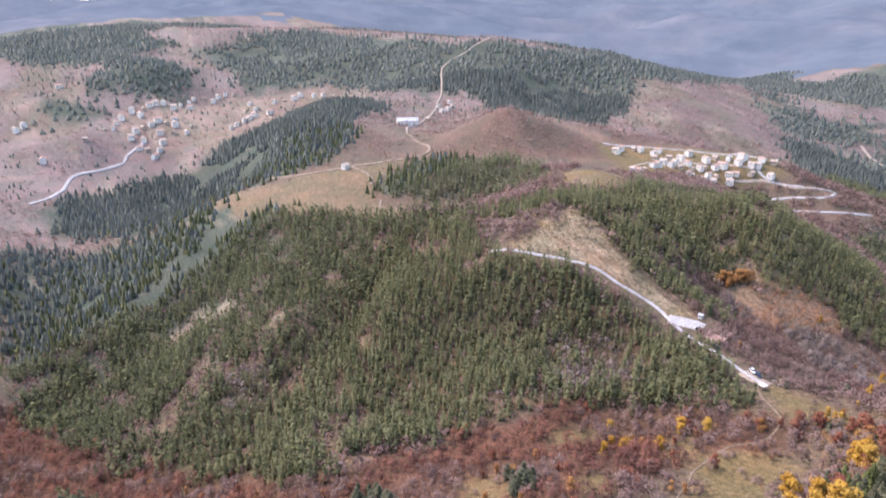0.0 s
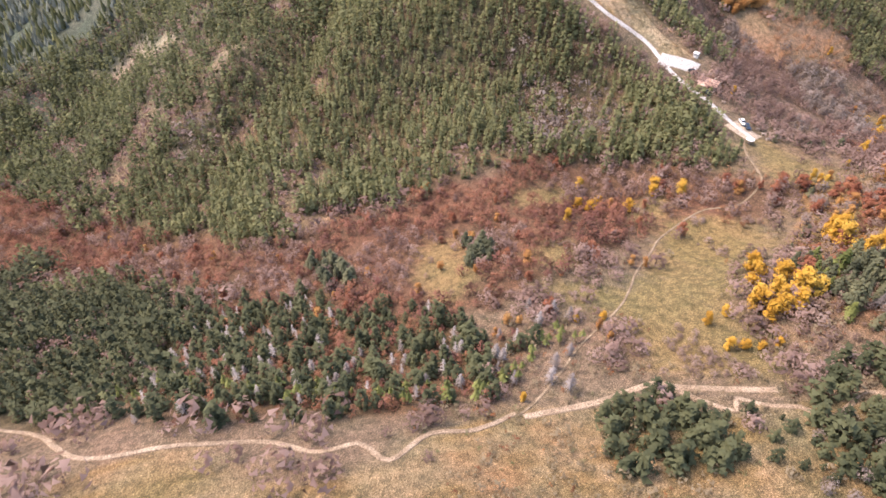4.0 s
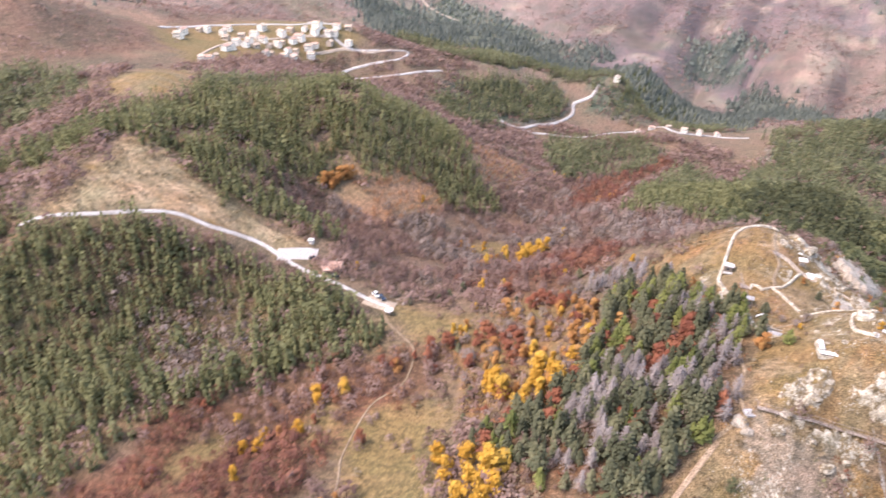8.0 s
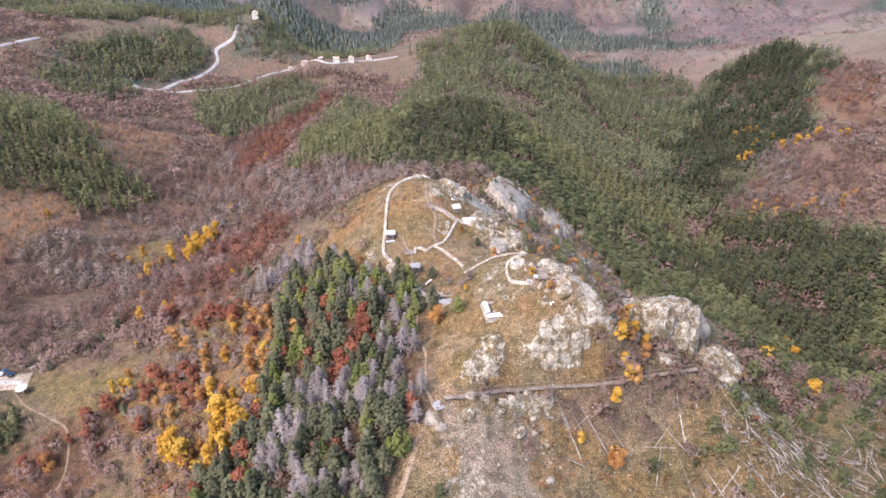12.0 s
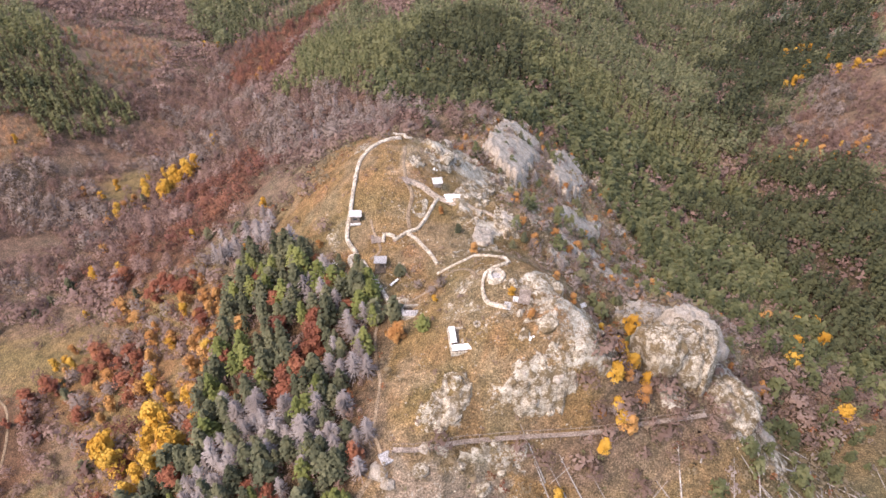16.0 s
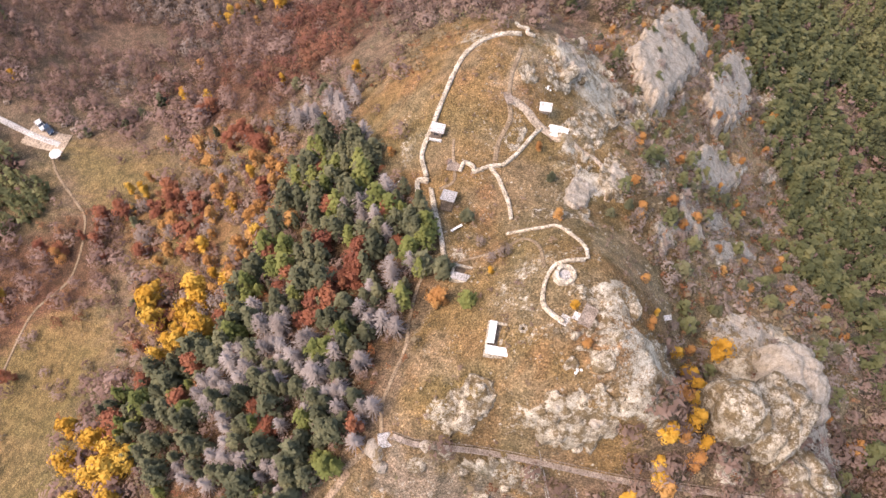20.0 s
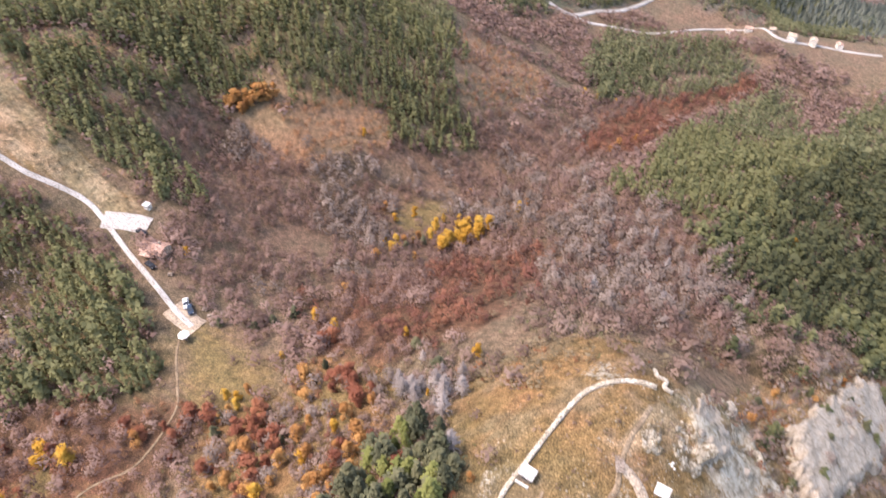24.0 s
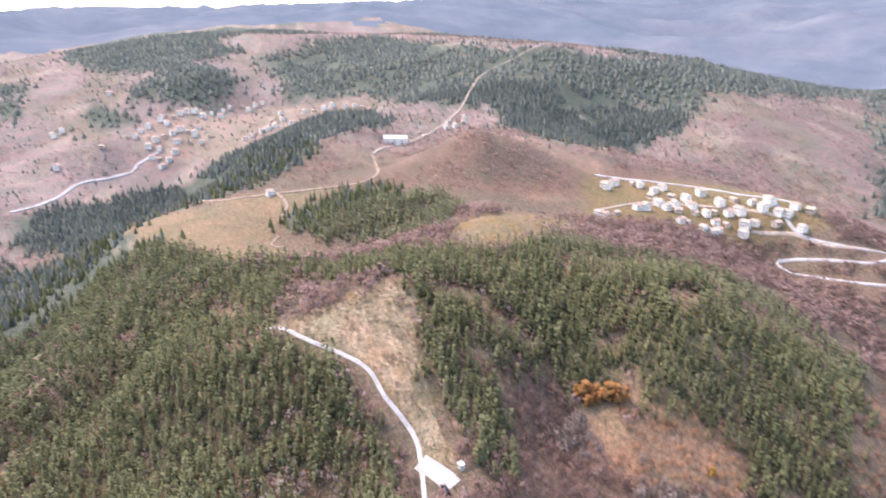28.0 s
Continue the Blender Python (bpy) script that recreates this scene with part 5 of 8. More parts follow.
    k = blended(x, y, 3)
    r = g.uniform(0, 1, len(x))
    clump = fbm(x / 9, y / 9, 3, 67)
    keep = clear_of_roads(x, y, 0.6) & ~inside(FORT, x, y)
    b = keep & ((k == DRY) | (k == SCRUB)) & (clump > -0.15) & (r < 0.5)
    scatter("brown_brush", FAR_BARES, x[b], y[b], g.uniform(1.2, 3.4, b.sum()), BRUSH, "leafless brown brush among the rocks", "shrub", 12, 1.2)
    b = keep & inside(DEAD_SLOPE, x, y) & (r > 0.5) & (r < 0.62)
    scatter("grey_brush", FAR_BARES, x[b], y[b], g.uniform(1.2, 3.0, b.sum()), PALE_TWIG, "grey dead brush among the fallen trunks", "shrub", 54, 1.4)
    b = keep & inside(DEAD_SLOPE, x, y) & (r > 0.78) & (clump < 0.25)
    scatter("slope_pines", NEAR_PINES, x[b], y[b], g.uniform(2, 4.5, b.sum()), PINE, "green pines among the fallen trunks", "forest", 55, 1.3)
    b = keep & ((k == DRY) | (k == SCRUB)) & (clump > 0.0) & (r > 0.78)
    scatter("rusty_brush", SHRUBS, x[b], y[b], g.uniform(0.8, 2.4, b.sum()), RED_LEAF, "rusty orange bushes among the rocks", "shrub", 13, 1.5)
    b = keep & ((k == DRY) | (k == SCRUB)) & (clump < -0.02) & (r > 0.9)
    scatter("green_brush", SHRUBS, x[b], y[b], g.uniform(0.8, 2.0, b.sum()), PINE, "small evergreen bushes among the rocks", "shrub", 14, 1.4)
    b = keep & inside(BANK_FOOT, x, y) & (r < 0.4) & (clump > -0.3)
    scatter("bank_brush", FAR_BARES, x[b], y[b], g.uniform(1.0, 3.0, b.sum()), BRUSH, "olive-brown brush on the bank below the slab", "shrub", 58, 1.5)
    b = keep & inside(BANK_FOOT, x, y) & (r > 0.4) & (r < 0.52)
    scatter("bank_pines", NEAR_PINES, x[b], y[b], g.uniform(1.8, 4, b.sum()), PINE_DARK, "small pines on the bank below the slab", "shrub", 59, 1.4)
    b = keep & inside(EAST_CLIFF, x, y) & (rockiness(x, y) < 0.45) & (r < 0.28)
    scatter("cliff_brush", SHRUBS, x[b], y[b], g.uniform(0.8, 2.2, b.sum()), ORANGE_TWIG, "orange-brown bushes on the ledges of the cliff", "shrub", 56, 1.5)
    b = keep & inside(EAST_CLIFF, x, y) & (rockiness(x, y) < 0.6) & (r > 0.28) & (r < 0.62)
    scatter("ledge_brush", FAR_BARES, x[b], y[b], g.uniform(1.0, 2.6, b.sum()), PALE_TWIG, "brown leafless bushes on the ledges of the cliff", "shrub", 57, 1.5)
    keep = inside(FORT, x, y) & clear_of_roads(x, y, 0.5) & (rockiness(x, y) < 0.5)
    b = keep & (clump > -0.03) & (r < 0.44)
    scatter("low_brush", SHRUBS, x[b], y[b], g.uniform(0.5, 1.3, b.sum()), NEAR_TWIG, "low russet bushes in the castle grass", "shrub", 15, 1.8)
    b = keep & (clump < -0.05) & (r < 0.2)
    scatter("low_green_brush", SHRUBS, x[b], y[b], g.uniform(0.4, 1.0, b.sum()), BRUSH, "low green bushes in the castle grass", "shrub", 16, 1.8)
    u, v = jittered(0, 80, 0, 155, 2.1, 48)
    q, lump = g.uniform(0, 1, len(u)), fbm(u / 8, v / 8, 3, 231)
    ok = inside(EAST_CLIFF, u, v) & ~inside(FORT, u, v) & (rockiness(u, v) < 0.75)
    b = ok & (q < 0.36) & (lump > -0.2)
    scatter("cliff_brush", BARES, u[b], v[b], g.uniform(1.2, 3.4, b.sum()), PALE_TWIG, "mauve-brown brush between the cliff slabs", "shrub", 51, 1.3)
    b = ok & (q > 0.42) & (q < 0.56)
    scatter("cliff_red_brush", SHRUBS, u[b], v[b], g.uniform(0.9, 2.4, b.sum()), ORANGE_TWIG, "orange-brown bushes between the cliff slabs", "shrub", 52, 1.5)
    b = ok & (q > 0.9) & (lump < 0.15)
    scatter("cliff_pines", NEAR_PINES, u[b], v[b], g.uniform(2, 5, b.sum()), PINE, "small green pines between the cliff slabs", "shrub", 53, 1.5)
    x, y = jittered(-60, 70, -50, 75, 0.6, 18)
    b = (cover(x, y) == DRY) & (rng(3).uniform(0, 1, len(x)) < 0.6) & (rockiness(x, y) < 0.4) & clear_of_roads(x, y, 0.1)
    scatter("dry_grass", TUFTS, x[b], y[b], g.uniform(0.15, 0.5, b.sum()), STRAW, "tufts of dry yellow-brown grass", "grass", 17, 1.6, 0.03)
    # the wood at the foot: pines with dead spruces, and the fringe of pale young trees
    x, y = jittered(-190, -70, -225, -105, 2.5, 28)
    k = blended(x, y, 3, 2.5)
    r = g.uniform(0, 1, len(x))
    clump = fbm(x / 11, y / 11, 3, 321)
    ok = (k == MIXED) & clear_of_roads(x, y, 2)
    b = ok & (r < 0.48 + 0.3 * clump)
    scatter("foot_pine_wood", NEAR_PINES, x[b], y[b], g.uniform(3.5, 7.5, b.sum()), PINE_DARK, "dark pines at the foot of the slope", "forest", 18, 1.15)
    b = ok & (r > 0.66) & (r < 0.72)
    scatter("foot_dead_wood", DEADS, x[b], y[b], g.uniform(4, 8, b.sum()), GREY_TWIG, "grey dead spruces at the foot of the slope", "forest", 19)
    b = ok & (r > 0.72) & (clump < 0.25)
    scatter("foot_red_wood", LEAFY, x[b], y[b], g.uniform(2.2, 4.2, b.sum()), DULL_LEAF, "dark red undergrowth between the pines", "forest", 74, 1.3)
    b = ok & (r > 0.5) & (r < 0.62)
    scatter("foot_russet_wood", BARES, x[b], y[b], g.uniform(3, 5.5, b.sum()), RED_TWIG, "russet undergrowth between the pines", "forest", 20)
    x, y = jittered(-78, -14, -52, 44, 2.0, 78)
    r, lump = g.uniform(0, 1, len(x)), fbm(x / 7, y / 7, 3, 331)
    ok = inside(MIXED_WEST, x, y) & clear_of_roads(x, y, 1.2)
    b = ok & (r < 0.5 + 0.4 * lump)
    scatter("wood_undergrowth", BARES, x[b], y[b], g.uniform(1.5, 3.6, b.sum()), NEAR_TWIG, "mauve-brown bare undergrowth between the pines", "shrub", 79, 1.2)
    b = ok & (r > 0.88)
    scatter("wood_russet_brush", SHRUBS, x[b], y[b], g.uniform(1.2, 2.8, b.sum()), RED_LEAF, "russet brush between the pines", "shrub", 80, 1.2)
    # green pines on the south bank and the east brush
    x, y = jittered(-70, 130, -130, 70, 3.2, 38)
    r = g.uniform(0, 1, len(x))
    b = clear_of_roads(x, y, 1.5) & (inside(BANK_PINES, x, y) | inside(BANK_PINES_2, x, y)) & (r < 0.9)
    scatter("bank_pine_wood", NEAR_PINES, x[b], y[b], g.uniform(4, 7.5, b.sum()), PINE_DARK, "fresh green pines on the bank above the trail", "forest", 21, 1.35)
    b = (cover(x, y) == SCRUB) & inside(EAST_BRUSH, x, y) & (r < 0.3)
    scatter("gorge_pines", NEAR_PINES, x[b], y[b], g.uniform(4, 8, b.sum()), PINE, "green pines scattered above the gorge", "forest", 22, 1.3)
    # far woods, only seen as a nap on the hills
    x, y = jittered(-1400, 420, -450, 900, 4.8, 7)
    k = blended(x, y, 3, 9.0)
    away = np.hypot(x + 60, y - 20)
    far = (away > 330) & ~((x > -480) & (x < 400) & (y > -340) & (y < 570)) & clear_of_roads(x, y, 2)
    b = far & (k == PINES) & (away < 900) & (fbm(x / 45, y / 45, 3, 93) > -0.4)
    # the share of trees with haze in their colour grows with distance
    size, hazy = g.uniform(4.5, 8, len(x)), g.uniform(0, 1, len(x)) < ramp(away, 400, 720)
    scatter("distant_pine_wood", DIST_PINES, x[b & hazy], y[b & hazy], size[b & hazy], HAZED_PINE, "distant dark pine wood", "forest", 8, 1.4)
    b &= ~hazy
    scatter("outer_pine_wood", DIST_PINES, x[b], y[b], size[b], PINE, "pine wood beyond the road spur", "forest", 36, 1.1)
    u, v = jittered(-2100, 420, -700, 1300, 9.0, 17)
    off = np.hypot(u + 60, v - 20)
    b = (off > 900) & (off < 1700) & ((blended(u, v, 3, 16.0) == PINES)) & (fbm(u / 60, v / 60, 3, 95) > -0.35) & clear_of_roads(u, v, 4)
    scatter("furthest_pine_wood", DIST_PINES, u[b], v[b], g.uniform(4.5, 8, b.sum()), HAZED_PINE, "pine woods on the furthest hills", "forest", 29, 2.3)
    u, v = jittered(-1700, -520, -600, 1100, 8.5, 19)
    off = np.hypot(u + 60, v - 20)
    kind, lot = blended(u, v, 3, 9.0), g.uniform(0, 1, len(u))
    bushy = fbm(u / 60, v / 60, 5, 97)
    open_land = (off > 560) & (off < 1700) & (kind != PINES) & (kind != DRY) & clear_of_roads(u, v, 4)
    b = open_land & (bushy > -0.25) & (lot < 0.75)
    scatter("furthest_scrub", DIST_BARES, u[b], v[b], g.uniform(2.5, 5.5, b.sum()), TWIG, "leafless scrub and hedges on the furthest hills", "scrub", 37, 1.6)
    b = open_land & (lot > 0.8) & (fbm(u / 110, v / 110, 4, 98) > 0.04)
    scatter("scattered_far_pines", DIST_PINES, u[b], v[b], g.uniform(3, 5.5, b.sum()), HAZED_PINE, "scattered pines on the furthest hills", "forest", 81, 1.4)
    u, v = jittered(-480, 760, 640, 1500, 9.0, 23)
    off = np.hypot(u + 60, v - 20)
    b = (off < 1640) & (blended(u, v, 3, 9.0) != PINES) & (fbm(u / 45, v / 130, 4, 273) > 0.02) & clear_of_roads(u, v, 4)
    scatter("gully_scrub", DIST_BARES, u[b], v[b], g.uniform(3, 6.5, b.sum()), TWIG, "leafless brown scrub in the gullies across the river", "scrub", 38, 1.7)
    r = g.uniform(0, 1, len(x))
    b = far & ((k == SCRUB) | (k == BROWN)) & (fbm(x / 30, y / 30, 2, 91) > -0.2) & (away < 800) & (r < 0.45)
    scatter("distant_scrub", DIST_BARES, x[b], y[b], g.uniform(3.0, 5.5, b.sum()), TWIG, "distant leafless scrub", "scrub", 9, 1.3)
    b = far & (k == RED) & (away < 950) & (r < 0.35)
    scatter("distant_russet_wood", FAR_BARES, x[b], y[b], g.uniform(2.5, 4.5, b.sum()), TWIG, "russet wood on the distant round hill", "scrub", 27, 1.5)


CLEARED = []

# ---- roads and tracks, draped on the ground ----
def smooth_line(points, step=2.0):
    """Evenly spaced places along a rounded line through (x, y) points."""
    p = np.array(points, float)
    p = np.vstack([2 * p[0] - p[1], p, 2 * p[-1] - p[-2]])
    out = []
    for i in range(1, len(p) - 2):
        n = max(2, int(np.hypot(*(p[i + 1] - p[i])) / step))
        for t in np.arange(n) / n:
            a, b, c, d = p[i - 1], p[i], p[i + 1], p[i + 2]
            out.append(0.5 * (2 * b + (c - a) * t + (2 * a - 5 * b + 4 * c - d) * t * t + (3 * b - a - 3 * c + d) * t ** 3))
    out.append(p[-2])
    return np.array(out)


def ribbon(name, points, wide, mat, label, category="path", rise=0.12, ragged=0.12, step=2.0, kind="structure"):
    """A draped strip with ragged borders and a little thickness."""
    c = smooth_line(points, step)
    d = np.gradient(c, axis=0)
    d /= np.linalg.norm(d, axis=1)[:, None] + 1e-9
    n = np.c_[-d[:, 1], d[:, 0]]
    cols = []
    for k, s in enumerate((-1.06, -1, -0.4, 0.4, 1, 1.06)):
        wob = 1 + ragged * fbm(c[:, 0] / 3 + k // 3 * 40, c[:, 1] / 3, 3, 12 + k // 3)
        q = c + n * (s * wide / 2 * wob)[:, None]
        cols.append(np.c_[q, ground_z(q[:, 0], q[:, 1]) + (rise if 0 < k < 5 else -0.5)])
    v = np.stack(cols, 1).reshape(-1, 3)
    i = np.arange(len(c) - 1)[:, None] * 6 + np.arange(5)[None]
    f = np.stack([i, i + 6, i + 7, i + 1], -1).reshape(-1, 4)
    me = sheet(name, v, f, True)
    me.materials.append(mat)
    CLEARED.append((c[::4], wide / 2))
    return tagged(new(name, me), label, category, kind=kind)


ribbon("road", [(-293, -28), (-290, -23), (-273, -10), (-259, 4), (-247, 15), (-233, 20), (-221, 26), (-212, 29), (-202, 29), (-183, 27), (-172, 26), (-160, 25), (-149, 24), (-141, 24)], 1.75, ROAD, "pale asphalt road along the wooded spur", "road", 0.25)
ribbon("road_lot", [(-203, 29), (-197, 33), (-188, 38)], 6.0, ROAD, "pale gravel parking lot beside the road", "parking lot", 0.3)
ribbon("road_end", [(-152, 24), (-146, 24), (-139, 25)], 6.5, PALE_DIRT, "sandy turning place at the end of the road", "parking lot", 0.2)
ribbon("path", [(-143, 22), (-135, 15), (-124, 9), (-117, 4), (-112, -10), (-117, -23), (-113, -43), (-107, -53), (-100, -65), (-93, -74), (-88, -82), (-81, -100), (-76, -109), (-70, -121), (-68, -127)], 0.7, FOOTPATH, "narrow dirt track across the meadow", ragged=0.3)
ribbon("path", [(-67, -126), (-64, -115), (-62, -107), (-60, -95), (-55, -90), (-44, -75)], 2.0, DIRT, "dirt track climbing to the castle hill")
ribbon("path", [(-55, -92), (-49, -90), (-44, -87), (-47, -84), (-42, -81), (-38, -76), (-33, -74), (-33, -68), (-34, -64), (-29, -59), (-24, -50), (-20, -40), (-17, -33)], 1.2, DIRT, "zigzag footpath up the slope", ragged=0.2)
ribbon("path", [(-144, -255), (-132, -244), (-120, -231), (-100, -218), (-93, -197), (-86, -181), (-77, -172), (-75, -163), (-67, -159), (-71, -148), (-68, -138), (-69, -127)], 1.4, DIRT, "winding dirt trail below the slope", ragged=0.25)
ribbon("road", [(-470, 372), (-422, 366), (-392, 391), (-383, 415), (-376, 411), (-376, 389), (-405, 354), (-408, 343), (-386, 350), (-360, 375), (-340, 418)], 2.3, ROAD, "pale hairpin road below the village", "road", 0.5, step=4)
ribbon("road", [(-266, 400), (-249, 407), (-239, 433), (-229, 456), (-225, 496), (-229, 511), (-215, 526), (-213, 540)], 3.2, ROAD, "pale road on the far spur", "road", 0.6, step=5)
ribbon("road", [(-249, 407), (-235, 412), (-220, 424), (-203, 435), (-193, 444), (-157, 500), (-116, 475), (-86, 498), (-52, 510)], 2.6, ROAD, "narrow pale road along the northern valley", "road", 0.6, step=5)
ribbon("road", [(-626, 842), (-601, 824), (-571, 811), (-535, 814)], 4.5, PALE_DIRT, "pale road on the far northern ridge", "road", 0.8, step=6)
ribbon("road", [(-640, 60), (-690, 82), (-725, 112), (-764, 144), (-793, 165), (-825, 182), (-852, 200), (-887, 217), (-946, 244), (-972, 258), (-993, 283), (-1003, 313), (-1023, 347), (-1038, 384), (-1090, 430)], 2.6, PALE_DIRT, "pale road along the distant ridge", "road", 1.2, step=10)
ribbon("road", [(-600, -100), (-569, -74), (-556, -31), (-551, 7), (-552, 41), (-575, 58), (-640, 60)], 3.0, DIRT, "track across the distant clearing", "road", 0.6, step=6)
ribbon("road", [(-556, -31), (-530, -22), (-510, -26)], 2.6, DIRT, "short track to the house in the clearing", "road", 0.6, step=6)
ribbon("road", [(-540, 250), (-535, 269), (-523, 296), (-498, 336), (-463, 366), (-440, 384)], 2.6, ROAD, "straight pale road along the top of the village", "road", 0.6, step=5)
ribbon("road", [(-454, 215), (-478, 261), (-474, 295), (-459, 337), (-431, 369)], 2.4, PALE_DIRT, "pale village lane between the houses", "road", 0.5, step=5)
ribbon("road", [(-435, 338), (-421, 363), (-397, 382), (-383, 414)], 2.4, PALE_DIRT, "pale lower village lane", "road", 0.5, step=5)
ribbon("road", [(-773, -325), (-792, -309), (-826, -298), (-885, -290), (-907, -254), (-919, -232), (-935, -228), (-960, -205)], 4.0, ROAD, "pale road winding up to the far village", "road", 1.0, step=8)
ribbon("path", [(-438, -30), (-455, -22), (-467, -33), (-480, -28)], 1.8, DIRT, "winding track at the edge of the distant clearing", rise=0.4, step=4)


def part(name, me, mat, parent, label=""):
    """One mesh as a part of a thing."""
    if isinstance(me, bmesh.types.BMesh):
        bm, me = me, bpy.data.meshes.new(name)
        bm.to_mesh(me)
        bm.free()
    if not me.materials:
        me.materials.append(mat)
    ob = new(name, me)
    ob.parent = parent
    return tagged(ob, label)


# ---- the castle hill: crags, ruins, huts and the stairway ----
def crag_mesh(seed, radii, rough=0.28, detail=3, flat=0.0):
    """A weathered outcrop: a blunt block cut by bedding, clefts and facets."""
    bm = bmesh.new()
    bmesh.ops.create_icosphere(bm, subdivisions=detail, radius=1)
    off = Vector((seed * 7.3, seed * 3.1, seed * 1.7))
    rx, ry, rz = radii
    for v in bm.verts:
        n = v.co.normalized()
        block = 1 / max(abs(n.x), abs(n.y), abs(n.z)) ** (0.75 - 0.4 * flat)
        p = Vector((n.x * rx, n.y * ry, n.z * rz)) * block
        big = noise.fractal(p * 0.16 + off, 1.0, 2.0, 3)
        cleft = abs(noise.noise(p * 0.3 + off * 1.7))
        fine = noise.fractal(p * 0.75 + off, 0.9, 2.1, 3)
        bed = math.floor((p.z + p.x * 0.3) * 0.7 + 2 * noise.noise(p * 0.1 + off)) % 2 * 0.05
        crack = -0.2 * max(0.0, 1 - 7 * abs(noise.noise(Vector((p.x, p.y, p.z * 0.35)) * 0.22 + off * 2.3)))
        v.co = p * (1 + rough * big * (1 - flat) + 0.12 * (cleft - 0.3) * (1 - 0.9 * flat) + 0.1 * fine * (1 - 0.75 * flat) + (bed + crack) * (1 - 0.6 * flat))
    me = bpy.data.meshes.new("rock_outcrop")
    bm.to_mesh(me)
    bm.free()
    me.polygons.foreach_set("use_smooth", [flat > 0.7] * len(me.polygons))
    return me


def crag(seed, x, y, z, radii, mat, label, yaw=0, tilt=(0, 0), detail=3, flat=0.0, rough=0.28):
    ob = new("rock_outcrop", crag_mesh(seed, radii, rough, detail, flat))
    ob.data.materials.append(mat)
    ob.matrix_basis = pose(x, y, z, tilt[0], tilt[1], yaw)
    return tagged(ob, label, "rock", "crags of the castle hill")


def slab(seed, x, y, half_w, half_l, yaw, lift, mat, label, rugged=0.35, n=54, bold=0.36, ragged=1.0):
    """A broad tilted face of bedrock breaking out of the slope, its rim sunk in the ground."""
    c, q = math.cos(radians(yaw)), math.sin(radians(yaw))
    u, v = np.meshgrid(np.linspace(-1.15, 1.15, n), np.linspace(-1.15, 1.15, n))
    px, py = x + u * half_w * c - v * half_l * q, y + u * half_w * q + v * half_l * c
    g = ground_z(px, py)
    a = np.c_[np.ones(u.size), u.ravel(), v.ravel()]
    k = np.linalg.lstsq(a, g.ravel(), rcond=None)[0]
    plane = (a @ k).reshape(u.shape)
    r = (np.abs(u) ** 2.6 + np.abs(v) ** 2.6) ** (1 / 2.6) + 0.12 * ragged + ragged * 0.5 * fbm(px / 4.5, py / 4.5, 4, seed) + 0.32 * ragged * fbm(px / 1.3, py / 1.3, 3, seed + 9)
    steps = np.floor(fbm(px / 6, py / 9, 2, seed + 3) * 3) / 3
    z = 0.55 * plane + 0.45 * g + bold * lift * (1 - 0.3 * v) + 0.5 * rugged * (1.1 * (0.5 - np.abs(fbm(px / 3, py / 3, 5, seed + 5))) + 1.3 * steps + 1.5 * fbm(px / 1.1, py / 1.1, 3, seed + 7))
    z = np.where(r < 0.8, z, g - 0.6 + (z - g + 0.6) * (1 - ramp(r, 0.8, 1.04)))
    z = np.where(r > 1.04, g - 1.5, z)
    idx = np.arange(n * n).reshape(n, n)
    f = np.stack([idx[:-1, :-1], idx[:-1, 1:], idx[1:, 1:], idx[1:, :-1]], -1).reshape(-1, 4)
    me = sheet("rock_outcrop", np.stack([px, py, z], -1).reshape(-1, 3), f, rugged < 0.7)
    me.materials.append(mat)
    return tagged(new("rock_outcrop", me), label, "rock", "crags of the castle hill")


crag(1, 36, -5, 58.5, (4.2, 5.2, 9.6), ROCK, "rounded pale boulder leaning on the great crag", 25, detail=5, rough=0.14, flat=0.8)
crag(2, 43.5, -3, 52, (5.6, 7.6, 12.2), ROCK, "great pale crag standing beside the castle cliff", -25, (0, -5), detail=5, rough=0.14, flat=0.8)
crag(3, 49.5, -9.5, 46, (6.2, 6.6, 10.5), ROCK, "stepped shoulder of the great crag", -35, (0, 14), detail=5, rough=0.16, flat=0.78)
crag(4, 47, 7, 45, (6.5, 8, 11), GREY_ROCK, "smooth grey back of the great crag", 20, (0, 16), detail=5, rough=0.1, flat=0.88)
slab(3, 58, -2, 8, 12, 20, 2.6, GREY_ROCK, "grey sloping slab below the great crag", 0.3, 60, 0.6, 0.6)
slab(30, 40, 15, 5, 7, -50, 1.8, GREY_ROCK, "grey streaked slab behind the great crag", 0.4)
slab(31, 57, -17, 6, 7, -30, 1.8, ROCK, "pale ledges at the foot of the great crag", 0.8)
slab(4, -3.1, -19.3, 3.5, 5.4, -47, 1.7, ROCK, "pale fissured outcrop above the stairway", 1.0)
slab(5, 13.4, -16, 4, 7, -79, 1.5, ROCK, "broad pale rock face above the stairway", 1.0)
slab(6, 17.4, -6.6, 6.2, 8.6, -78, 1.2, ROCK, "cracked rock buttress of the castle knoll", 1.1)
slab(7, 12.4, 1.2, 3.4, 6, -77, 0.5, ROCK, "rough pale rock beside the viewing deck", 0.9)
slab(8, 23.5, -11, 3.4, 4, 10, 1.6, ROCK, "rounded rock nose below the knoll", 0.9)
slab(10, 15.6, 99, 9.0, 36, -10, 3.4, GREY_ROCK, "long smooth grey slab of the east cliff", 0.4, 76, 0.9, 0.6)
slab(11, 38.2, 116, 7.6, 33, -12, 3.2, GREY_ROCK, "smooth grey slab rising among pines", 0.4, 76, 0.78, 0.62)
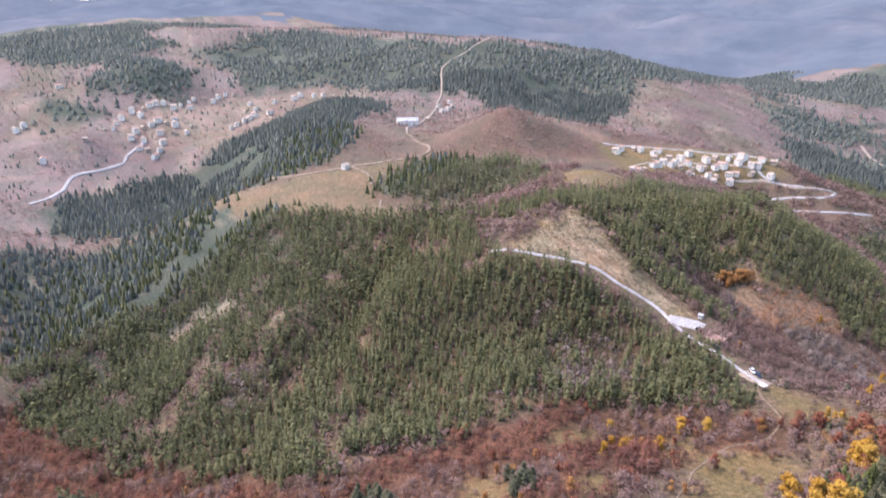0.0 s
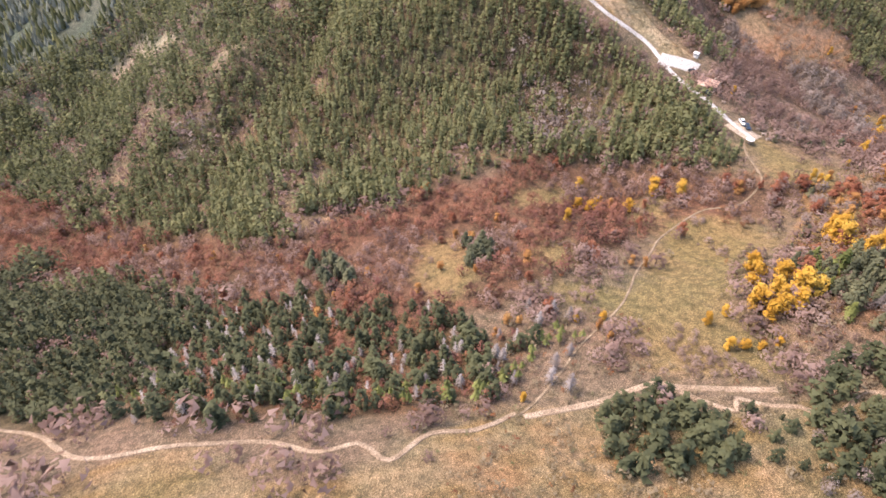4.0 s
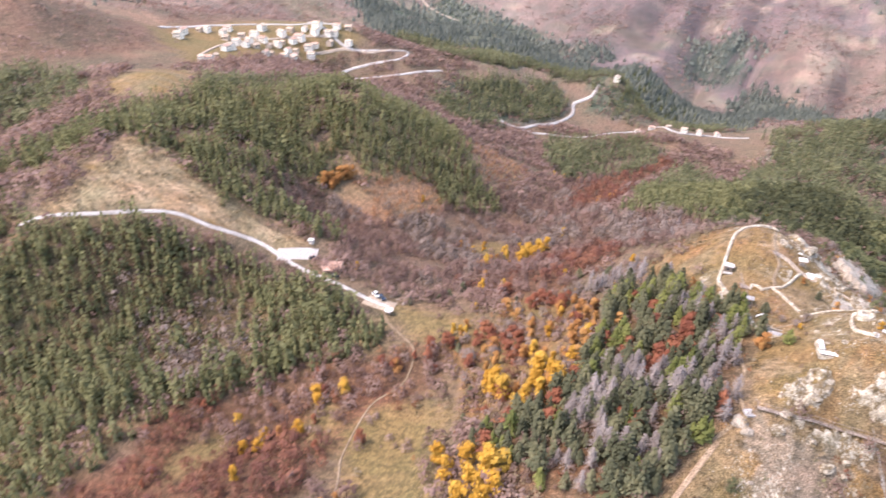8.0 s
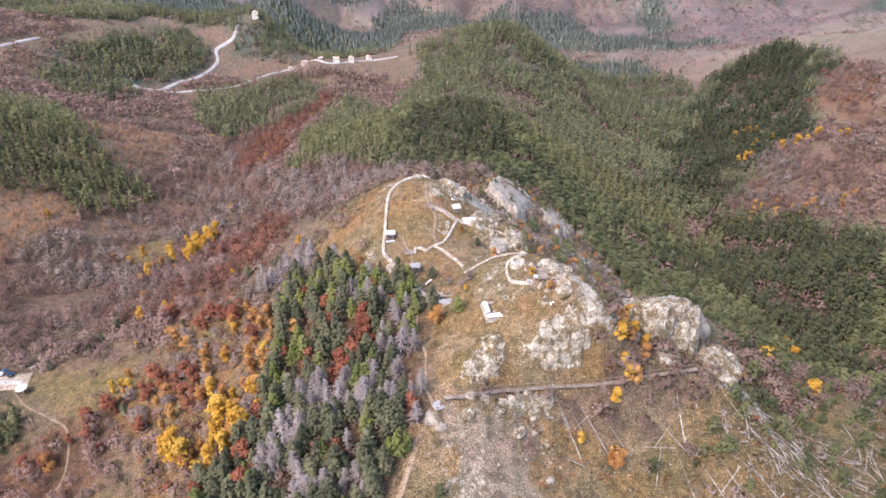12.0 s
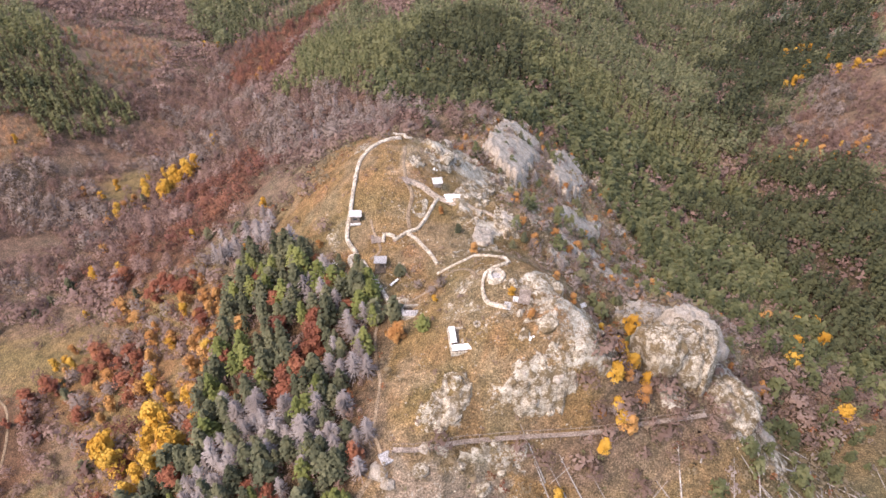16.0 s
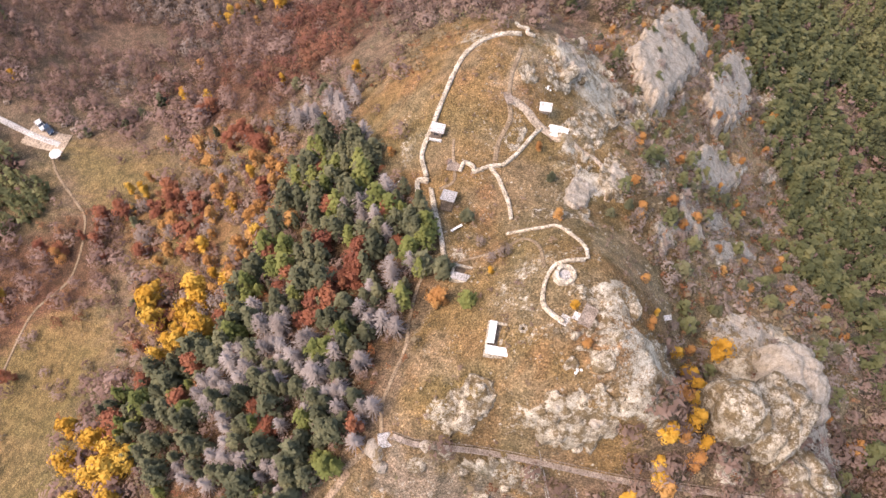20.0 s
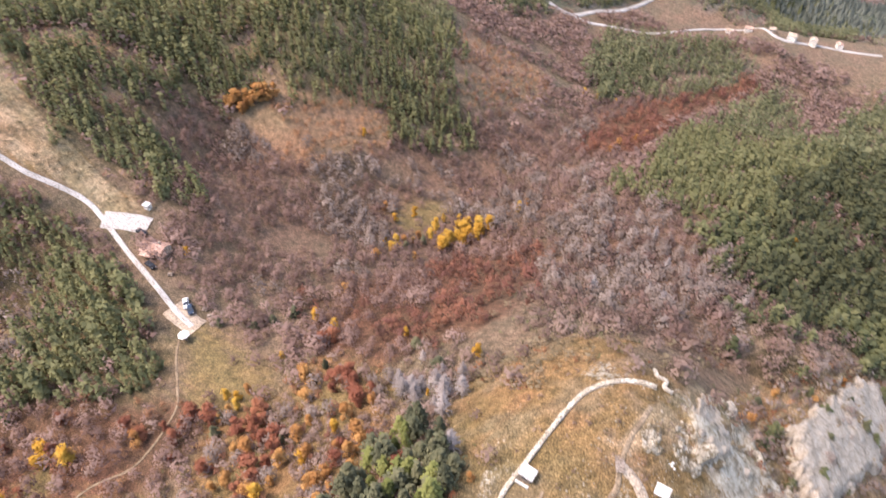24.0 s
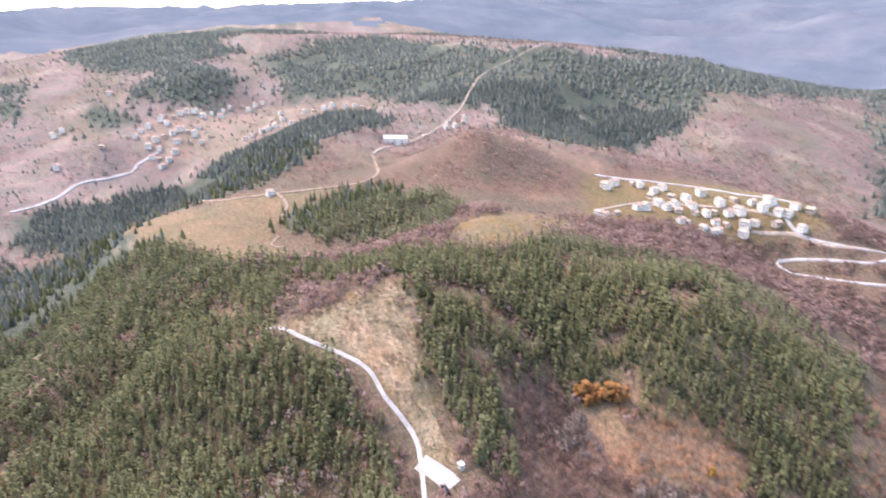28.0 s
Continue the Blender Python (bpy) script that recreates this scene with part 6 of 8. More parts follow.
slab(12, 34.2, 70, 5.6, 18, -29, 2.8, GREY_ROCK, "broken grey crag of the east cliff", 0.6, 60, 0.7, 0.7)
slab(13, 58.6, 141, 4, 19, -8, 2.4, ROCK, "narrow pale rib of rock among pines", 1.0, 54, 0.6, 0.7)
slab(14, 12.6, 66, 4.6, 9, -31, 2.2, ROCK, "rocky step of the east cliff", 1.2)
slab(15, 27, 42, 4.4, 8, 10, 2.2, GREY_ROCK, "grey bulge of the east cliff", 0.7, 54, 0.6, 0.7)
slab(16, 8.6, 34.4, 3.2, 6, 22, 1.9, ROCK, "pale rim of the castle plateau", 1.1)
slab(17, 3.4, 26.4, 3.2, 4.6, 0, 2.0, GREY_ROCK, "rounded grey knob below the plateau", 0.5)
slab(18, 0.6, 43, 4.8, 10, 0, 1.0, ROCK, "pale cliff edge of the plateau", 1.2)
slab(19, -7, 64, 4.6, 10, 5, 1.2, GREY_ROCK, "grey rock dome at the end of the plateau", 0.6)
slab(20, 36.2, 50, 2.6, 10.5, -36, 1.7, GREY_ROCK, "grey face on the east slope", 0.6, 54, 0.6, 0.7)
slab(21, 37.2, 40, 3, 8.2, -37, 1.7, GREY_ROCK, "weathered grey face on the east slope", 0.6, 54, 0.6, 0.7)
slab(22, 17, 44, 3.6, 10, -8, 2.0, ROCK, "pale stepped face above the east slope", 1.2)
slab(23, 56, 93.4, 2.4, 7, -34, 1.6, ROCK, "pale rib of rock above the gorge", 0.8, 54, 0.6, 0.7)
slab(24, 22, 30, 3.4, 6.5, -16, 1.9, GREY_ROCK, "smooth grey bulge beside the hollow", 0.6)
slab(33, 36, 48, 3.0, 5.5, -36, 1.6, GREY_ROCK, "grey slab among orange scrub", 0.5, 40, 0.6, 0.7)
slab(34, 46, 51, 3.0, 5.0, -40, 1.5, GREY_ROCK, "small grey face above the gorge", 0.5, 40, 0.6, 0.7)
slab(35, 67, 69, 3.0, 5.5, -40, 1.5, GREY_ROCK, "grey ledge at the edge of the gorge wood", 0.5, 40, 0.6, 0.7)
slab(36, 10.5, 56, 3.0, 6.0, -20, 1.8, GREY_ROCK, "smooth grey face below the plateau rim", 0.5, 40, 0.6, 0.7)
slab(37, 13, 70, 3.0, 5.0, -20, 1.6, GREY_ROCK, "grey step above the long slab", 0.5, 40, 0.6, 0.7)
slab(38, 10, 34, 2.6, 4.6, 10, 1.8, GREY_ROCK, "grey wall of rock under the platform", 0.5, 40, 0.6, 0.7)
slab(39, 65.5, 192, 3.6, 7, -10, 1.8, ROCK, "pale rock breaking out of the pine slope", 0.8, 40, 0.6, 0.7)
slab(40, 103, 220, 2.4, 7, -10, 1.8, ROCK, "narrow pale rock in the gorge wood", 0.8, 40, 0.6, 0.7)
slab(25, -8, 52, 4, 5, 0, 0.7, ROCK, "low pale rock breaking through the plateau grass", 0.9)
slab(26, -11, 33, 2.2, 3.4, 0, 0.5, ROCK, "low pale rock in the plateau grass", 0.8)
slab(28, 2.8, 20, 2.8, 6.6, -61, 1.1, ROCK, "rough rock step north of the tower", 0.9)
slab(29, -13, 47, 2.4, 3, 30, 0.4, ROCK, "pale patch of bedrock on the plateau", 0.8)

def strew_stones():
    """Loose pale stones, too many to count, over the dry castle slopes."""
    g = rng(91)
    x, y = g.uniform(-20, 40, 20000), g.uniform(-46, 74, 20000)
    lump = fbm(x / 5, y / 5, 3, 371)
    ok = (cover(x, y) == DRY) & (lump + 0.5 * rockiness(x, y) > g.uniform(-0.35, 0.5, len(x))) & clear_of_roads(x, y, 0.3)
    x, y = x[ok], y[ok]
    size = 0.07 + 0.26 * g.uniform(0, 1, len(x)) ** 4
    corner = np.array([(1, 0, 0), (0.1, 1, 0), (-1, 0.1, 0), (0, -1, 0), (0.1, 0.1, 0.8)])
    turn = g.uniform(0, 6.283, len(x))
    c, q = np.cos(turn)[:, None], np.sin(turn)[:, None]
    shape = corner[None] * g.uniform(0.6, 1.3, (len(x), 5, 1)) * size[:, None, None]
    v = np.stack([shape[..., 0] * c - shape[..., 1] * q + x[:, None], shape[..., 0] * q + shape[..., 1] * c + y[:, None], shape[..., 2] + ground_z(x, y)[:, None] - 0.02], -1)
    f = np.array([(0, 1, 4), (1, 2, 4), (2, 3, 4), (3, 0, 4)])[None] + (np.arange(len(x)) * 5)[:, None, None]
    me = sheet("loose_stones", v.reshape(-1, 3), f.reshape(-1, 3))
    me.materials.append(ROCK)
    tagged(new("loose_stones", me), "small loose pale stones strewn over dry grass", "stones", kind="stuff")


strew_stones()
boulder = random.Random(5)
SMALL = [crag_mesh(40 + s, (1, 1, 0.7), 0.35, 2) for s in range(6)]
for k, me in enumerate(SMALL):
    me.materials.append(ROCK if k % 3 else GREY_ROCK)
count = 0
while count < 150:
    x, y = boulder.uniform(-20, 62), boulder.uniform(-42, 135)
    if rockiness(np.array([x]), np.array([y]))[0] < 0.2 or not clear_of_roads(np.array([x]), np.array([y]), 0.8)[0] or (10 < y < 30 and x < -2):
        continue
    r = boulder.choice((0.4, 0.5, 0.6, 0.8, 1.1, 1.5)) * (1.3 if y > 45 else 1)
    ob = new("boulder", SMALL[count % 6])
    ob.matrix_basis = Matrix.LocRotScale((x, y, float(ground_z(x, y)) - 0.25 * r), Euler((boulder.gauss(0, 0.3), boulder.gauss(0, 0.3), boulder.uniform(0, 6.28))), (r, r * boulder.uniform(0.7, 1.3), r))
    tagged(ob, "weathered pale boulder bedded in the rocky slope", "rock", "boulders of the castle hill")
    count += 1


def block(w, d, h, bevel=0.03, z=0.0):
    """A bevelled block on z, centred in plan."""
    bm = bmesh.new()
    bmesh.ops.create_cube(bm, size=1)
    for v in bm.verts:
        v.co = Vector((v.co.x * w, v.co.y * d, (v.co.z + 0.5) * h + z))
    if bevel:
        bmesh.ops.bevel(bm, geom=bm.edges[:], offset=bevel, segments=1, affect="EDGES")
    return bm


def moved(bm, x=0, y=0, z=0, rx=0, ry=0, rz=0):
    bm.transform(pose(x, y, z, rx, ry, rz))
    return bm


def thing(name, x, y, yaw, label, category, group="", lift=0.0):
    ob = new(name)
    ob.empty_display_size = 0.5
    ob.matrix_basis = pose(x, y, float(ground_z(x, y)) + lift, 0, 0, yaw)
    return tagged(ob, label, category, group)


WALL_STONES = [crag_mesh(80 + k, (0.5, 0.5, 0.5), 0.3, 1) for k in range(4)]
for me in WALL_STONES:
    me.materials.append(MASONRY)


def ruin_wall(points, thick, tall, label, seed=0, step=0.5):
    """A low ruined wall of uneven masonry that follows the ground."""
    c = smooth_line(points, step)
    d = np.gradient(c, axis=0)
    d /= np.linalg.norm(d, axis=1)[:, None] + 1e-9
    n = np.c_[-d[:, 1], d[:, 0]]
    i = np.arange(len(c))
    top = tall * (1 + 0.45 * fbm(i / 5 + seed * 9, i * 0 + seed, 3, seed))
    cols = []
    for s, up in ((-1.12, -0.5), (-1, 0.85), (-0.8, 1), (0, 1.03), (0.8, 1), (1, 0.85), (1.12, -0.5)):
        w = thick / 2 * s * (1 + 0.18 * fbm(i / 3, i * 0 + s * 5 + seed, 2, 4))
        q = c + n * w[:, None]
        cols.append(np.c_[q, ground_z(c[:, 0], c[:, 1]) + np.where(up < 0, up, top * up + 0.05 * fbm(i / 1.5, i * 0 + s * 3, 2, 6))])
    v = np.stack(cols, 1).reshape(-1, 3)
    k = np.arange(len(c) - 1)[:, None] * 7 + np.arange(6)[None]
    f = np.stack([k, k + 7, k + 8, k + 1], -1).reshape(-1, 4)
    last = (len(c) - 1) * 7
    me = sheet("ruined_wall", v, np.vstack([f, [(0, 1, 5, 6), (1, 2, 4, 5), (last, last + 6, last + 5, last + 1), (last + 1, last + 5, last + 4, last + 2)]]))
    me.materials.append(MASONRY)
    CLEARED.append((c[::3], thick / 2))
    wall = tagged(new("ruined_wall", me), label, "wall", "ruined castle walls")
    r = random.Random(seed)
    for q in range(0, len(c), 2):
        side = r.uniform(-0.42, 0.42) * thick
        stone = part("stone", WALL_STONES[r.randrange(4)], MASONRY, wall)
        size = r.uniform(0.22, 0.42)
        stone.matrix_basis = Matrix.LocRotScale((c[q, 0] + n[q, 0] * side, c[q, 1] + n[q, 1] * side, float(ground_z(c[q, 0], c[q, 1])) + top[q]), Euler((r.gauss(0, 0.2), r.gauss(0, 0.2), r.uniform(0, 6.28))), (size * 1.4, size, size * 0.8))
    return wall


def build_ruins():
    ruin_wall([(-17.5, 57), (-21, 55), (-24, 52), (-26.5, 47), (-27, 39), (-27, 31), (-27, 25), (-24.3, 20.3)], 0.85, 0.7, "long pale ruined curtain wall along the plateau's edge", 1)
    ruin_wall([(-23.6, 19.6), (-25.6, 19.2), (-24.6, 16.6)], 0.85, 0.7, "corner of a ruined gate tower of pale stone", 2)
    ruin_wall([(-22.6, 18.2), (-20.5, 14.5), (-18.6, 11.5), (-16.6, 8), (-14.8, 4.6)], 0.85, 0.55, "ruined curtain wall running down to the wood", 3)
    ruin_wall([(-18.6, 23), (-18.4, 25), (-16.4, 24.6), (-16, 23.6), (-13.6, 25.6), (-11.6, 26.4)], 0.7, 0.5, "low ruined inner wall of pale stone", 4)
    ruin_wall([(-11.4, 26.4), (-9.6, 30), (-8, 35), (-7.2, 37)], 0.65, 0.45, "low pale wall leading up to the white platform", 5)
    ruin_wall([(-13.4, 25.4), (-11.5, 24), (-9.6, 21.6), (-7.6, 18.8), (-6.2, 15.6)], 0.65, 0.5, "crumbling pale inner wall", 6)
    ruin_wall([(-6, 12), (-3.4, 13), (-0.6, 14), (2, 15), (5, 12.4), (7, 10), (8, 7)], 0.5, 0.45, "curved ruined wall round the knoll", 7)
    ruin_wall([(7.6, 6.4), (5.2, 5.4), (3.4, 4), (2.9, 1), (3.6, -2.4), (5.4, -4), (7.2, -4.8)], 0.6, 0.55, "low pale wall round the tower's foot", 8)
    ruin_wall([(-20, 62), (-18.6, 60.4), (-17, 60.8), (-16.6, 58.6), (-15, 59)], 0.7, 0.6, "remains of a ruined watch post at the summit", 9)


def build_tower():
    t = thing("round_tower", 5.4, 2.6, 0, "stump of a round tower with a pale masonry ring", "ruin")
    bm = bmesh.new()
    n, rings = 28, ((1.75, -0.6), (1.65, 0.9), (1.5, 1.05), (1.05, 1.02), (0.95, 0.3))
    rows = []
    for r, z in rings:
        rows.append([bm.verts.new(((r + 0.07 * math.sin(i * 2.7 + z)) * math.cos(6.283 * i / n), (r + 0.06 * math.cos(i * 1.9)) * math.sin(6.283 * i / n), z + 0.12 * math.sin(i * 1.3))) for i in range(n)])
    for a, b in zip(rows[:-1], rows[1:]):
        for i in range(n):
            bm.faces.new((a[i], a[(i + 1) % n], b[(i + 1) % n], b[i]))
    part("ring_wall", bm, MASONRY, t)
    bm = bmesh.new()
    bmesh.ops.create_circle(bm, cap_ends=True, segments=8, radius=1.0)
    part("floor_cover", moved(bm, z=0.4), GREY_ROOF, t, "grey eight-sided cover inside the ring")


def build_huts():
    t = thing("hut", -25.6, 29.4, 8, "small timber watch hut with a pale flat roof on the wall", "hut")
    part("cabin", block(2.1, 1.6, 2.3, 0.04, -0.4), PLANK, t)
    part("roof", moved(block(2.7, 2.3, 0.14, 0.03, 1.95), ry=6), PALE_ROOF, t, "pale overhanging roof")
    part("door", moved(block(0.06, 0.8, 1.6, 0.02, -0.3), x=1.07), BARK, t, "dark plank door")
    part("window", moved(block(0.9, 0.06, 0.6, 0.02, 0.7), y=-0.81), GLASS_DARK, t, "dark window")
    part("bench", moved(block(2.4, 0.45, 0.45, 0.03, -0.1), y=-1.5), PALE_ROOF, t)
    t = thing("shelter", -7.4, 40.6, 10, "small open shelter with a pale sheet roof on posts", "shelter")
    for sx in (-0.9, 0.9):
        for sy in (-0.7, 0.7):
            part("post", moved(block(0.12, 0.12, 2.4, 0.01, -0.4), sx, sy), PLANK, t)
    part("roof", moved(block(2.4, 2.0, 0.12, 0.02, 2.0), rx=8), PALE_ROOF, t)
    part("table", block(1.4, 0.7, 0.75, 0.03, -0.1), PLANK, t)
    t = thing("shelter", -18.4, 16.2, 4, "grey-roofed shelter on timber posts below the wall", "shelter")
    for sx in (-1.0, 1.0):
        for sy in (-0.9, 0.9):
            part("post", moved(block(0.14, 0.14, 2.4, 0.01, -0.4), sx, sy), PLANK, t)
    part("roof", moved(block(2.7, 2.6, 0.12, 0.02, 2.0), rx=-9), GREY_ROOF, t)
    part("floor", block(2.3, 3.6, 0.14, 0.02, 0.02), EARTH, t, "dark earth floor")
    t = thing("bench", -15, 11.4, 52, "long white bench on the grass", "bench")
    part("seat", block(2.4, 0.45, 0.08, 0.02, 0.42), WHITE, t)
    for sx in (-0.9, 0.9):
        part("leg", moved(block(0.12, 0.4, 0.6, 0.02, -0.18), sx), WHITE, t)
    t = thing("ruined_chamber", -10.6, 2.3, 5, "sunken ruined chamber with a grey cover over one end", "ruin")
    for sx, sy, w, d in ((0, 1.4, 4.0, 0.5), (0, -1.4, 4.0, 0.5), (-1.8, 0, 0.5, 2.3), (1.8, 0, 0.5, 2.3)):
        part("wall", moved(block(w, d, 1.0, 0.06, -0.5), sx, sy), MASONRY, t)
    part("floor", block(3.1, 2.2, 0.2, 0.02, -0.15), EARTH, t, "dark earth floor")
    part("cover", moved(block(3.6, 1.3, 0.1, 0.02, 0.62), y=-0.7, rx=6), GREY_ROOF, t, "grey sheet cover")
    t = thing("ruined_chamber", -1.0, -9.2, 10, "rectangular excavated ruin partly roofed with white sheets", "ruin")
    for sx, sy, w, d in ((0, 2.6, 3.8, 0.4), (0, -2.6, 3.8, 0.4), (-1.7, 0, 0.4, 4.8), (1.7, 0, 0.4, 4.8)):
        part("wall", moved(block(w, d, 1.0, 0.06, -0.6), sx, sy), MASONRY, t)
    part("floor", block(3.0, 4.8, 0.2, 0.02, -0.2), EARTH, t, "dark earth floor")
    part("roof_sheet", moved(block(1.1, 3.6, 0.1, 0.03, 0.75), -1.2, 0.9, ry=7), WHITE, t, "white roof sheet")
    part("roof_sheet", moved(block(3.3, 1.4, 0.1, 0.03, 0.7), 0, -2.0, rx=-5), WHITE, t, "white roof sheet")
    part("rubble", moved(block(1.4, 1.2, 0.5, 0.2, -0.1), 0.9, -0.3), MASONRY, t)
    t = thing("viewing_deck", 10.2, -3.2, -8, "wooden viewing deck with steps on the castle knoll", "deck", lift=0.5)
    t.scale = (0.74, 0.74, 0.9)
    for i in range(10):
        part("board", moved(block(2.6, 0.42, 0.08, 0.01, 0.3), y=-2.05 + i * 0.455), PLANK, t)
    for sx in (-1.3, 1.3):
        for sy in (-2.1, 0, 2.1):
            part("post", moved(block(0.1, 0.1, 1.9, 0.01, -0.6), sx, sy), PLANK, t)
        part("rail", moved(block(0.08, 4.4, 0.08, 0.01, 1.2), sx), PLANK, t)
    for i in range(5):
        part("step", moved(block(1.3, 0.26, 0.08, 0.01, 0.1), -2.0, -1.6 + 0.34 * i, rz=4), PALE_ROOF, t, "pale wooden step")
    t = thing("steps", 7.2, -4.4, -12, "short flight of pale wooden steps on the knoll", "steps")
    for i in range(5):
        part("step", moved(block(1.3, 0.24, 0.1, 0.01, 0.05 + 0.05 * i), y=0.33 * i - 0.7), PALE_ROOF, t)
    t = thing("white_platform", -4.4, 38.2, 6, "white terraced platform of pale stone on the plateau", "platform")
    for i in range(3):
        for j in range(5):
            part("terrace", moved(block(1.05, 0.75, 0.5 + 0.2 * i, 0.06, -0.2), -2.1 + 1.03 * j, -0.8 + 0.78 * i + 0.12 * (j - 2) ** 2 * -0.4, rz=-4 * (j - 2)), WHITE, t)
    t = thing("wooden_deck", -20.2, 24, 12, "square deck of weathered planks beside the inner wall", "deck")
    for i in range(8):
        part("board", moved(block(2.4, 0.3, 0.12, 0.01, 0.06), y=-1.2 + 0.34 * i), PLANK, t)
    t = thing("steps", -14.8, 39.6, 35, "wide plank steps on the plateau path", "steps")
    for i in range(7):
        part("step", moved(block(1.5, 0.4, 0.14, 0.02, 0.06 + 0.03 * i), y=0.5 * i - 1.5), PLANK, t)
    t = thing("stone_heap", 2.0, -6.9, 0, "pale heap of stones on the grass", "stone")
    for i in range(7):
        part("stone", moved(block(0.5, 0.45, 0.5, 0.14, -0.1), 0.5 * math.cos(i * 0.9), 0.5 * math.sin(i * 0.9), rz=i * 33), MASONRY, t)
    for sx, sy in ((-29, 18.6), (11, -11), (-8.5, 46)):
        t = thing("stone_heap", sx, sy, sx * 7, "small heap of white stones in the grass", "stone")
        for i in range(5):
            part("stone", moved(block(0.42, 0.36, 0.36, 0.1, -0.08), 0.22 * i * math.cos(i * 2.3 + sx), 0.16 * i * math.sin(i * 2.3 + sx), rz=i * 41), WHITE, t)
    t = thing("information_board", 24, 8.6, 30, "small pale board on two posts at the cliff edge", "sign")
    part("board", moved(block(1.3, 0.9, 0.06, 0.01, 0.85), rx=25), PALE_ROOF, t)
    for sx in (-0.5, 0.5):
        part("post", moved(block(0.1, 0.1, 1.2, 0.01, -0.3), sx), PLANK, t)
    t = thing("paved_landing", -12.4, -27.2, 30, "dark grey landing at the head of the stairway", "paving")
    part("paving", block(2.6, 2.2, 0.5, 0.08, -0.3), GREY_ROOF, t)
    for sx in (-1.1, 1.1):
        part("post", moved(block(0.12, 0.12, 1.2, 0.01, -0.1), sx, 0.9), PLANK, t)


STAIR = [(-11.5, -26.6), (-8, -26.6), (-2, -25), (3, -23.6), (10, -22.2), (17, -21), (24, -19.8), (31, -18), (38, -16.4), (44, -15)]


def build_stairway():
    c = smooth_line(STAIR, 2.4)
    t = thing("stairway", *STAIR[0], 0, "long weathered timber stairway with handrails across the rock face", "stairway")
    t.matrix_basis = Matrix.Identity(4)
    z = ground_z(c[:, 0], c[:, 1])
    z = np.convolve(np.pad(z, 2, mode="edge"), np.ones(5) / 5, "valid") + 0.5
    post = None
    for i, (a, b) in enumerate(zip(np.c_[c, z][:-1], np.c_[c, z][1:])):
        d = Vector(b - a)
        yaw, rise, long = math.degrees(math.atan2(d.y, d.x)), -math.degrees(math.atan2(d.z, math.hypot(d.x, d.y))), d.length
        mid = (Vector(a) + Vector(b)) / 2
        at = pose(*mid, 0, rise, yaw)
        for name, bm in (("flight", block(long, 0.9, 0.14, 0.02)), ("handrail", moved(block(long, 0.08, 0.08, 0.01), y=-0.55, z=1.0)), ("handrail", moved(block(long, 0.08, 0.08, 0.01), y=0.55, z=1.0))):
            bm.transform(at)
            part(name, bm, PLANK, t)
        for s in (-0.55, 0.55):
            bm = block(0.1, 0.1, 2.4, 0.01, -1.3)
            bm.transform(pose(*a, 0, 0, yaw) @ pose(0, s, 0))
            part("post", bm, PLANK, t)


def build_walkway():
    t = thing("walkway", 35.6, 9.0, 12, "short timber walkway with handrails behind the great crag", "walkway", lift=0.5)
    for i in range(12):
        part("board", moved(block(0.8, 1.1, 0.08, 0.01, 0.3), x=-4.6 + i * 0.84), PLANK, t)
    for sy in (-0.55, 0.55):
        part("handrail", moved(block(10, 0.08, 0.08, 0.01, 1.25), y=sy), PLANK, t)
        for i in range(6):
            part("post", moved(block(0.1, 0.1, 3.6, 0.01, -2.3), -4.8 + 1.92 * i, sy), PLANK, t)


build_ruins()
build_walkway()
build_tower()
build_huts()
build_stairway()
ribbon("path", [(-13, -27.6), (-15, -23), (-15.2, -18), (-15.4, -12), (-16.8, -7), (-17.6, -1), (-16.6, 4)], 0.6, FOOTPATH, "worn footpath beside the wood", rise=0.08, ragged=0.3, step=1)
ribbon("path", [(-18, -33), (-15.5, -30), (-13, -28)], 1.0, FOOTPATH, "worn footpath below the landing", rise=0.08, ragged=0.3, step=1)
ribbon("path", [(-13, 27), (-13.6, 31), (-13, 36), (-14.4, 39), (-15.6, 44), (-16, 52)], 0.9, FOOTPATH, "worn footpath over the plateau", rise=0.08, ragged=0.35, step=1)
ribbon("path", [(-14.6, 39.5), (-11, 39), (-8, 37.6), (-3, 37)], 1.6, PALE_DIRT, "pale trodden path to the platform", rise=0.08, ragged=0.3, step=1)
ribbon("path", [(-22, 29), (-21, 26), (-19, 21), (-21, 18.6)], 0.6, FOOTPATH, "faint footpath by the hut", rise=0.07, ragged=0.35, step=1)
ribbon("path", [(0, 37), (5, 36), (8, 33), (9, 28)], 1.0, PALE_DIRT, "pale ledge path along the cliff", rise=0.1, ragged=0.4, step=1)
ribbon("path", [(-12, 5), (-6, 8), (-3, 11), (0, 9), (2, 4)], 0.6, FOOTPATH, "faint footpath to the tower", rise=0.07, ragged=0.4, step=1)


plant_forests()

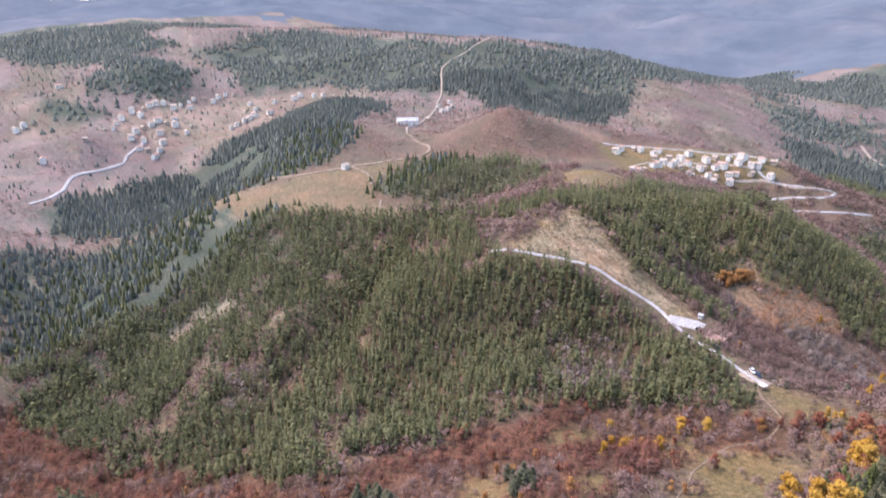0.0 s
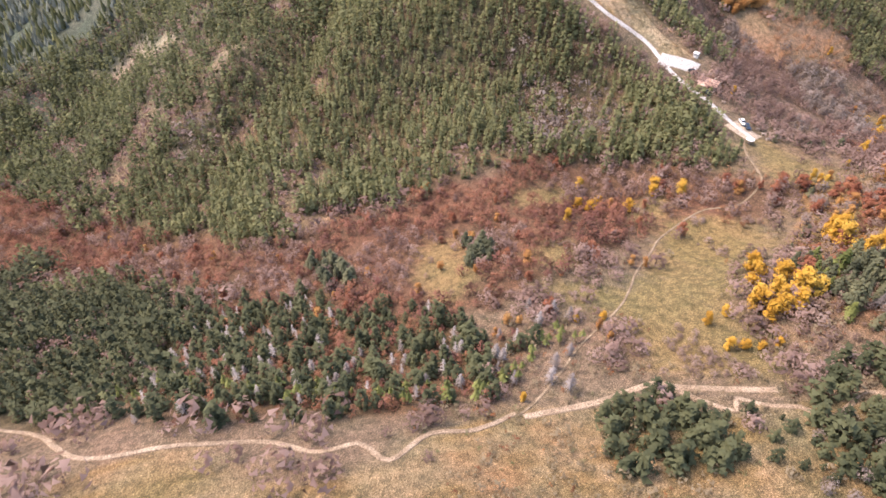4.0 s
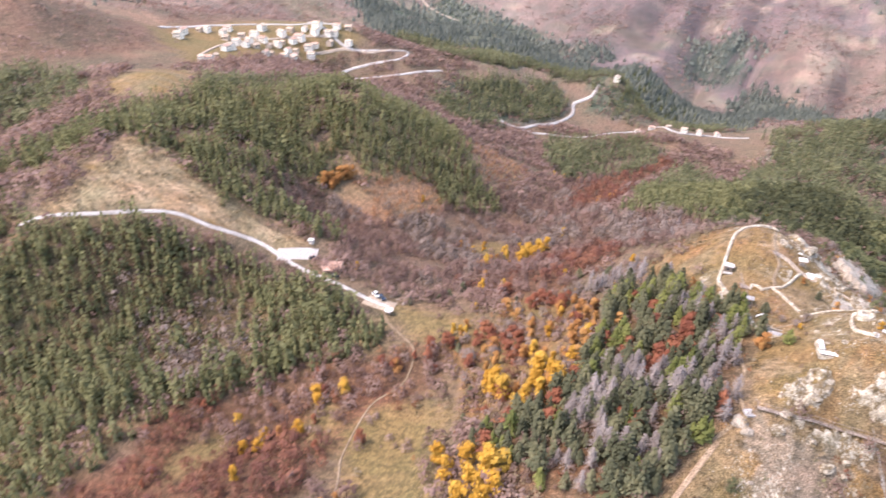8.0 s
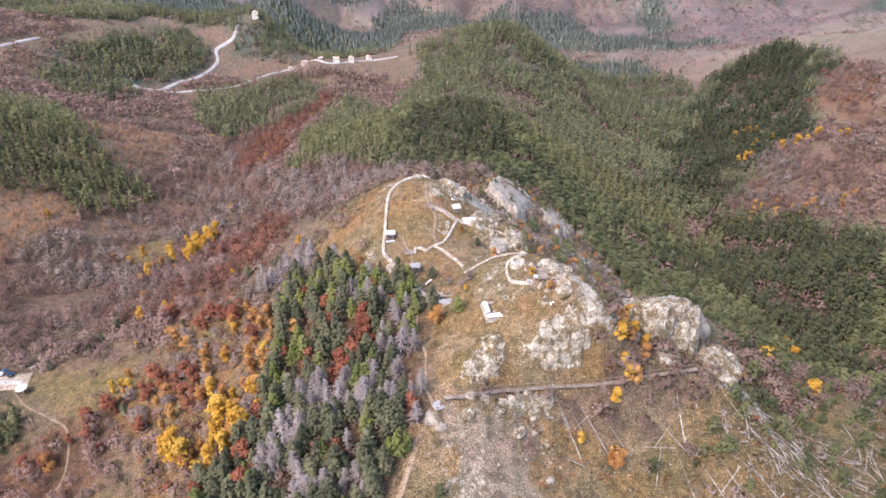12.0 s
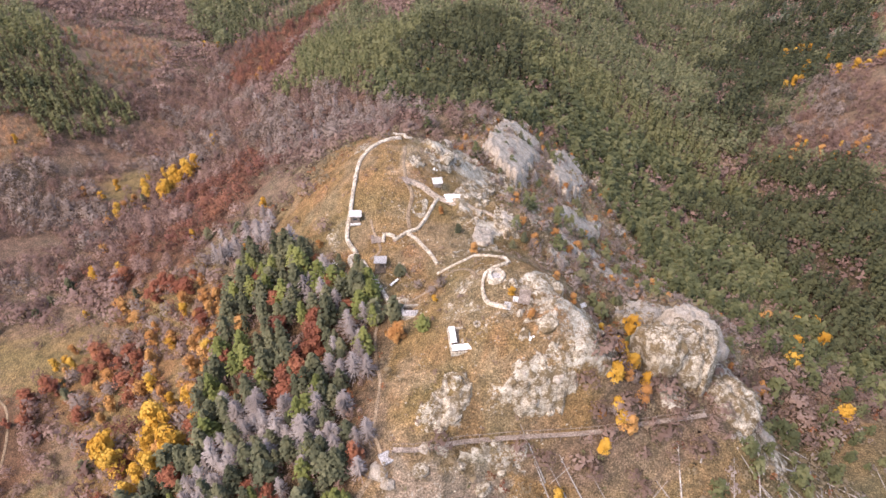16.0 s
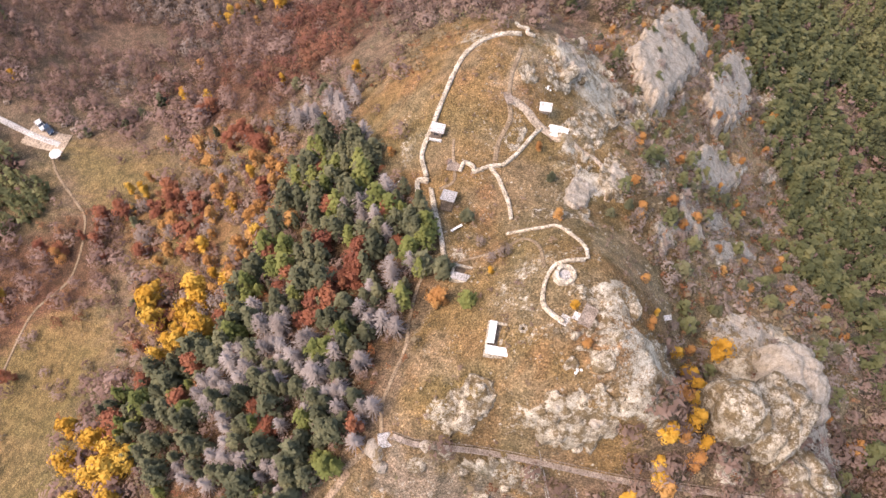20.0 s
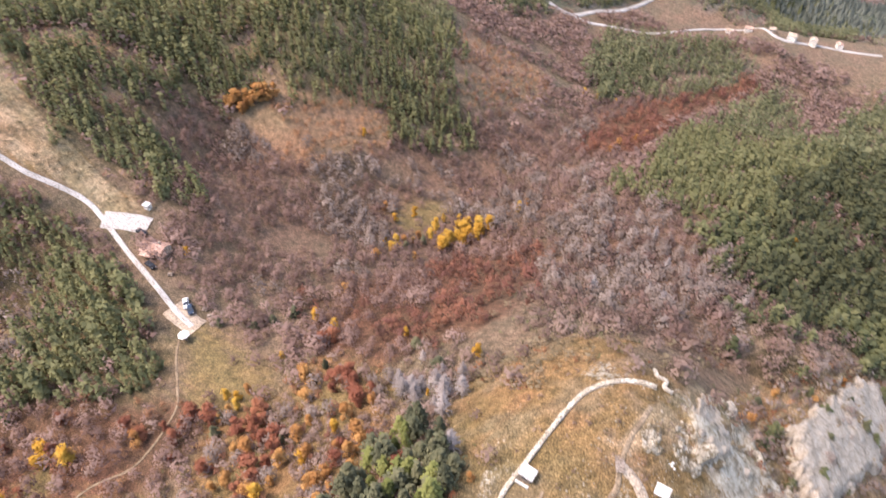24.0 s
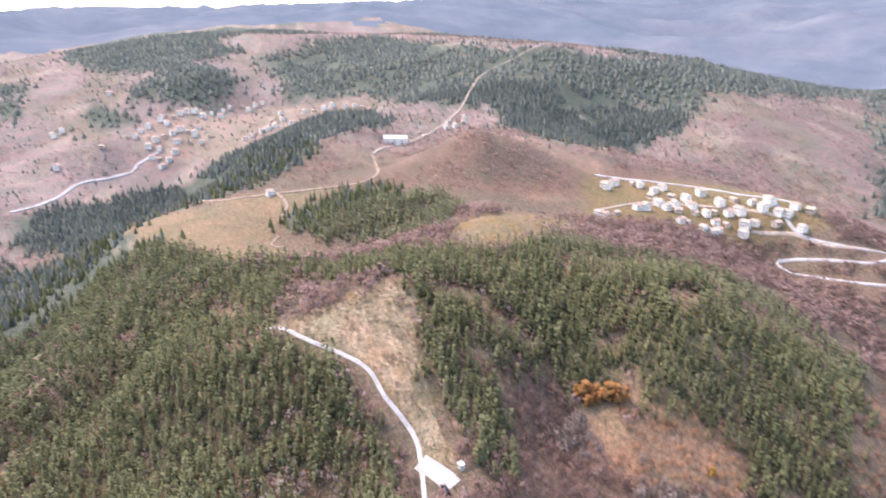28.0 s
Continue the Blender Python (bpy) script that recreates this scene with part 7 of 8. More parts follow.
# ---- single trees, each a thing of its own ----
def tree_kind(name, crowns, crown_mat, trunk_mat, label, category, group, thick=0.014, top=0.9):
    """Prototypes of one kind of tree; returns a planter of copies."""
    protos, trunk = [], sheet("trunk", *trunk_shape(top, thick), True)
    meshes = [puffed(sheet("crown", *c), c[0]) for c in crowns]
    count = [0]

    def plant(x, y, tall, wide=1.0, turn=0.0):
        z = float(ground_z(x, y)) - 0.1
        m = Matrix.LocRotScale((x, y, z), Euler((0, 0, turn)), (tall * wide, tall * wide, tall))
        k = count[0] % len(meshes)
        count[0] += 1
        if k < len(protos):
            t = copy_thing(protos[k], m)
            t.matrix_basis = m
        else:
            t = new(name)
            t.empty_display_size = 0.3
            part("trunk", trunk, trunk_mat, t)
            part("crown", meshes[k], crown_mat, t)
            t.matrix_basis = m
            tagged(t, label, category, group)
            protos.append(t)
        return t
    return plant


yellow = tree_kind("yellow_tree", [leafy_crown(200 + s, 13, 64, 0.2 + 0.03 * s, 0.08, 0.04) for s in range(5)], YELLOW, BARK, "bright yellow autumn broadleaf tree standing in the grass", "tree", "yellow autumn trees")
orange = tree_kind("orange_tree", [leafy_crown(220 + s, 12, 64, 0.24 + 0.03 * s, 0.08, 0.04) for s in range(4)], ORANGE, BARK, "dull orange autumn broadleaf tree on the slope", "tree", "orange autumn trees")
rusty = tree_kind("red_tree", [leafy_crown(240 + s, 14, 64, 0.36, 0.06, 0.04) for s in range(4)], RUST, BARK, "deep rust-red autumn broadleaf tree on the slope", "tree", "red autumn trees")
pine = tree_kind("pine_tree", [pine_crown(260 + s, 10, 11, 6, 0.05, 0.2 + 0.022 * s) for s in range(6)], PINE_WEST, BARK, "dark green pine on the castle's west slope", "tree", "pines below the castle")
spruce = tree_kind("spruce", [pine_crown(280 + s, 11, 9, 6, 0.045, 0.2 + 0.02 * s) for s in range(4)], LIME, BARK, "light green spruce on the castle's west slope", "tree", "light spruces below the castle")
dead = tree_kind("dead_spruce", [dead_crown(300 + s, 17, 0.27 + 0.02 * s) for s in range(5)], GREY_TWIG, GREY_BARK, "grey dead spruce with bare drooping branches", "tree", "dead spruces below the castle", 0.016, 0.98)
bare = tree_kind("bare_tree", [bare_crown(320 + s, 14, 150, 0.36) for s in range(4)], PALE_TWIG, GREY_BARK, "pale leafless tree on the slope", "tree", "leafless trees", 0.014, 0.6)

young = tree_kind("young_pine", [conifer_crown(340 + s, 6, 8, low=0.5, wide=0.17, gap=0.6) for s in range(4)], LIME, BLEACHED, "slender young pine with a bare pale trunk beside the trail", "tree", "young pines by the trail", 0.012, 0.9)

grow = random.Random(7)


def plant_all(kind, places, low, high, wide=1.0):
    for x, y in places:
        kind(x, y, grow.uniform(low, high), wide * grow.uniform(0.85, 1.15), grow.uniform(0, 6.28))


# the meadow and the belt below it
plant_all(yellow, [(-136, -65), (-148, -51), (-146, -43), (-143, -49), (-139, -24), (-136, -27), (-129, -21), (-135, -38), (-161, -41), (-80, -43), (-62, -57), (-65, -50), (-65, -43), (-61, -44), (-72, -43), (-69, -54), (-60, -51)], 5.5, 8, 1.35)
plant_all(yellow, [(-62, -54), (-66, -55), (-63, -47), (-78, -14), (-66, -9)], 7, 10, 1.3)
plant_all(yellow, [(-75, -48), (-67, -57), (-80, -12), (-62, -11), (-67, -24)], 6.5, 9.5)
plant_all(yellow, [(-90, -95), (-87, -88), (-70, -69), (-70, -63), (-60, -72), (-58, -69), (-56, -66), (-54, -63), (-72, -123)], 3, 5, 1.4)
plant_all(orange, [(-78, -93), (-149, -95), (-157, -98), (-193, -93), (-101, -61), (-103, -65), (-99, -107), (-99, -115), (-151, -147), (-142, -155), (-135, -153), (-156, -133), (-104, 20), (-73, 6), (-101, -110), (-117, -7), (-84, -92), (-122, -90), (-130, -104)], 3.5, 6)
# the fringe of slender pines and dead spruces along the trail
fringe = random.Random(17)
EDGE = [(-128, -214), (-118, -198), (-104, -180), (-92, -164), (-88, -150), (-79, -136), (-78, -124), (-88, -106), (-80, -98)]
for (ax, ay), (bx, by) in zip(EDGE[:-1], EDGE[1:]):
    for i in range(7):
        s = fringe.random()
        young(ax + (bx - ax) * s + fringe.gauss(-1.5, 1.6), ay + (by - ay) * s + fringe.gauss(1, 1.6), fringe.uniform(4, 7), fringe.uniform(1.0, 1.4), fringe.uniform(0, 6.28))
    for i in range(3):
        s = fringe.random()
        dead(ax + (bx - ax) * s + fringe.gauss(-9, 5), ay + (by - ay) * s + fringe.gauss(6, 5), fringe.uniform(5, 7), 1.0, fringe.uniform(0, 6.28))
# the castle's flanks
plant_all(yellow, [(-78, -12), (-64, -16), (-58, -17), (-74, -17), (-61, -21)], 7, 10)
plant_all(yellow, [(25, -21), (17, -28), (-105, 17), (-72, 41), (-59, 41), (-114, 50), (-102, 49), (-107, 33)], 2.2, 4)
plant_all(yellow, [(-57, 5), (-71, 23), (-72, 2), (-57, -7), (-55, -12), (-79, -9)], 4, 7)
plant_all(spruce, [(-19, -5), (-18, 1), (-30, -17), (-27, -28), (-36, -31), (-19, -33), (-27, -24), (-27, -13)], 5, 8)
plant_all(rusty, [(-32, -8), (-34, -10), (-30, 3), (-83, 38), (-28, 11)], 5, 7, 1.3)
plant_all(yellow, [(-81, -42), (-68, -49), (-64, -46)], 5, 8, 1.2)
plant_all(orange, [(-73, 28), (-72, 15), (-58, 4), (-54, -10), (-59, -4), (-75, 2), (-49, 8), (-13, -4), (-103, 10), (-76, 11), (-62, -8), (-91, 7), (-66, 20), (-63, 10), (-80, 22), (-70, 34), (-67, -2), (-86, -2), (29, -19), (24, -32)], 3.5, 7)
plant_all(rusty, [(-31, -4), (-33, -6), (-35, -8), (-86, 12), (-82, 36), (-83, 32), (-44, -7), (-18, -27), (-110, 3), (-37, -12), (-73, 36), (-104, 8), (-114, 0), (-29, -1), (-40, 2), (-47, -20), (-92, 14), (-60, 24), (-66, -30), (-110, -38), (-98, -98)], 4, 7)
plant_all(pine, [(-24.4, 4.2), (-27, 3.2), (-2.1, 27.3), (34.3, 17.3), (26.4, 22.3), (48.4, 27.8), (59.1, 34.1), (49.8, 1.9), (48.6, -2.1), (54.7, -5.5), (43.7, -8.1), (63.5, 26.2), (13.1, 29.3), (15.7, 60), (26.6, 48.9), (37.6, 60), (52.6, 104.5), (36.7, 85.3)], 2.4, 4.2, 1.7)
plant_all(spruce, [(-20, -3.7)], 5, 6)
plant_all(orange, [(-13, -3)], 4.2, 4.6, 1.3)
plant_all(spruce, [(-8, -3), (-20, -3)], 3.6, 4.2, 1.9)
plant_all(pine, [(-14, 2), (-18, 2)], 5.5, 6.5, 1.4)
plant_all(rusty, [(-21, 10), (-24, 5)], 3.2, 4, 1.4)
plant_all(pine, [(-14, 14)], 2.8, 3.2, 1.8)
plant_all(yellow, [(-6.1, 3.2), (8.1, -2.2), (21.3, 6.1)], 1.7, 2.4, 1.3)
plant_all(yellow, [(27, 3), (30, 1), (31, -1), (31.5, -4), (31, -8), (33, -11), (30, -10), (27, -16.5), (26, -13.4), (25, -21.5), (28, -18), (36, 9)], 3.0, 5.0, 1.5)
plant_all(orange, [(79, 91), (35, 37), (41, 28), (20, 2), (52, 116), (28, 39), (57, 125), (16, 29), (11, -7.4), (29, -12), (28, -6), (32, -14), (24, -18)], 2.2, 3.6, 1.4)
plant_all(orange, [(-13.5, -3.2), (44.1, 43), (43.2, 31.5), (55.9, 51.8), (42.1, -3.5), (45.5, -2.1), (12.4, 50), (16.7, 50.9), (22.9, 55.4), (13.2, 35.1), (15.9, 30.6), (18.6, 38.5), (21.8, 37.4), (49.4, 143.9), (58, 128.8), (44.9, 64.2), (80.5, 94), (-26.9, 13.3), (-33.5, 24.6), (-6.1, 32.9), (1.4, 17.8)], 1.8, 3.2, 1.4)
plant_all(bare, [(-5.1, 7.2), (-9.9, 9.2), (-7, 6), (30, -12), (26, -17), (38, -9)], 2.5, 4, 1.3)
# the hollow, the north spur and the gorge
plant_all(yellow, [(-141, 104), (-137, 106), (-135, 113), (-133, 121), (-130, 127), (-152, 120), (-150, 130), (-136, 102), (-112, 49), (-103, 49), (-57, 56), (-81, 56), (-102, 15), (-107, 15), (-72, 14), (-176, 311), (-169, 317), (-158, 320)], 4, 6.5)
plant_all(rusty, [(-85, 36), (-80, 36), (-75, 34), (-101, 43), (-100, 46), (-81, 12)], 4, 6, 1.3)
plant_all(pine, [(-135, 30), (-125, 36), (-123, 41), (-120, 47), (-52, 24), (-51, 26), (-75, 54), (-63, 49), (-134, 108), (-132, 116)], 3, 5.5, 1.5)
plant_all(yellow, [(-200, 148), (-139, 136), (-135, 102), (-115, 156), (-19, 179), (-168, 40), (-129, 133), (-135, 126), (-118, 132), (-121, 145), (-133, 139)], 4.5, 6.5)
plant_all(yellow, [(-127, 137), (-123, 126), (-125, 119), (-122, 138), (-124, 122), (-121, 130), (-119, 135), (-126, 133), (-118, 140), (-122, 116), (-120, 125), (-138, 130)], 6, 8.5, 1.3)
plant_all(orange, [(-158, 125), (-161, 123), (-133, 92), (-103, 13), (-124, 261), (-120, 272), (-121, 245), (-109, 320), (-119, 66), (-123, 102), (-147, 163), (-115, 162), (-137, 118), (-136, 109), (-122, 252), (-118, 280)], 4, 6)
plant_all(orange, [(-238, 116), (-240, 111), (-235, 122), (-237, 119), (-241, 107), (-233, 125), (-236, 114), (-239, 119), (-236, 117), (-234, 120), (-237, 112), (-242, 110), (-233, 122), (-240, 114), (-236, 109)], 6, 9, 1.3)
plant_all(yellow, [(245, 373), (241, 371), (248, 366), (237, 376), (233, 333), (229, 328), (216, 311), (210, 309), (221, 313), (247, 339), (240, 311), (250, 310), (256, 308), (266, 314), (274, 303), (277, 299), (184, 146), (116, 52), (98, 40), (84, 21), (86, 2)], 6, 9, 1.3)
plant_all(orange, [(194, 241), (194, 225), (203, 230), (202, 214), (211, 219), (226, 231), (236, 220), (182, 221), (172, 219), (163, 224), (247, 228), (208, 240), (218, 226), (230, 240), (190, 233), (200, 222), (90, 30), (70, 8), (100, 60)], 4, 7, 1.3)
plant_all(yellow, [(196, 236), (206, 222), (214, 232), (222, 222), (240, 226), (176, 222), (122, 66), (115, 66)], 4, 6, 1.2)
plant_all(dead, [(-63, 40), (-59, 37), (-50, 36), (-67, 40), (-43, -15), (-39, -14), (-44, -27), (-42, -25), (-46, -30), (-34, -19), (-23, -23), (-21, -17), (-22, -2), (-18, -10), (-23, -10), (-28, -21), (-31, -30), (-41, -38), (-35, -37), (-38, -23), (-33, -16), (-17, -29), (-41, 28)], 7, 10)
plant_all(dead, [(-68, 163), (-77, 145), (-60, 47), (-54, 47), (-69, 50), (-57, 128), (-40, 110), (-50, 118), (-36, 128), (-62, 138), (-30, 120), (-44, 134), (-56, 152), (-72, 152), (-28, 140), (-18, 128), (-34, 104), (-52, 100), (-78, -110), (-74, -114), (-80, -104), (-69, -112)], 5, 8)


def fill(kind, poly, n, low, high, gap, seed, taken, wide=1.0, mind=1.2, clump=None):
    """Trees at free places within a polygon."""
    r, px, py, made = random.Random(seed), [p[0] for p in poly], [p[1] for p in poly], 0
    for i in range(n * 12):
        x, y = r.uniform(min(px), max(px)), r.uniform(min(py), max(py))
        if made >= n:
            break
        if not inside(poly, np.array([x]), np.array([y]))[0] or any((x - a) ** 2 + (y - b) ** 2 < gap * gap for a, b in taken):
            continue
        if clump is not None and fbm(np.array([x / 9]), np.array([y / 9]), 3, 221)[0] * (1 if clump else -1) < r.uniform(-0.1, 0.12):
            continue
        if not clear_of_roads(np.array([x]), np.array([y]), mind)[0]:
            continue
        taken.append((x, y))
        made += 1
        kind(x, y, r.uniform(low, high), wide * r.uniform(0.85, 1.15), r.uniform(0, 6.28))


TAKEN = [(-31, -4), (-33, -6), (-44, -7), (-22, -5), (-19, -8), (-24, -13)]
for ax, ay in ((-44, -15), (-45, -22), (-48, -27), (-35, -19), (-28, -22), (-23, -19), (-39, -34), (-42, -42), (-28, -37), (-23, -14), (-22, -24), (-33, 11), (-23, 0), (-19, -8), (-62, 42), (-54, 40)):
    for i in range(6):
        x, y = ax + grow.gauss(0, 2.4), ay + grow.gauss(0, 2.4)
        if all((x - a) ** 2 + (y - b) ** 2 > 2.2 for a, b in TAKEN):
            TAKEN.append((x, y))
            dead(x, y, grow.uniform(5, 9), grow.uniform(0.9, 1.2), grow.uniform(0, 6.28))
for ax, ay in ((-32, -3), (-31, 4), (-84, 37), (-89, 15), (-115, 7), (-120, -4), (-35, -27)):
    for i in range(3):
        x, y = ax + grow.gauss(0, 2.2), ay + grow.gauss(0, 2.2)
        TAKEN.append((x, y))
        rusty(x, y, grow.uniform(3.5, 5.5), grow.uniform(1.2, 1.6), grow.uniform(0, 6.28))
fill(spruce, MIXED_WEST, 55, 4, 8.5, 1.9, 2, TAKEN, 1.2, clump=False)
fill(dead, [(-26, -10), (-24, -34), (-40, -44), (-56, -36), (-44, -14)], 34, 4.5, 8, 1.6, 29, TAKEN, 1.1, clump=False)
fill(rusty, MIXED_WEST, 10, 4.5, 7, 1.9, 3, TAKEN, 1.3, clump=False)
fill(pine, MIXED_WEST, 190, 4.0, 9.5, 1.6, 4, TAKEN, 1.0)
fill(pine, [(-179, -149), (-175, -141), (-158, -136), (-152, -140), (-159, -148)], 16, 5, 7, 2.2, 5, TAKEN, 1.4)
fill(pine, [(-150, -99), (-146, -91), (-132, -96), (-136, -103)], 14, 5, 7, 2.2, 6, TAKEN, 1.4)
fill(pine, [(-66, -28), (-50, -20), (-46, -34), (-60, -36)], 14, 5, 8, 2.2, 7, TAKEN, 1.4)
fill(pine, [(-46, 22), (-36, 26), (-36, 10), (-44, 6)], 14, 4, 7, 2.2, 17, TAKEN, 1.4)
fill(bare, RUSSET_SLOPE, 16, 4, 7, 3.0, 8, TAKEN, 1.2)
fill(orange, RUSSET_SLOPE, 6, 4, 7, 2.4, 9, TAKEN, 1.2, clump=True)
fill(pine, RUSSET_SLOPE, 6, 2.5, 5, 2.4, 43, TAKEN, 1.2)
fill(rusty, RUSSET_SLOPE, 16, 4, 6.5, 3.0, 10, TAKEN, 1.3)
fill(bare, [(-30, 100), (-80, 130), (-90, 170), (-40, 150), (-10, 110)], 40, 5, 8, 3.0, 11, TAKEN)
fill(orange, [(-62, -20), (-56, -14), (-52, 6), (-56, 26), (-66, 30), (-62, 6)], 16, 4, 7, 2.6, 41, TAKEN)
fill(yellow, [(-66, -24), (-54, -20), (-50, -6), (-58, 2), (-66, -6)], 8, 5, 8, 2.6, 42, TAKEN)
fill(orange, EAST_CLIFF, 34, 1.8, 3.6, 3.0, 51, TAKEN, 1.2)
fill(bare, EAST_CLIFF, 40, 2.2, 4.5, 2.6, 52, TAKEN, 1.2)
fill(pine, EAST_CLIFF, 18, 2.2, 4.5, 2.6, 53, TAKEN, 1.4)
fill(rusty, RED_BELT, 34, 3.5, 6, 4.0, 12, TAKEN)
fill(orange, RED_BELT, 14, 3.5, 5.5, 4.0, 13, TAKEN)
fill(bare, [(-16, -44), (-40, -80), (-20, -90), (20, -60), (24, -46)], 24, 3, 6, 3.0, 14, TAKEN)


def log_mesh(seed):
    g, v, f = rng(seed), [], []
    for i in range(6):
        s = i / 5
        r = 0.14 * (1 - 0.7 * s)
        v += [(s, r * math.cos(a) * 0.14 + 0.01 * math.sin(3 * s + seed), r * math.sin(a) * 1.0 + 0.1) for a in (0, 1.257, 2.513, 3.77, 5.027)]
    for i in range(5):
        for j in range(5):
            a, b = i * 5 + j, i * 5 + (j + 1) % 5
            f += [(a, b, b + 5), (a, b + 5, a + 5)]
    n = len(v)
    for i in range(7):
        s, a = g.uniform(0.3, 0.95), g.uniform(0.4, 2.7)
        v += [(s, 0.01, 0.1), (s + 0.015, -0.01, 0.12), (s + g.uniform(0.03, 0.1), 0.09 * math.cos(a), 0.1 + 0.5 * math.sin(a))]
        f.append((n + 3 * i, n + 3 * i + 1, n + 3 * i + 2))
    return sheet("fallen_trunk", v, f)


LOGS = [log_mesh(s) for s in range(4)]
for me in LOGS:
    me.materials.append(BLEACHED)
fell = random.Random(31)
for i in range(170):
    while True:
        x, y = fell.uniform(20, 110), fell.uniform(-50, 6)
        if i < 8:
            x, y = fell.uniform(10, 32), fell.uniform(-36, -24)
        elif i < 18:
            x, y = fell.uniform(-150, -100), fell.uniform(-232, -190)
        if i < 18 or inside(DEAD_SLOPE, np.array([x]), np.array([y]))[0]:
            break
    if i >= 60:
        near = fell.choice(((62, -24), (74, -20), (58, -36), (84, -26), (70, -34)))
        x, y = near[0] + fell.gauss(0, 6), near[1] + fell.gauss(0, 5)
    long, a = fell.uniform(4, 9), fell.gauss(1.9, 0.8)
    dx, dy = math.cos(a), math.sin(a)
    z0, z1 = float(ground_z(x, y)), float(ground_z(x + dx * long, y + dy * long))
    ob = new("fallen_trunk", LOGS[i % 4])
    ob.matrix_basis = Matrix.LocRotScale((x, y, z0 - 0.02), Euler((0, -math.atan2(z1 - z0, long), a)), (math.hypot(long, z1 - z0), long, 1.0))
    tagged(ob, "fallen grey dead tree trunk lying on the slope", "log", "fallen trunks")

# ---- buildings, cars and villages ----
def gable(w, d, rise, over=0.4, thick=0.18):
    """A pitched roof with eaves, its ridge along x."""
    bm = bmesh.new()
    ends = []
    for sx in (-w / 2 - over, w / 2 + over):
        ends.append([bm.verts.new(p) for p in ((sx, -d / 2 - over, -over * 2 * rise / d), (sx, 0, rise), (sx, d / 2 + over, -over * 2 * rise / d), (sx, d / 2 + over, -over * 2 * rise / d + thick), (sx, 0, rise + thick), (sx, -d / 2 - over, -over * 2 * rise / d + thick))])
    a, b = ends
    for i in range(6):
        bm.faces.new((a[i], a[(i + 1) % 6], b[(i + 1) % 6], b[i]))
    bm.faces.new(a[::-1])
    bm.faces.new(b)
    bmesh.ops.recalc_face_normals(bm, faces=bm.faces[:])
    return bm


def walls(w, d, h, rise):
    """House walls with gables, standing two metres into the slope."""
    bm = bmesh.new()
    ends = []
    for sx in (-w / 2, w / 2):
        ends.append([bm.verts.new(p) for p in ((sx, -d / 2, -2), (sx, d / 2, -2), (sx, d / 2, h), (sx, 0, h + rise - 0.02), (sx, -d / 2, h))])
    a, b = ends
    for i in range(5):
        bm.faces.new((a[i], a[(i + 1) % 5], b[(i + 1) % 5], b[i]))
    bm.faces.new(a[::-1])
    bm.faces.new(b)
    bmesh.ops.recalc_face_normals(bm, faces=bm.faces[:])
    return bm


def village_house(w, d, h, wall_mat, roof_mat, label, group):
    t = new("house")
    part("wall", walls(w, d, h, d * 0.24), wall_mat, t)
    r = part("roof", moved(gable(w, d, d * 0.24), z=h), roof_mat, t)
    part("chimney", moved(block(0.6, 0.6, 1.3, 0.04), w * 0.25, d * 0.15, h + d * 0.12), wall_mat, r)
    for sx in (-0.3, 0.0, 0.3):
        for lvl in range(2 if h > 4.5 else 1):
            part("window", moved(block(1.0, 0.08, 1.2, 0.02, 1.0 + 2.7 * lvl), sx * w, -d / 2 - 0.02), GLASS_DARK, t)
    return tagged(t, label, "house", group)


def settle(places, protos, seed, small=0.5, large=0.72):
    r = random.Random(seed)
    for i, (x, y) in enumerate(places):
        m = Matrix.LocRotScale((x, y, float(ground_z(x, y)) + 0.3), Euler((0, 0, r.choice((0.2, 0.4, 1.7, 1.9, 3.3)) + r.gauss(0, 0.15))), [r.uniform(small, large)] * 3)
        k = i % len(protos)
        if protos[k].get("settled"):
            copy_thing(protos[k], m).matrix_basis = m
        else:
            protos[k].matrix_basis = m
            protos[k]["settled"] = 1


def hamlet(group, seed):
    return [village_house(8, 7, 5.4, WHITE_WALL, TILE_PALE, "pale two-storey village house with a tiled roof", group),
            village_house(10, 7.5, 5.6, WHITE_WALL, TILE_ROSE, "pale village house with a faded tiled roof", group),
            village_house(7, 6, 3.2, PLASTER_WARM, TILE_PALE, "low warm-plastered village house with a faded roof", group),
            village_house(9, 8, 6.2, WHITE_WALL, TILE_PALE, "tall white village house with a faded tiled roof", group)]


settle([(-515, 249), (-522, 260), (-519, 277), (-514, 281), (-500, 287), (-504, 297), (-486, 296), (-472, 291), (-473, 276), (-460, 251), (-444, 224), (-462, 259), (-441, 208), (-437, 211), (-458, 301), (-486, 323), (-467, 329), (-453, 338), (-467, 342), (-451, 363), (-438, 363), (-437, 376), (-429, 384)], hamlet("houses of the near village", 1), 3, 0.6, 0.9)
settle([(-434, 368), (-439, 343), (-432, 357), (-419, 370), (-448, 355), (-440, 277), (-440, 283), (-434, 294), (-430, 300), (-436, 308), (-444, 321), (-433, 329), (-440, 335), (-446, 312), (-461, 287), (-456, 310), (-458, 352), (-454, 329), (-489, 279), (-479, 305), (-465, 279), (-468, 304), (-458, 319)], hamlet("houses of the near village", 2), 4, 0.6, 0.9)
settle([(-768, 163), (-793, 190), (-760, 128), (-778, 176), (-800, 172), (-816, 196), (-740, 130), (-555, -36)], hamlet("houses on the saddle", 3), 5, 0.6, 0.9)
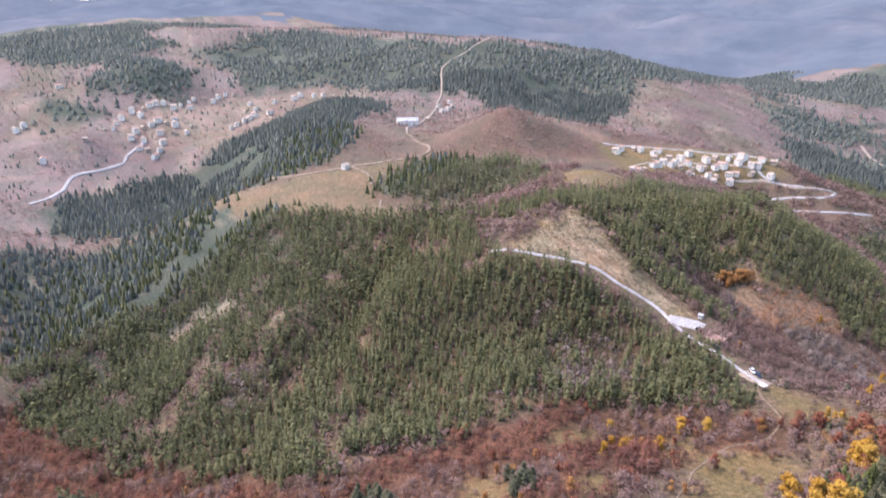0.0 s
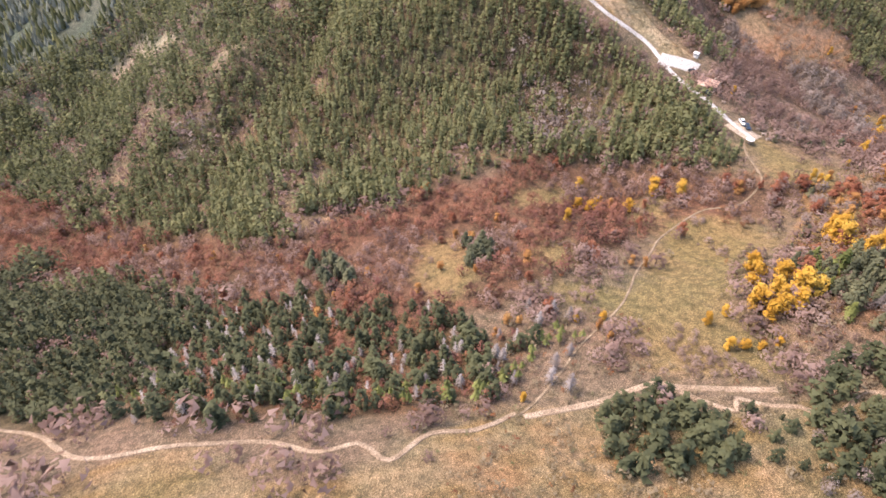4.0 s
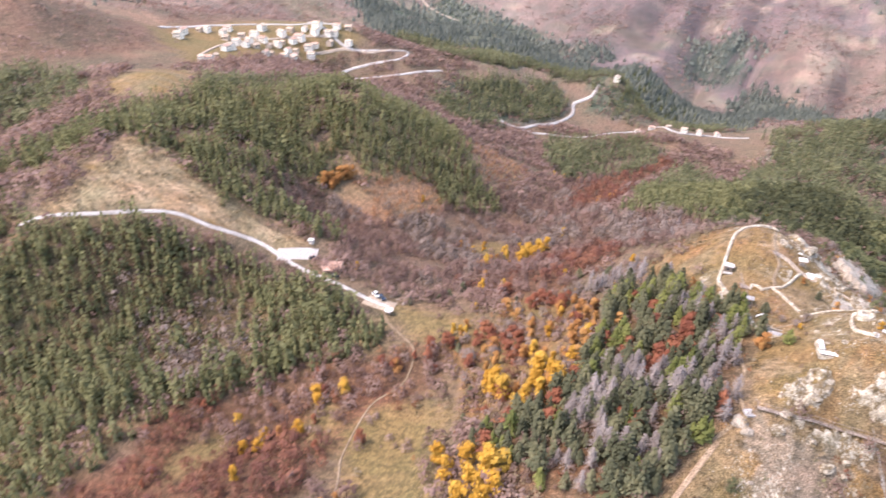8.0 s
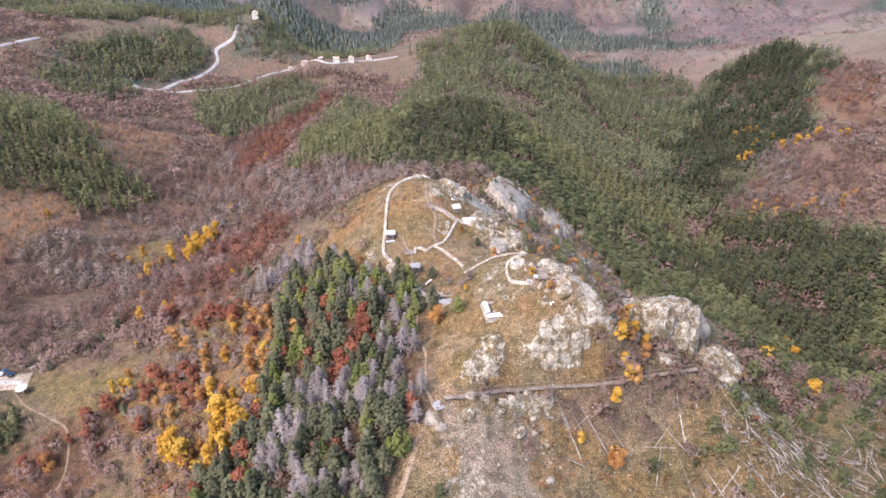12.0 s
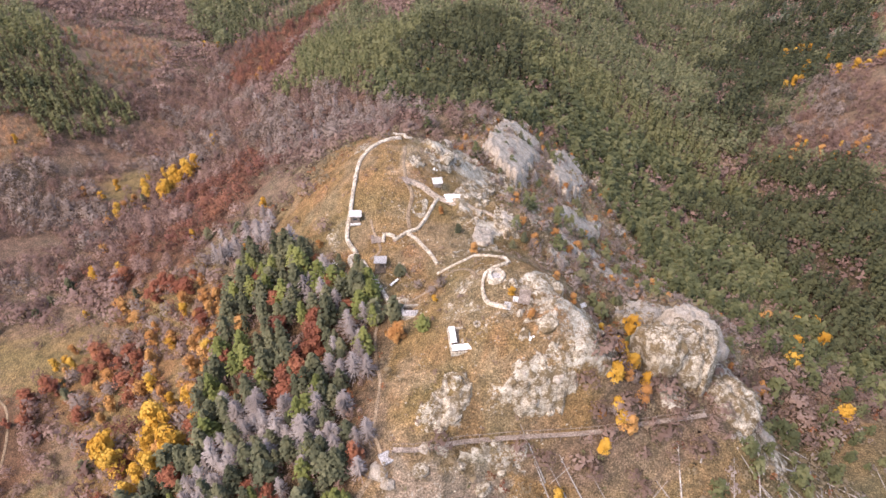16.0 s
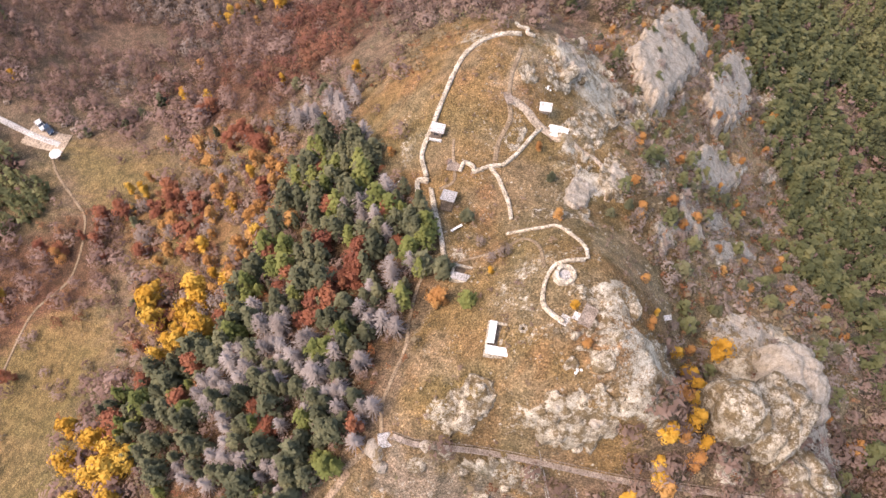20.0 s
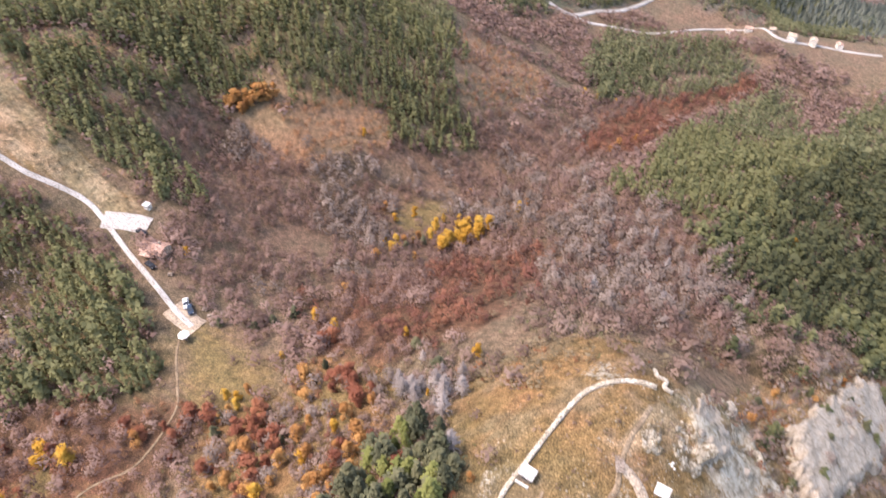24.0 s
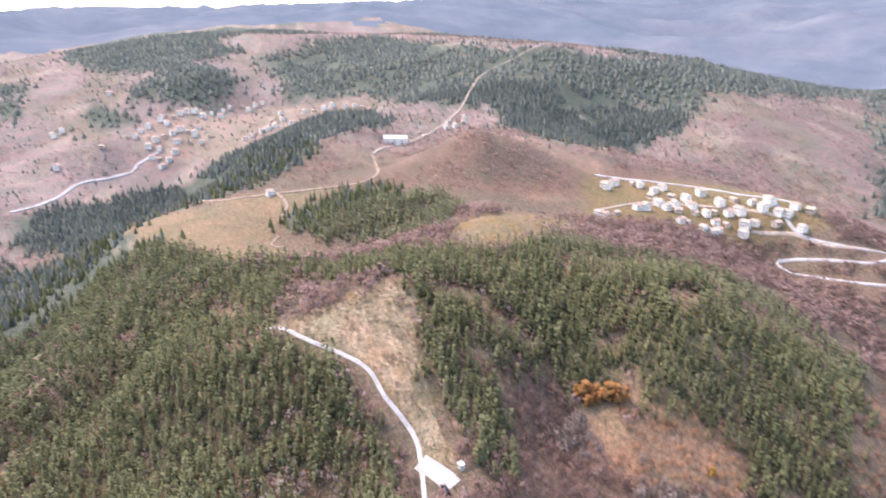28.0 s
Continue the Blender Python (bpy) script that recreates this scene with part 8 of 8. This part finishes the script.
settle([(-1128, -122), (-1108, -131), (-1133, -104), (-1121, -92), (-1135, -82), (-1141, -70), (-1138, -56), (-1081, -170), (-1076, -181), (-1069, -190), (-1057, -198), (-1052, -215), (-1037, -204), (-1016, -182), (-1007, -171), (-995, -160), (-963, -147), (-977, -182), (-973, -165), (-1034, -230), (-1017, -237), (-998, -241), (-995, -252), (-973, -220), (-964, -204), (-946, -211), (-939, -202), (-929, -186), (-947, -181), (-916, -193)], hamlet("houses of the far village", 4), 6, 0.75, 1.05)
settle([(-952, -87), (-960, -79), (-970, -74), (-975, -64), (-983, -56), (-999, -46), (-1037, -54), (-1074, -40), (-1042, -37), (-1003, -22), (-1056, 12), (-1072, 42), (-1060, 62), (-1051, 76), (-1036, 86), (-1058, 29), (-1060, -3), (-1185, -316), (-956, -275), (-1064, -357), (-1054, -366), (-923, -324), (-984, -139), (-1065, -156), (-1084, -145), (-1078, -132), (-999, -203), (-1006, -192), (-990, -213), (-1021, -159)], hamlet("houses of the far village", 5), 7, 0.75, 1.05)
settle([(-150, 472), (-137, 474), (-123, 482), (-108, 482), (-95, 490), (-80, 506), (-203, 682), (-197, 552)], hamlet("houses of the northern valley", 6), 8, 0.5, 0.75)

hall = village_house(26, 13, 6.5, WHITE_WALL, PALE_ROOF, "long white building on the saddle", "houses on the saddle")
hall.matrix_basis = pose(-725, 95, float(ground_z(-725, 95)) + 0.5, 0, 0, 75)


def roadside_house():
    t = thing("roadside_house", -176, 33.5, 22, "roadside inn with plastered walls and an orange tiled roof", "house", lift=0.2)
    t.scale = (0.74, 0.74, 0.74)
    part("wall", walls(10.5, 7.5, 3.0, 1.9), PLASTER_WARM, t)
    r = part("roof", moved(gable(10.5, 7.5, 1.9, 0.6), z=3.0), TILE_ROSE, t)
    for i in range(12):
        for sy in (-1, 1):
            part("tile_row", moved(block(0.22, 4.6, 0.1, 0.03), -5.3 + i * 0.96, sy * 2.15, 4.02, -26.9 * sy), TILE_ROSE, r)
    part("chimney", moved(block(0.7, 0.7, 1.8, 0.05), 2.2, 1.0, 4.2), MASONRY, r)
    for i in range(3):
        w = part("window", moved(block(1.2, 0.1, 1.1, 0.02, 1.0), -3.4 + 2.6 * i, -3.78), GLASS_DARK, t)
        part("frame", moved(block(1.4, 0.06, 0.1, 0.01, 0.9), -3.4 + 2.6 * i, -3.8), WHITE, w)
    part("door", moved(block(1.0, 0.1, 2.1, 0.02, 0.0), 3.9, -3.78), BARK, t, "dark wooden door")
    part("porch_roof", moved(block(6.0, 2.2, 0.12, 0.02, 2.5), -1.5, -4.7, rx=8), TILE_ROSE, t)
    for sx in (-4.2, -1.5, 1.2):
        part("porch_post", moved(block(0.16, 0.16, 2.6, 0.02, -0.1), sx, -5.5), PLANK, t)


def car(x, y, yaw, paint, label):
    t = thing("car", x, y, yaw, label, "car", "parked cars", 0.28)
    side = [(-2.15, 0.3), (-2.2, 0.75), (-2.05, 0.95), (-1.25, 1.0), (1.0, 1.0), (1.95, 0.88), (2.18, 0.7), (2.2, 0.32)]
    top = [(-1.75, 0.98), (-1.35, 1.42), (-0.2, 1.5), (0.5, 1.42), (1.15, 0.99)]

    def prism(profile, half, narrow):
        bm = bmesh.new()
        rows = [[bm.verts.new((px, s * (half - narrow * max(0, pz - 1.0)), pz)) for px, pz in profile] for s in (-1, 1)]
        n = len(profile)
        for i in range(n):
            bm.faces.new((rows[0][i], rows[0][(i + 1) % n], rows[1][(i + 1) % n], rows[1][i]))
        bm.faces.new(rows[0][::-1])
        bm.faces.new(rows[1])
        bmesh.ops.recalc_face_normals(bm, faces=bm.faces[:])
        bmesh.ops.bevel(bm, geom=bm.edges[:], offset=0.06, segments=2, affect="EDGES")
        return bm
    part("body", prism(side, 0.88, 0), paint, t)
    part("cabin", prism(top, 0.82, 0.35), GLASS_DARK, t, "dark glazed cabin")
    part("roof_panel", moved(block(1.5, 1.25, 0.05, 0.02, 1.48), -0.45), paint, t)
    for sx in (-1.35, 1.4):
        for sy in (-0.85, 0.85):
            bm = bmesh.new()
            bmesh.ops.create_cone(bm, cap_ends=True, segments=14, radius1=0.32, radius2=0.32, depth=0.2)
            wheel = part("wheel", moved(bm, sx, sy, 0.32, 90), RUBBER, t)
            bm = bmesh.new()
            bmesh.ops.create_cone(bm, cap_ends=True, segments=10, radius1=0.19, radius2=0.17, depth=0.22)
            part("rim", moved(bm, sx, sy, 0.32, 90), GREY_ROOF, wheel)
    for sy in (-0.6, 0.6):
        part("headlight", moved(block(0.1, 0.3, 0.14, 0.02, 0.68), 2.12, sy), WHITE, t)
        part("tail_light", moved(block(0.1, 0.25, 0.14, 0.02, 0.78), -2.14, sy), TILE, t)


def pavilion():
    t = thing("pavilion", -138.2, 20, 0, "small white eight-sided pavilion beside the track", "pavilion", lift=0.05)
    bm = bmesh.new()
    rim = [bm.verts.new((1.75 * math.cos(0.785 * i), 1.75 * math.sin(0.785 * i), 2.2)) for i in range(8)]
    low = [bm.verts.new((1.75 * math.cos(0.785 * i), 1.75 * math.sin(0.785 * i), 2.05)) for i in range(8)]
    tip = bm.verts.new((0, 0, 2.9))
    for i in range(8):
        bm.faces.new((rim[i], rim[(i + 1) % 8], tip))
        bm.faces.new((low[i], low[(i + 1) % 8], rim[(i + 1) % 8], rim[i]))
    bm.faces.new(low[::-1])
    part("canopy", bm, WHITE, t, "white eight-sided canopy")
    for i in range(8):
        part("post", moved(block(0.1, 0.1, 2.3, 0.01, -0.2), 1.55 * math.cos(0.785 * i), 1.55 * math.sin(0.785 * i)), PLANK, t)
    part("table", block(0.9, 0.9, 0.75, 0.04), PLANK, t)


roadside_house()
car(-146.6, 27.2, -25, CAR_DARK, "dark blue estate car parked on the sandy turning place")
car(-149.6, 27.6, -25, CAR_WHITE, "white car parked beside the dark one")
car(-171.6, 28.6, 5, CAR_BLACK, "black car parked outside the roadside house")
car(-187.2, 34.6, 10, CAR_BLACK, "black car parked on the gravel lot")
pavilion()
t = thing("kiosk", -194.5, 42, 20, "small pale kiosk at the edge of the lot", "kiosk")
part("cabin", block(2.2, 1.8, 2.2, 0.04, -0.3), PLASTER, t)
part("roof", moved(block(2.6, 2.2, 0.14, 0.03, 1.9), rx=5), PALE_ROOF, t)
part("shutter", moved(block(1.2, 0.08, 0.9, 0.02, 0.8), y=-0.92), GREY_ROOF, t)
for x, y in ((-144, 30.5), (-140.5, 30), (-137, 28.6), (-164, 31), (-166, 33)):
    t = thing("picnic_table", x, y, (x * 31) % 90, "weathered wooden picnic table beside the road", "table", "picnic tables")
    part("tabletop", block(1.6, 0.75, 0.07, 0.01, 0.72), PLANK, t)
    for sy in (-0.7, 0.7):
        part("bench", moved(block(1.6, 0.3, 0.06, 0.01, 0.42), y=sy), PLANK, t)
    for sx in (-0.6, 0.6):
        part("leg", moved(block(0.1, 1.3, 0.75, 0.01, -0.05), sx), PLANK, t)
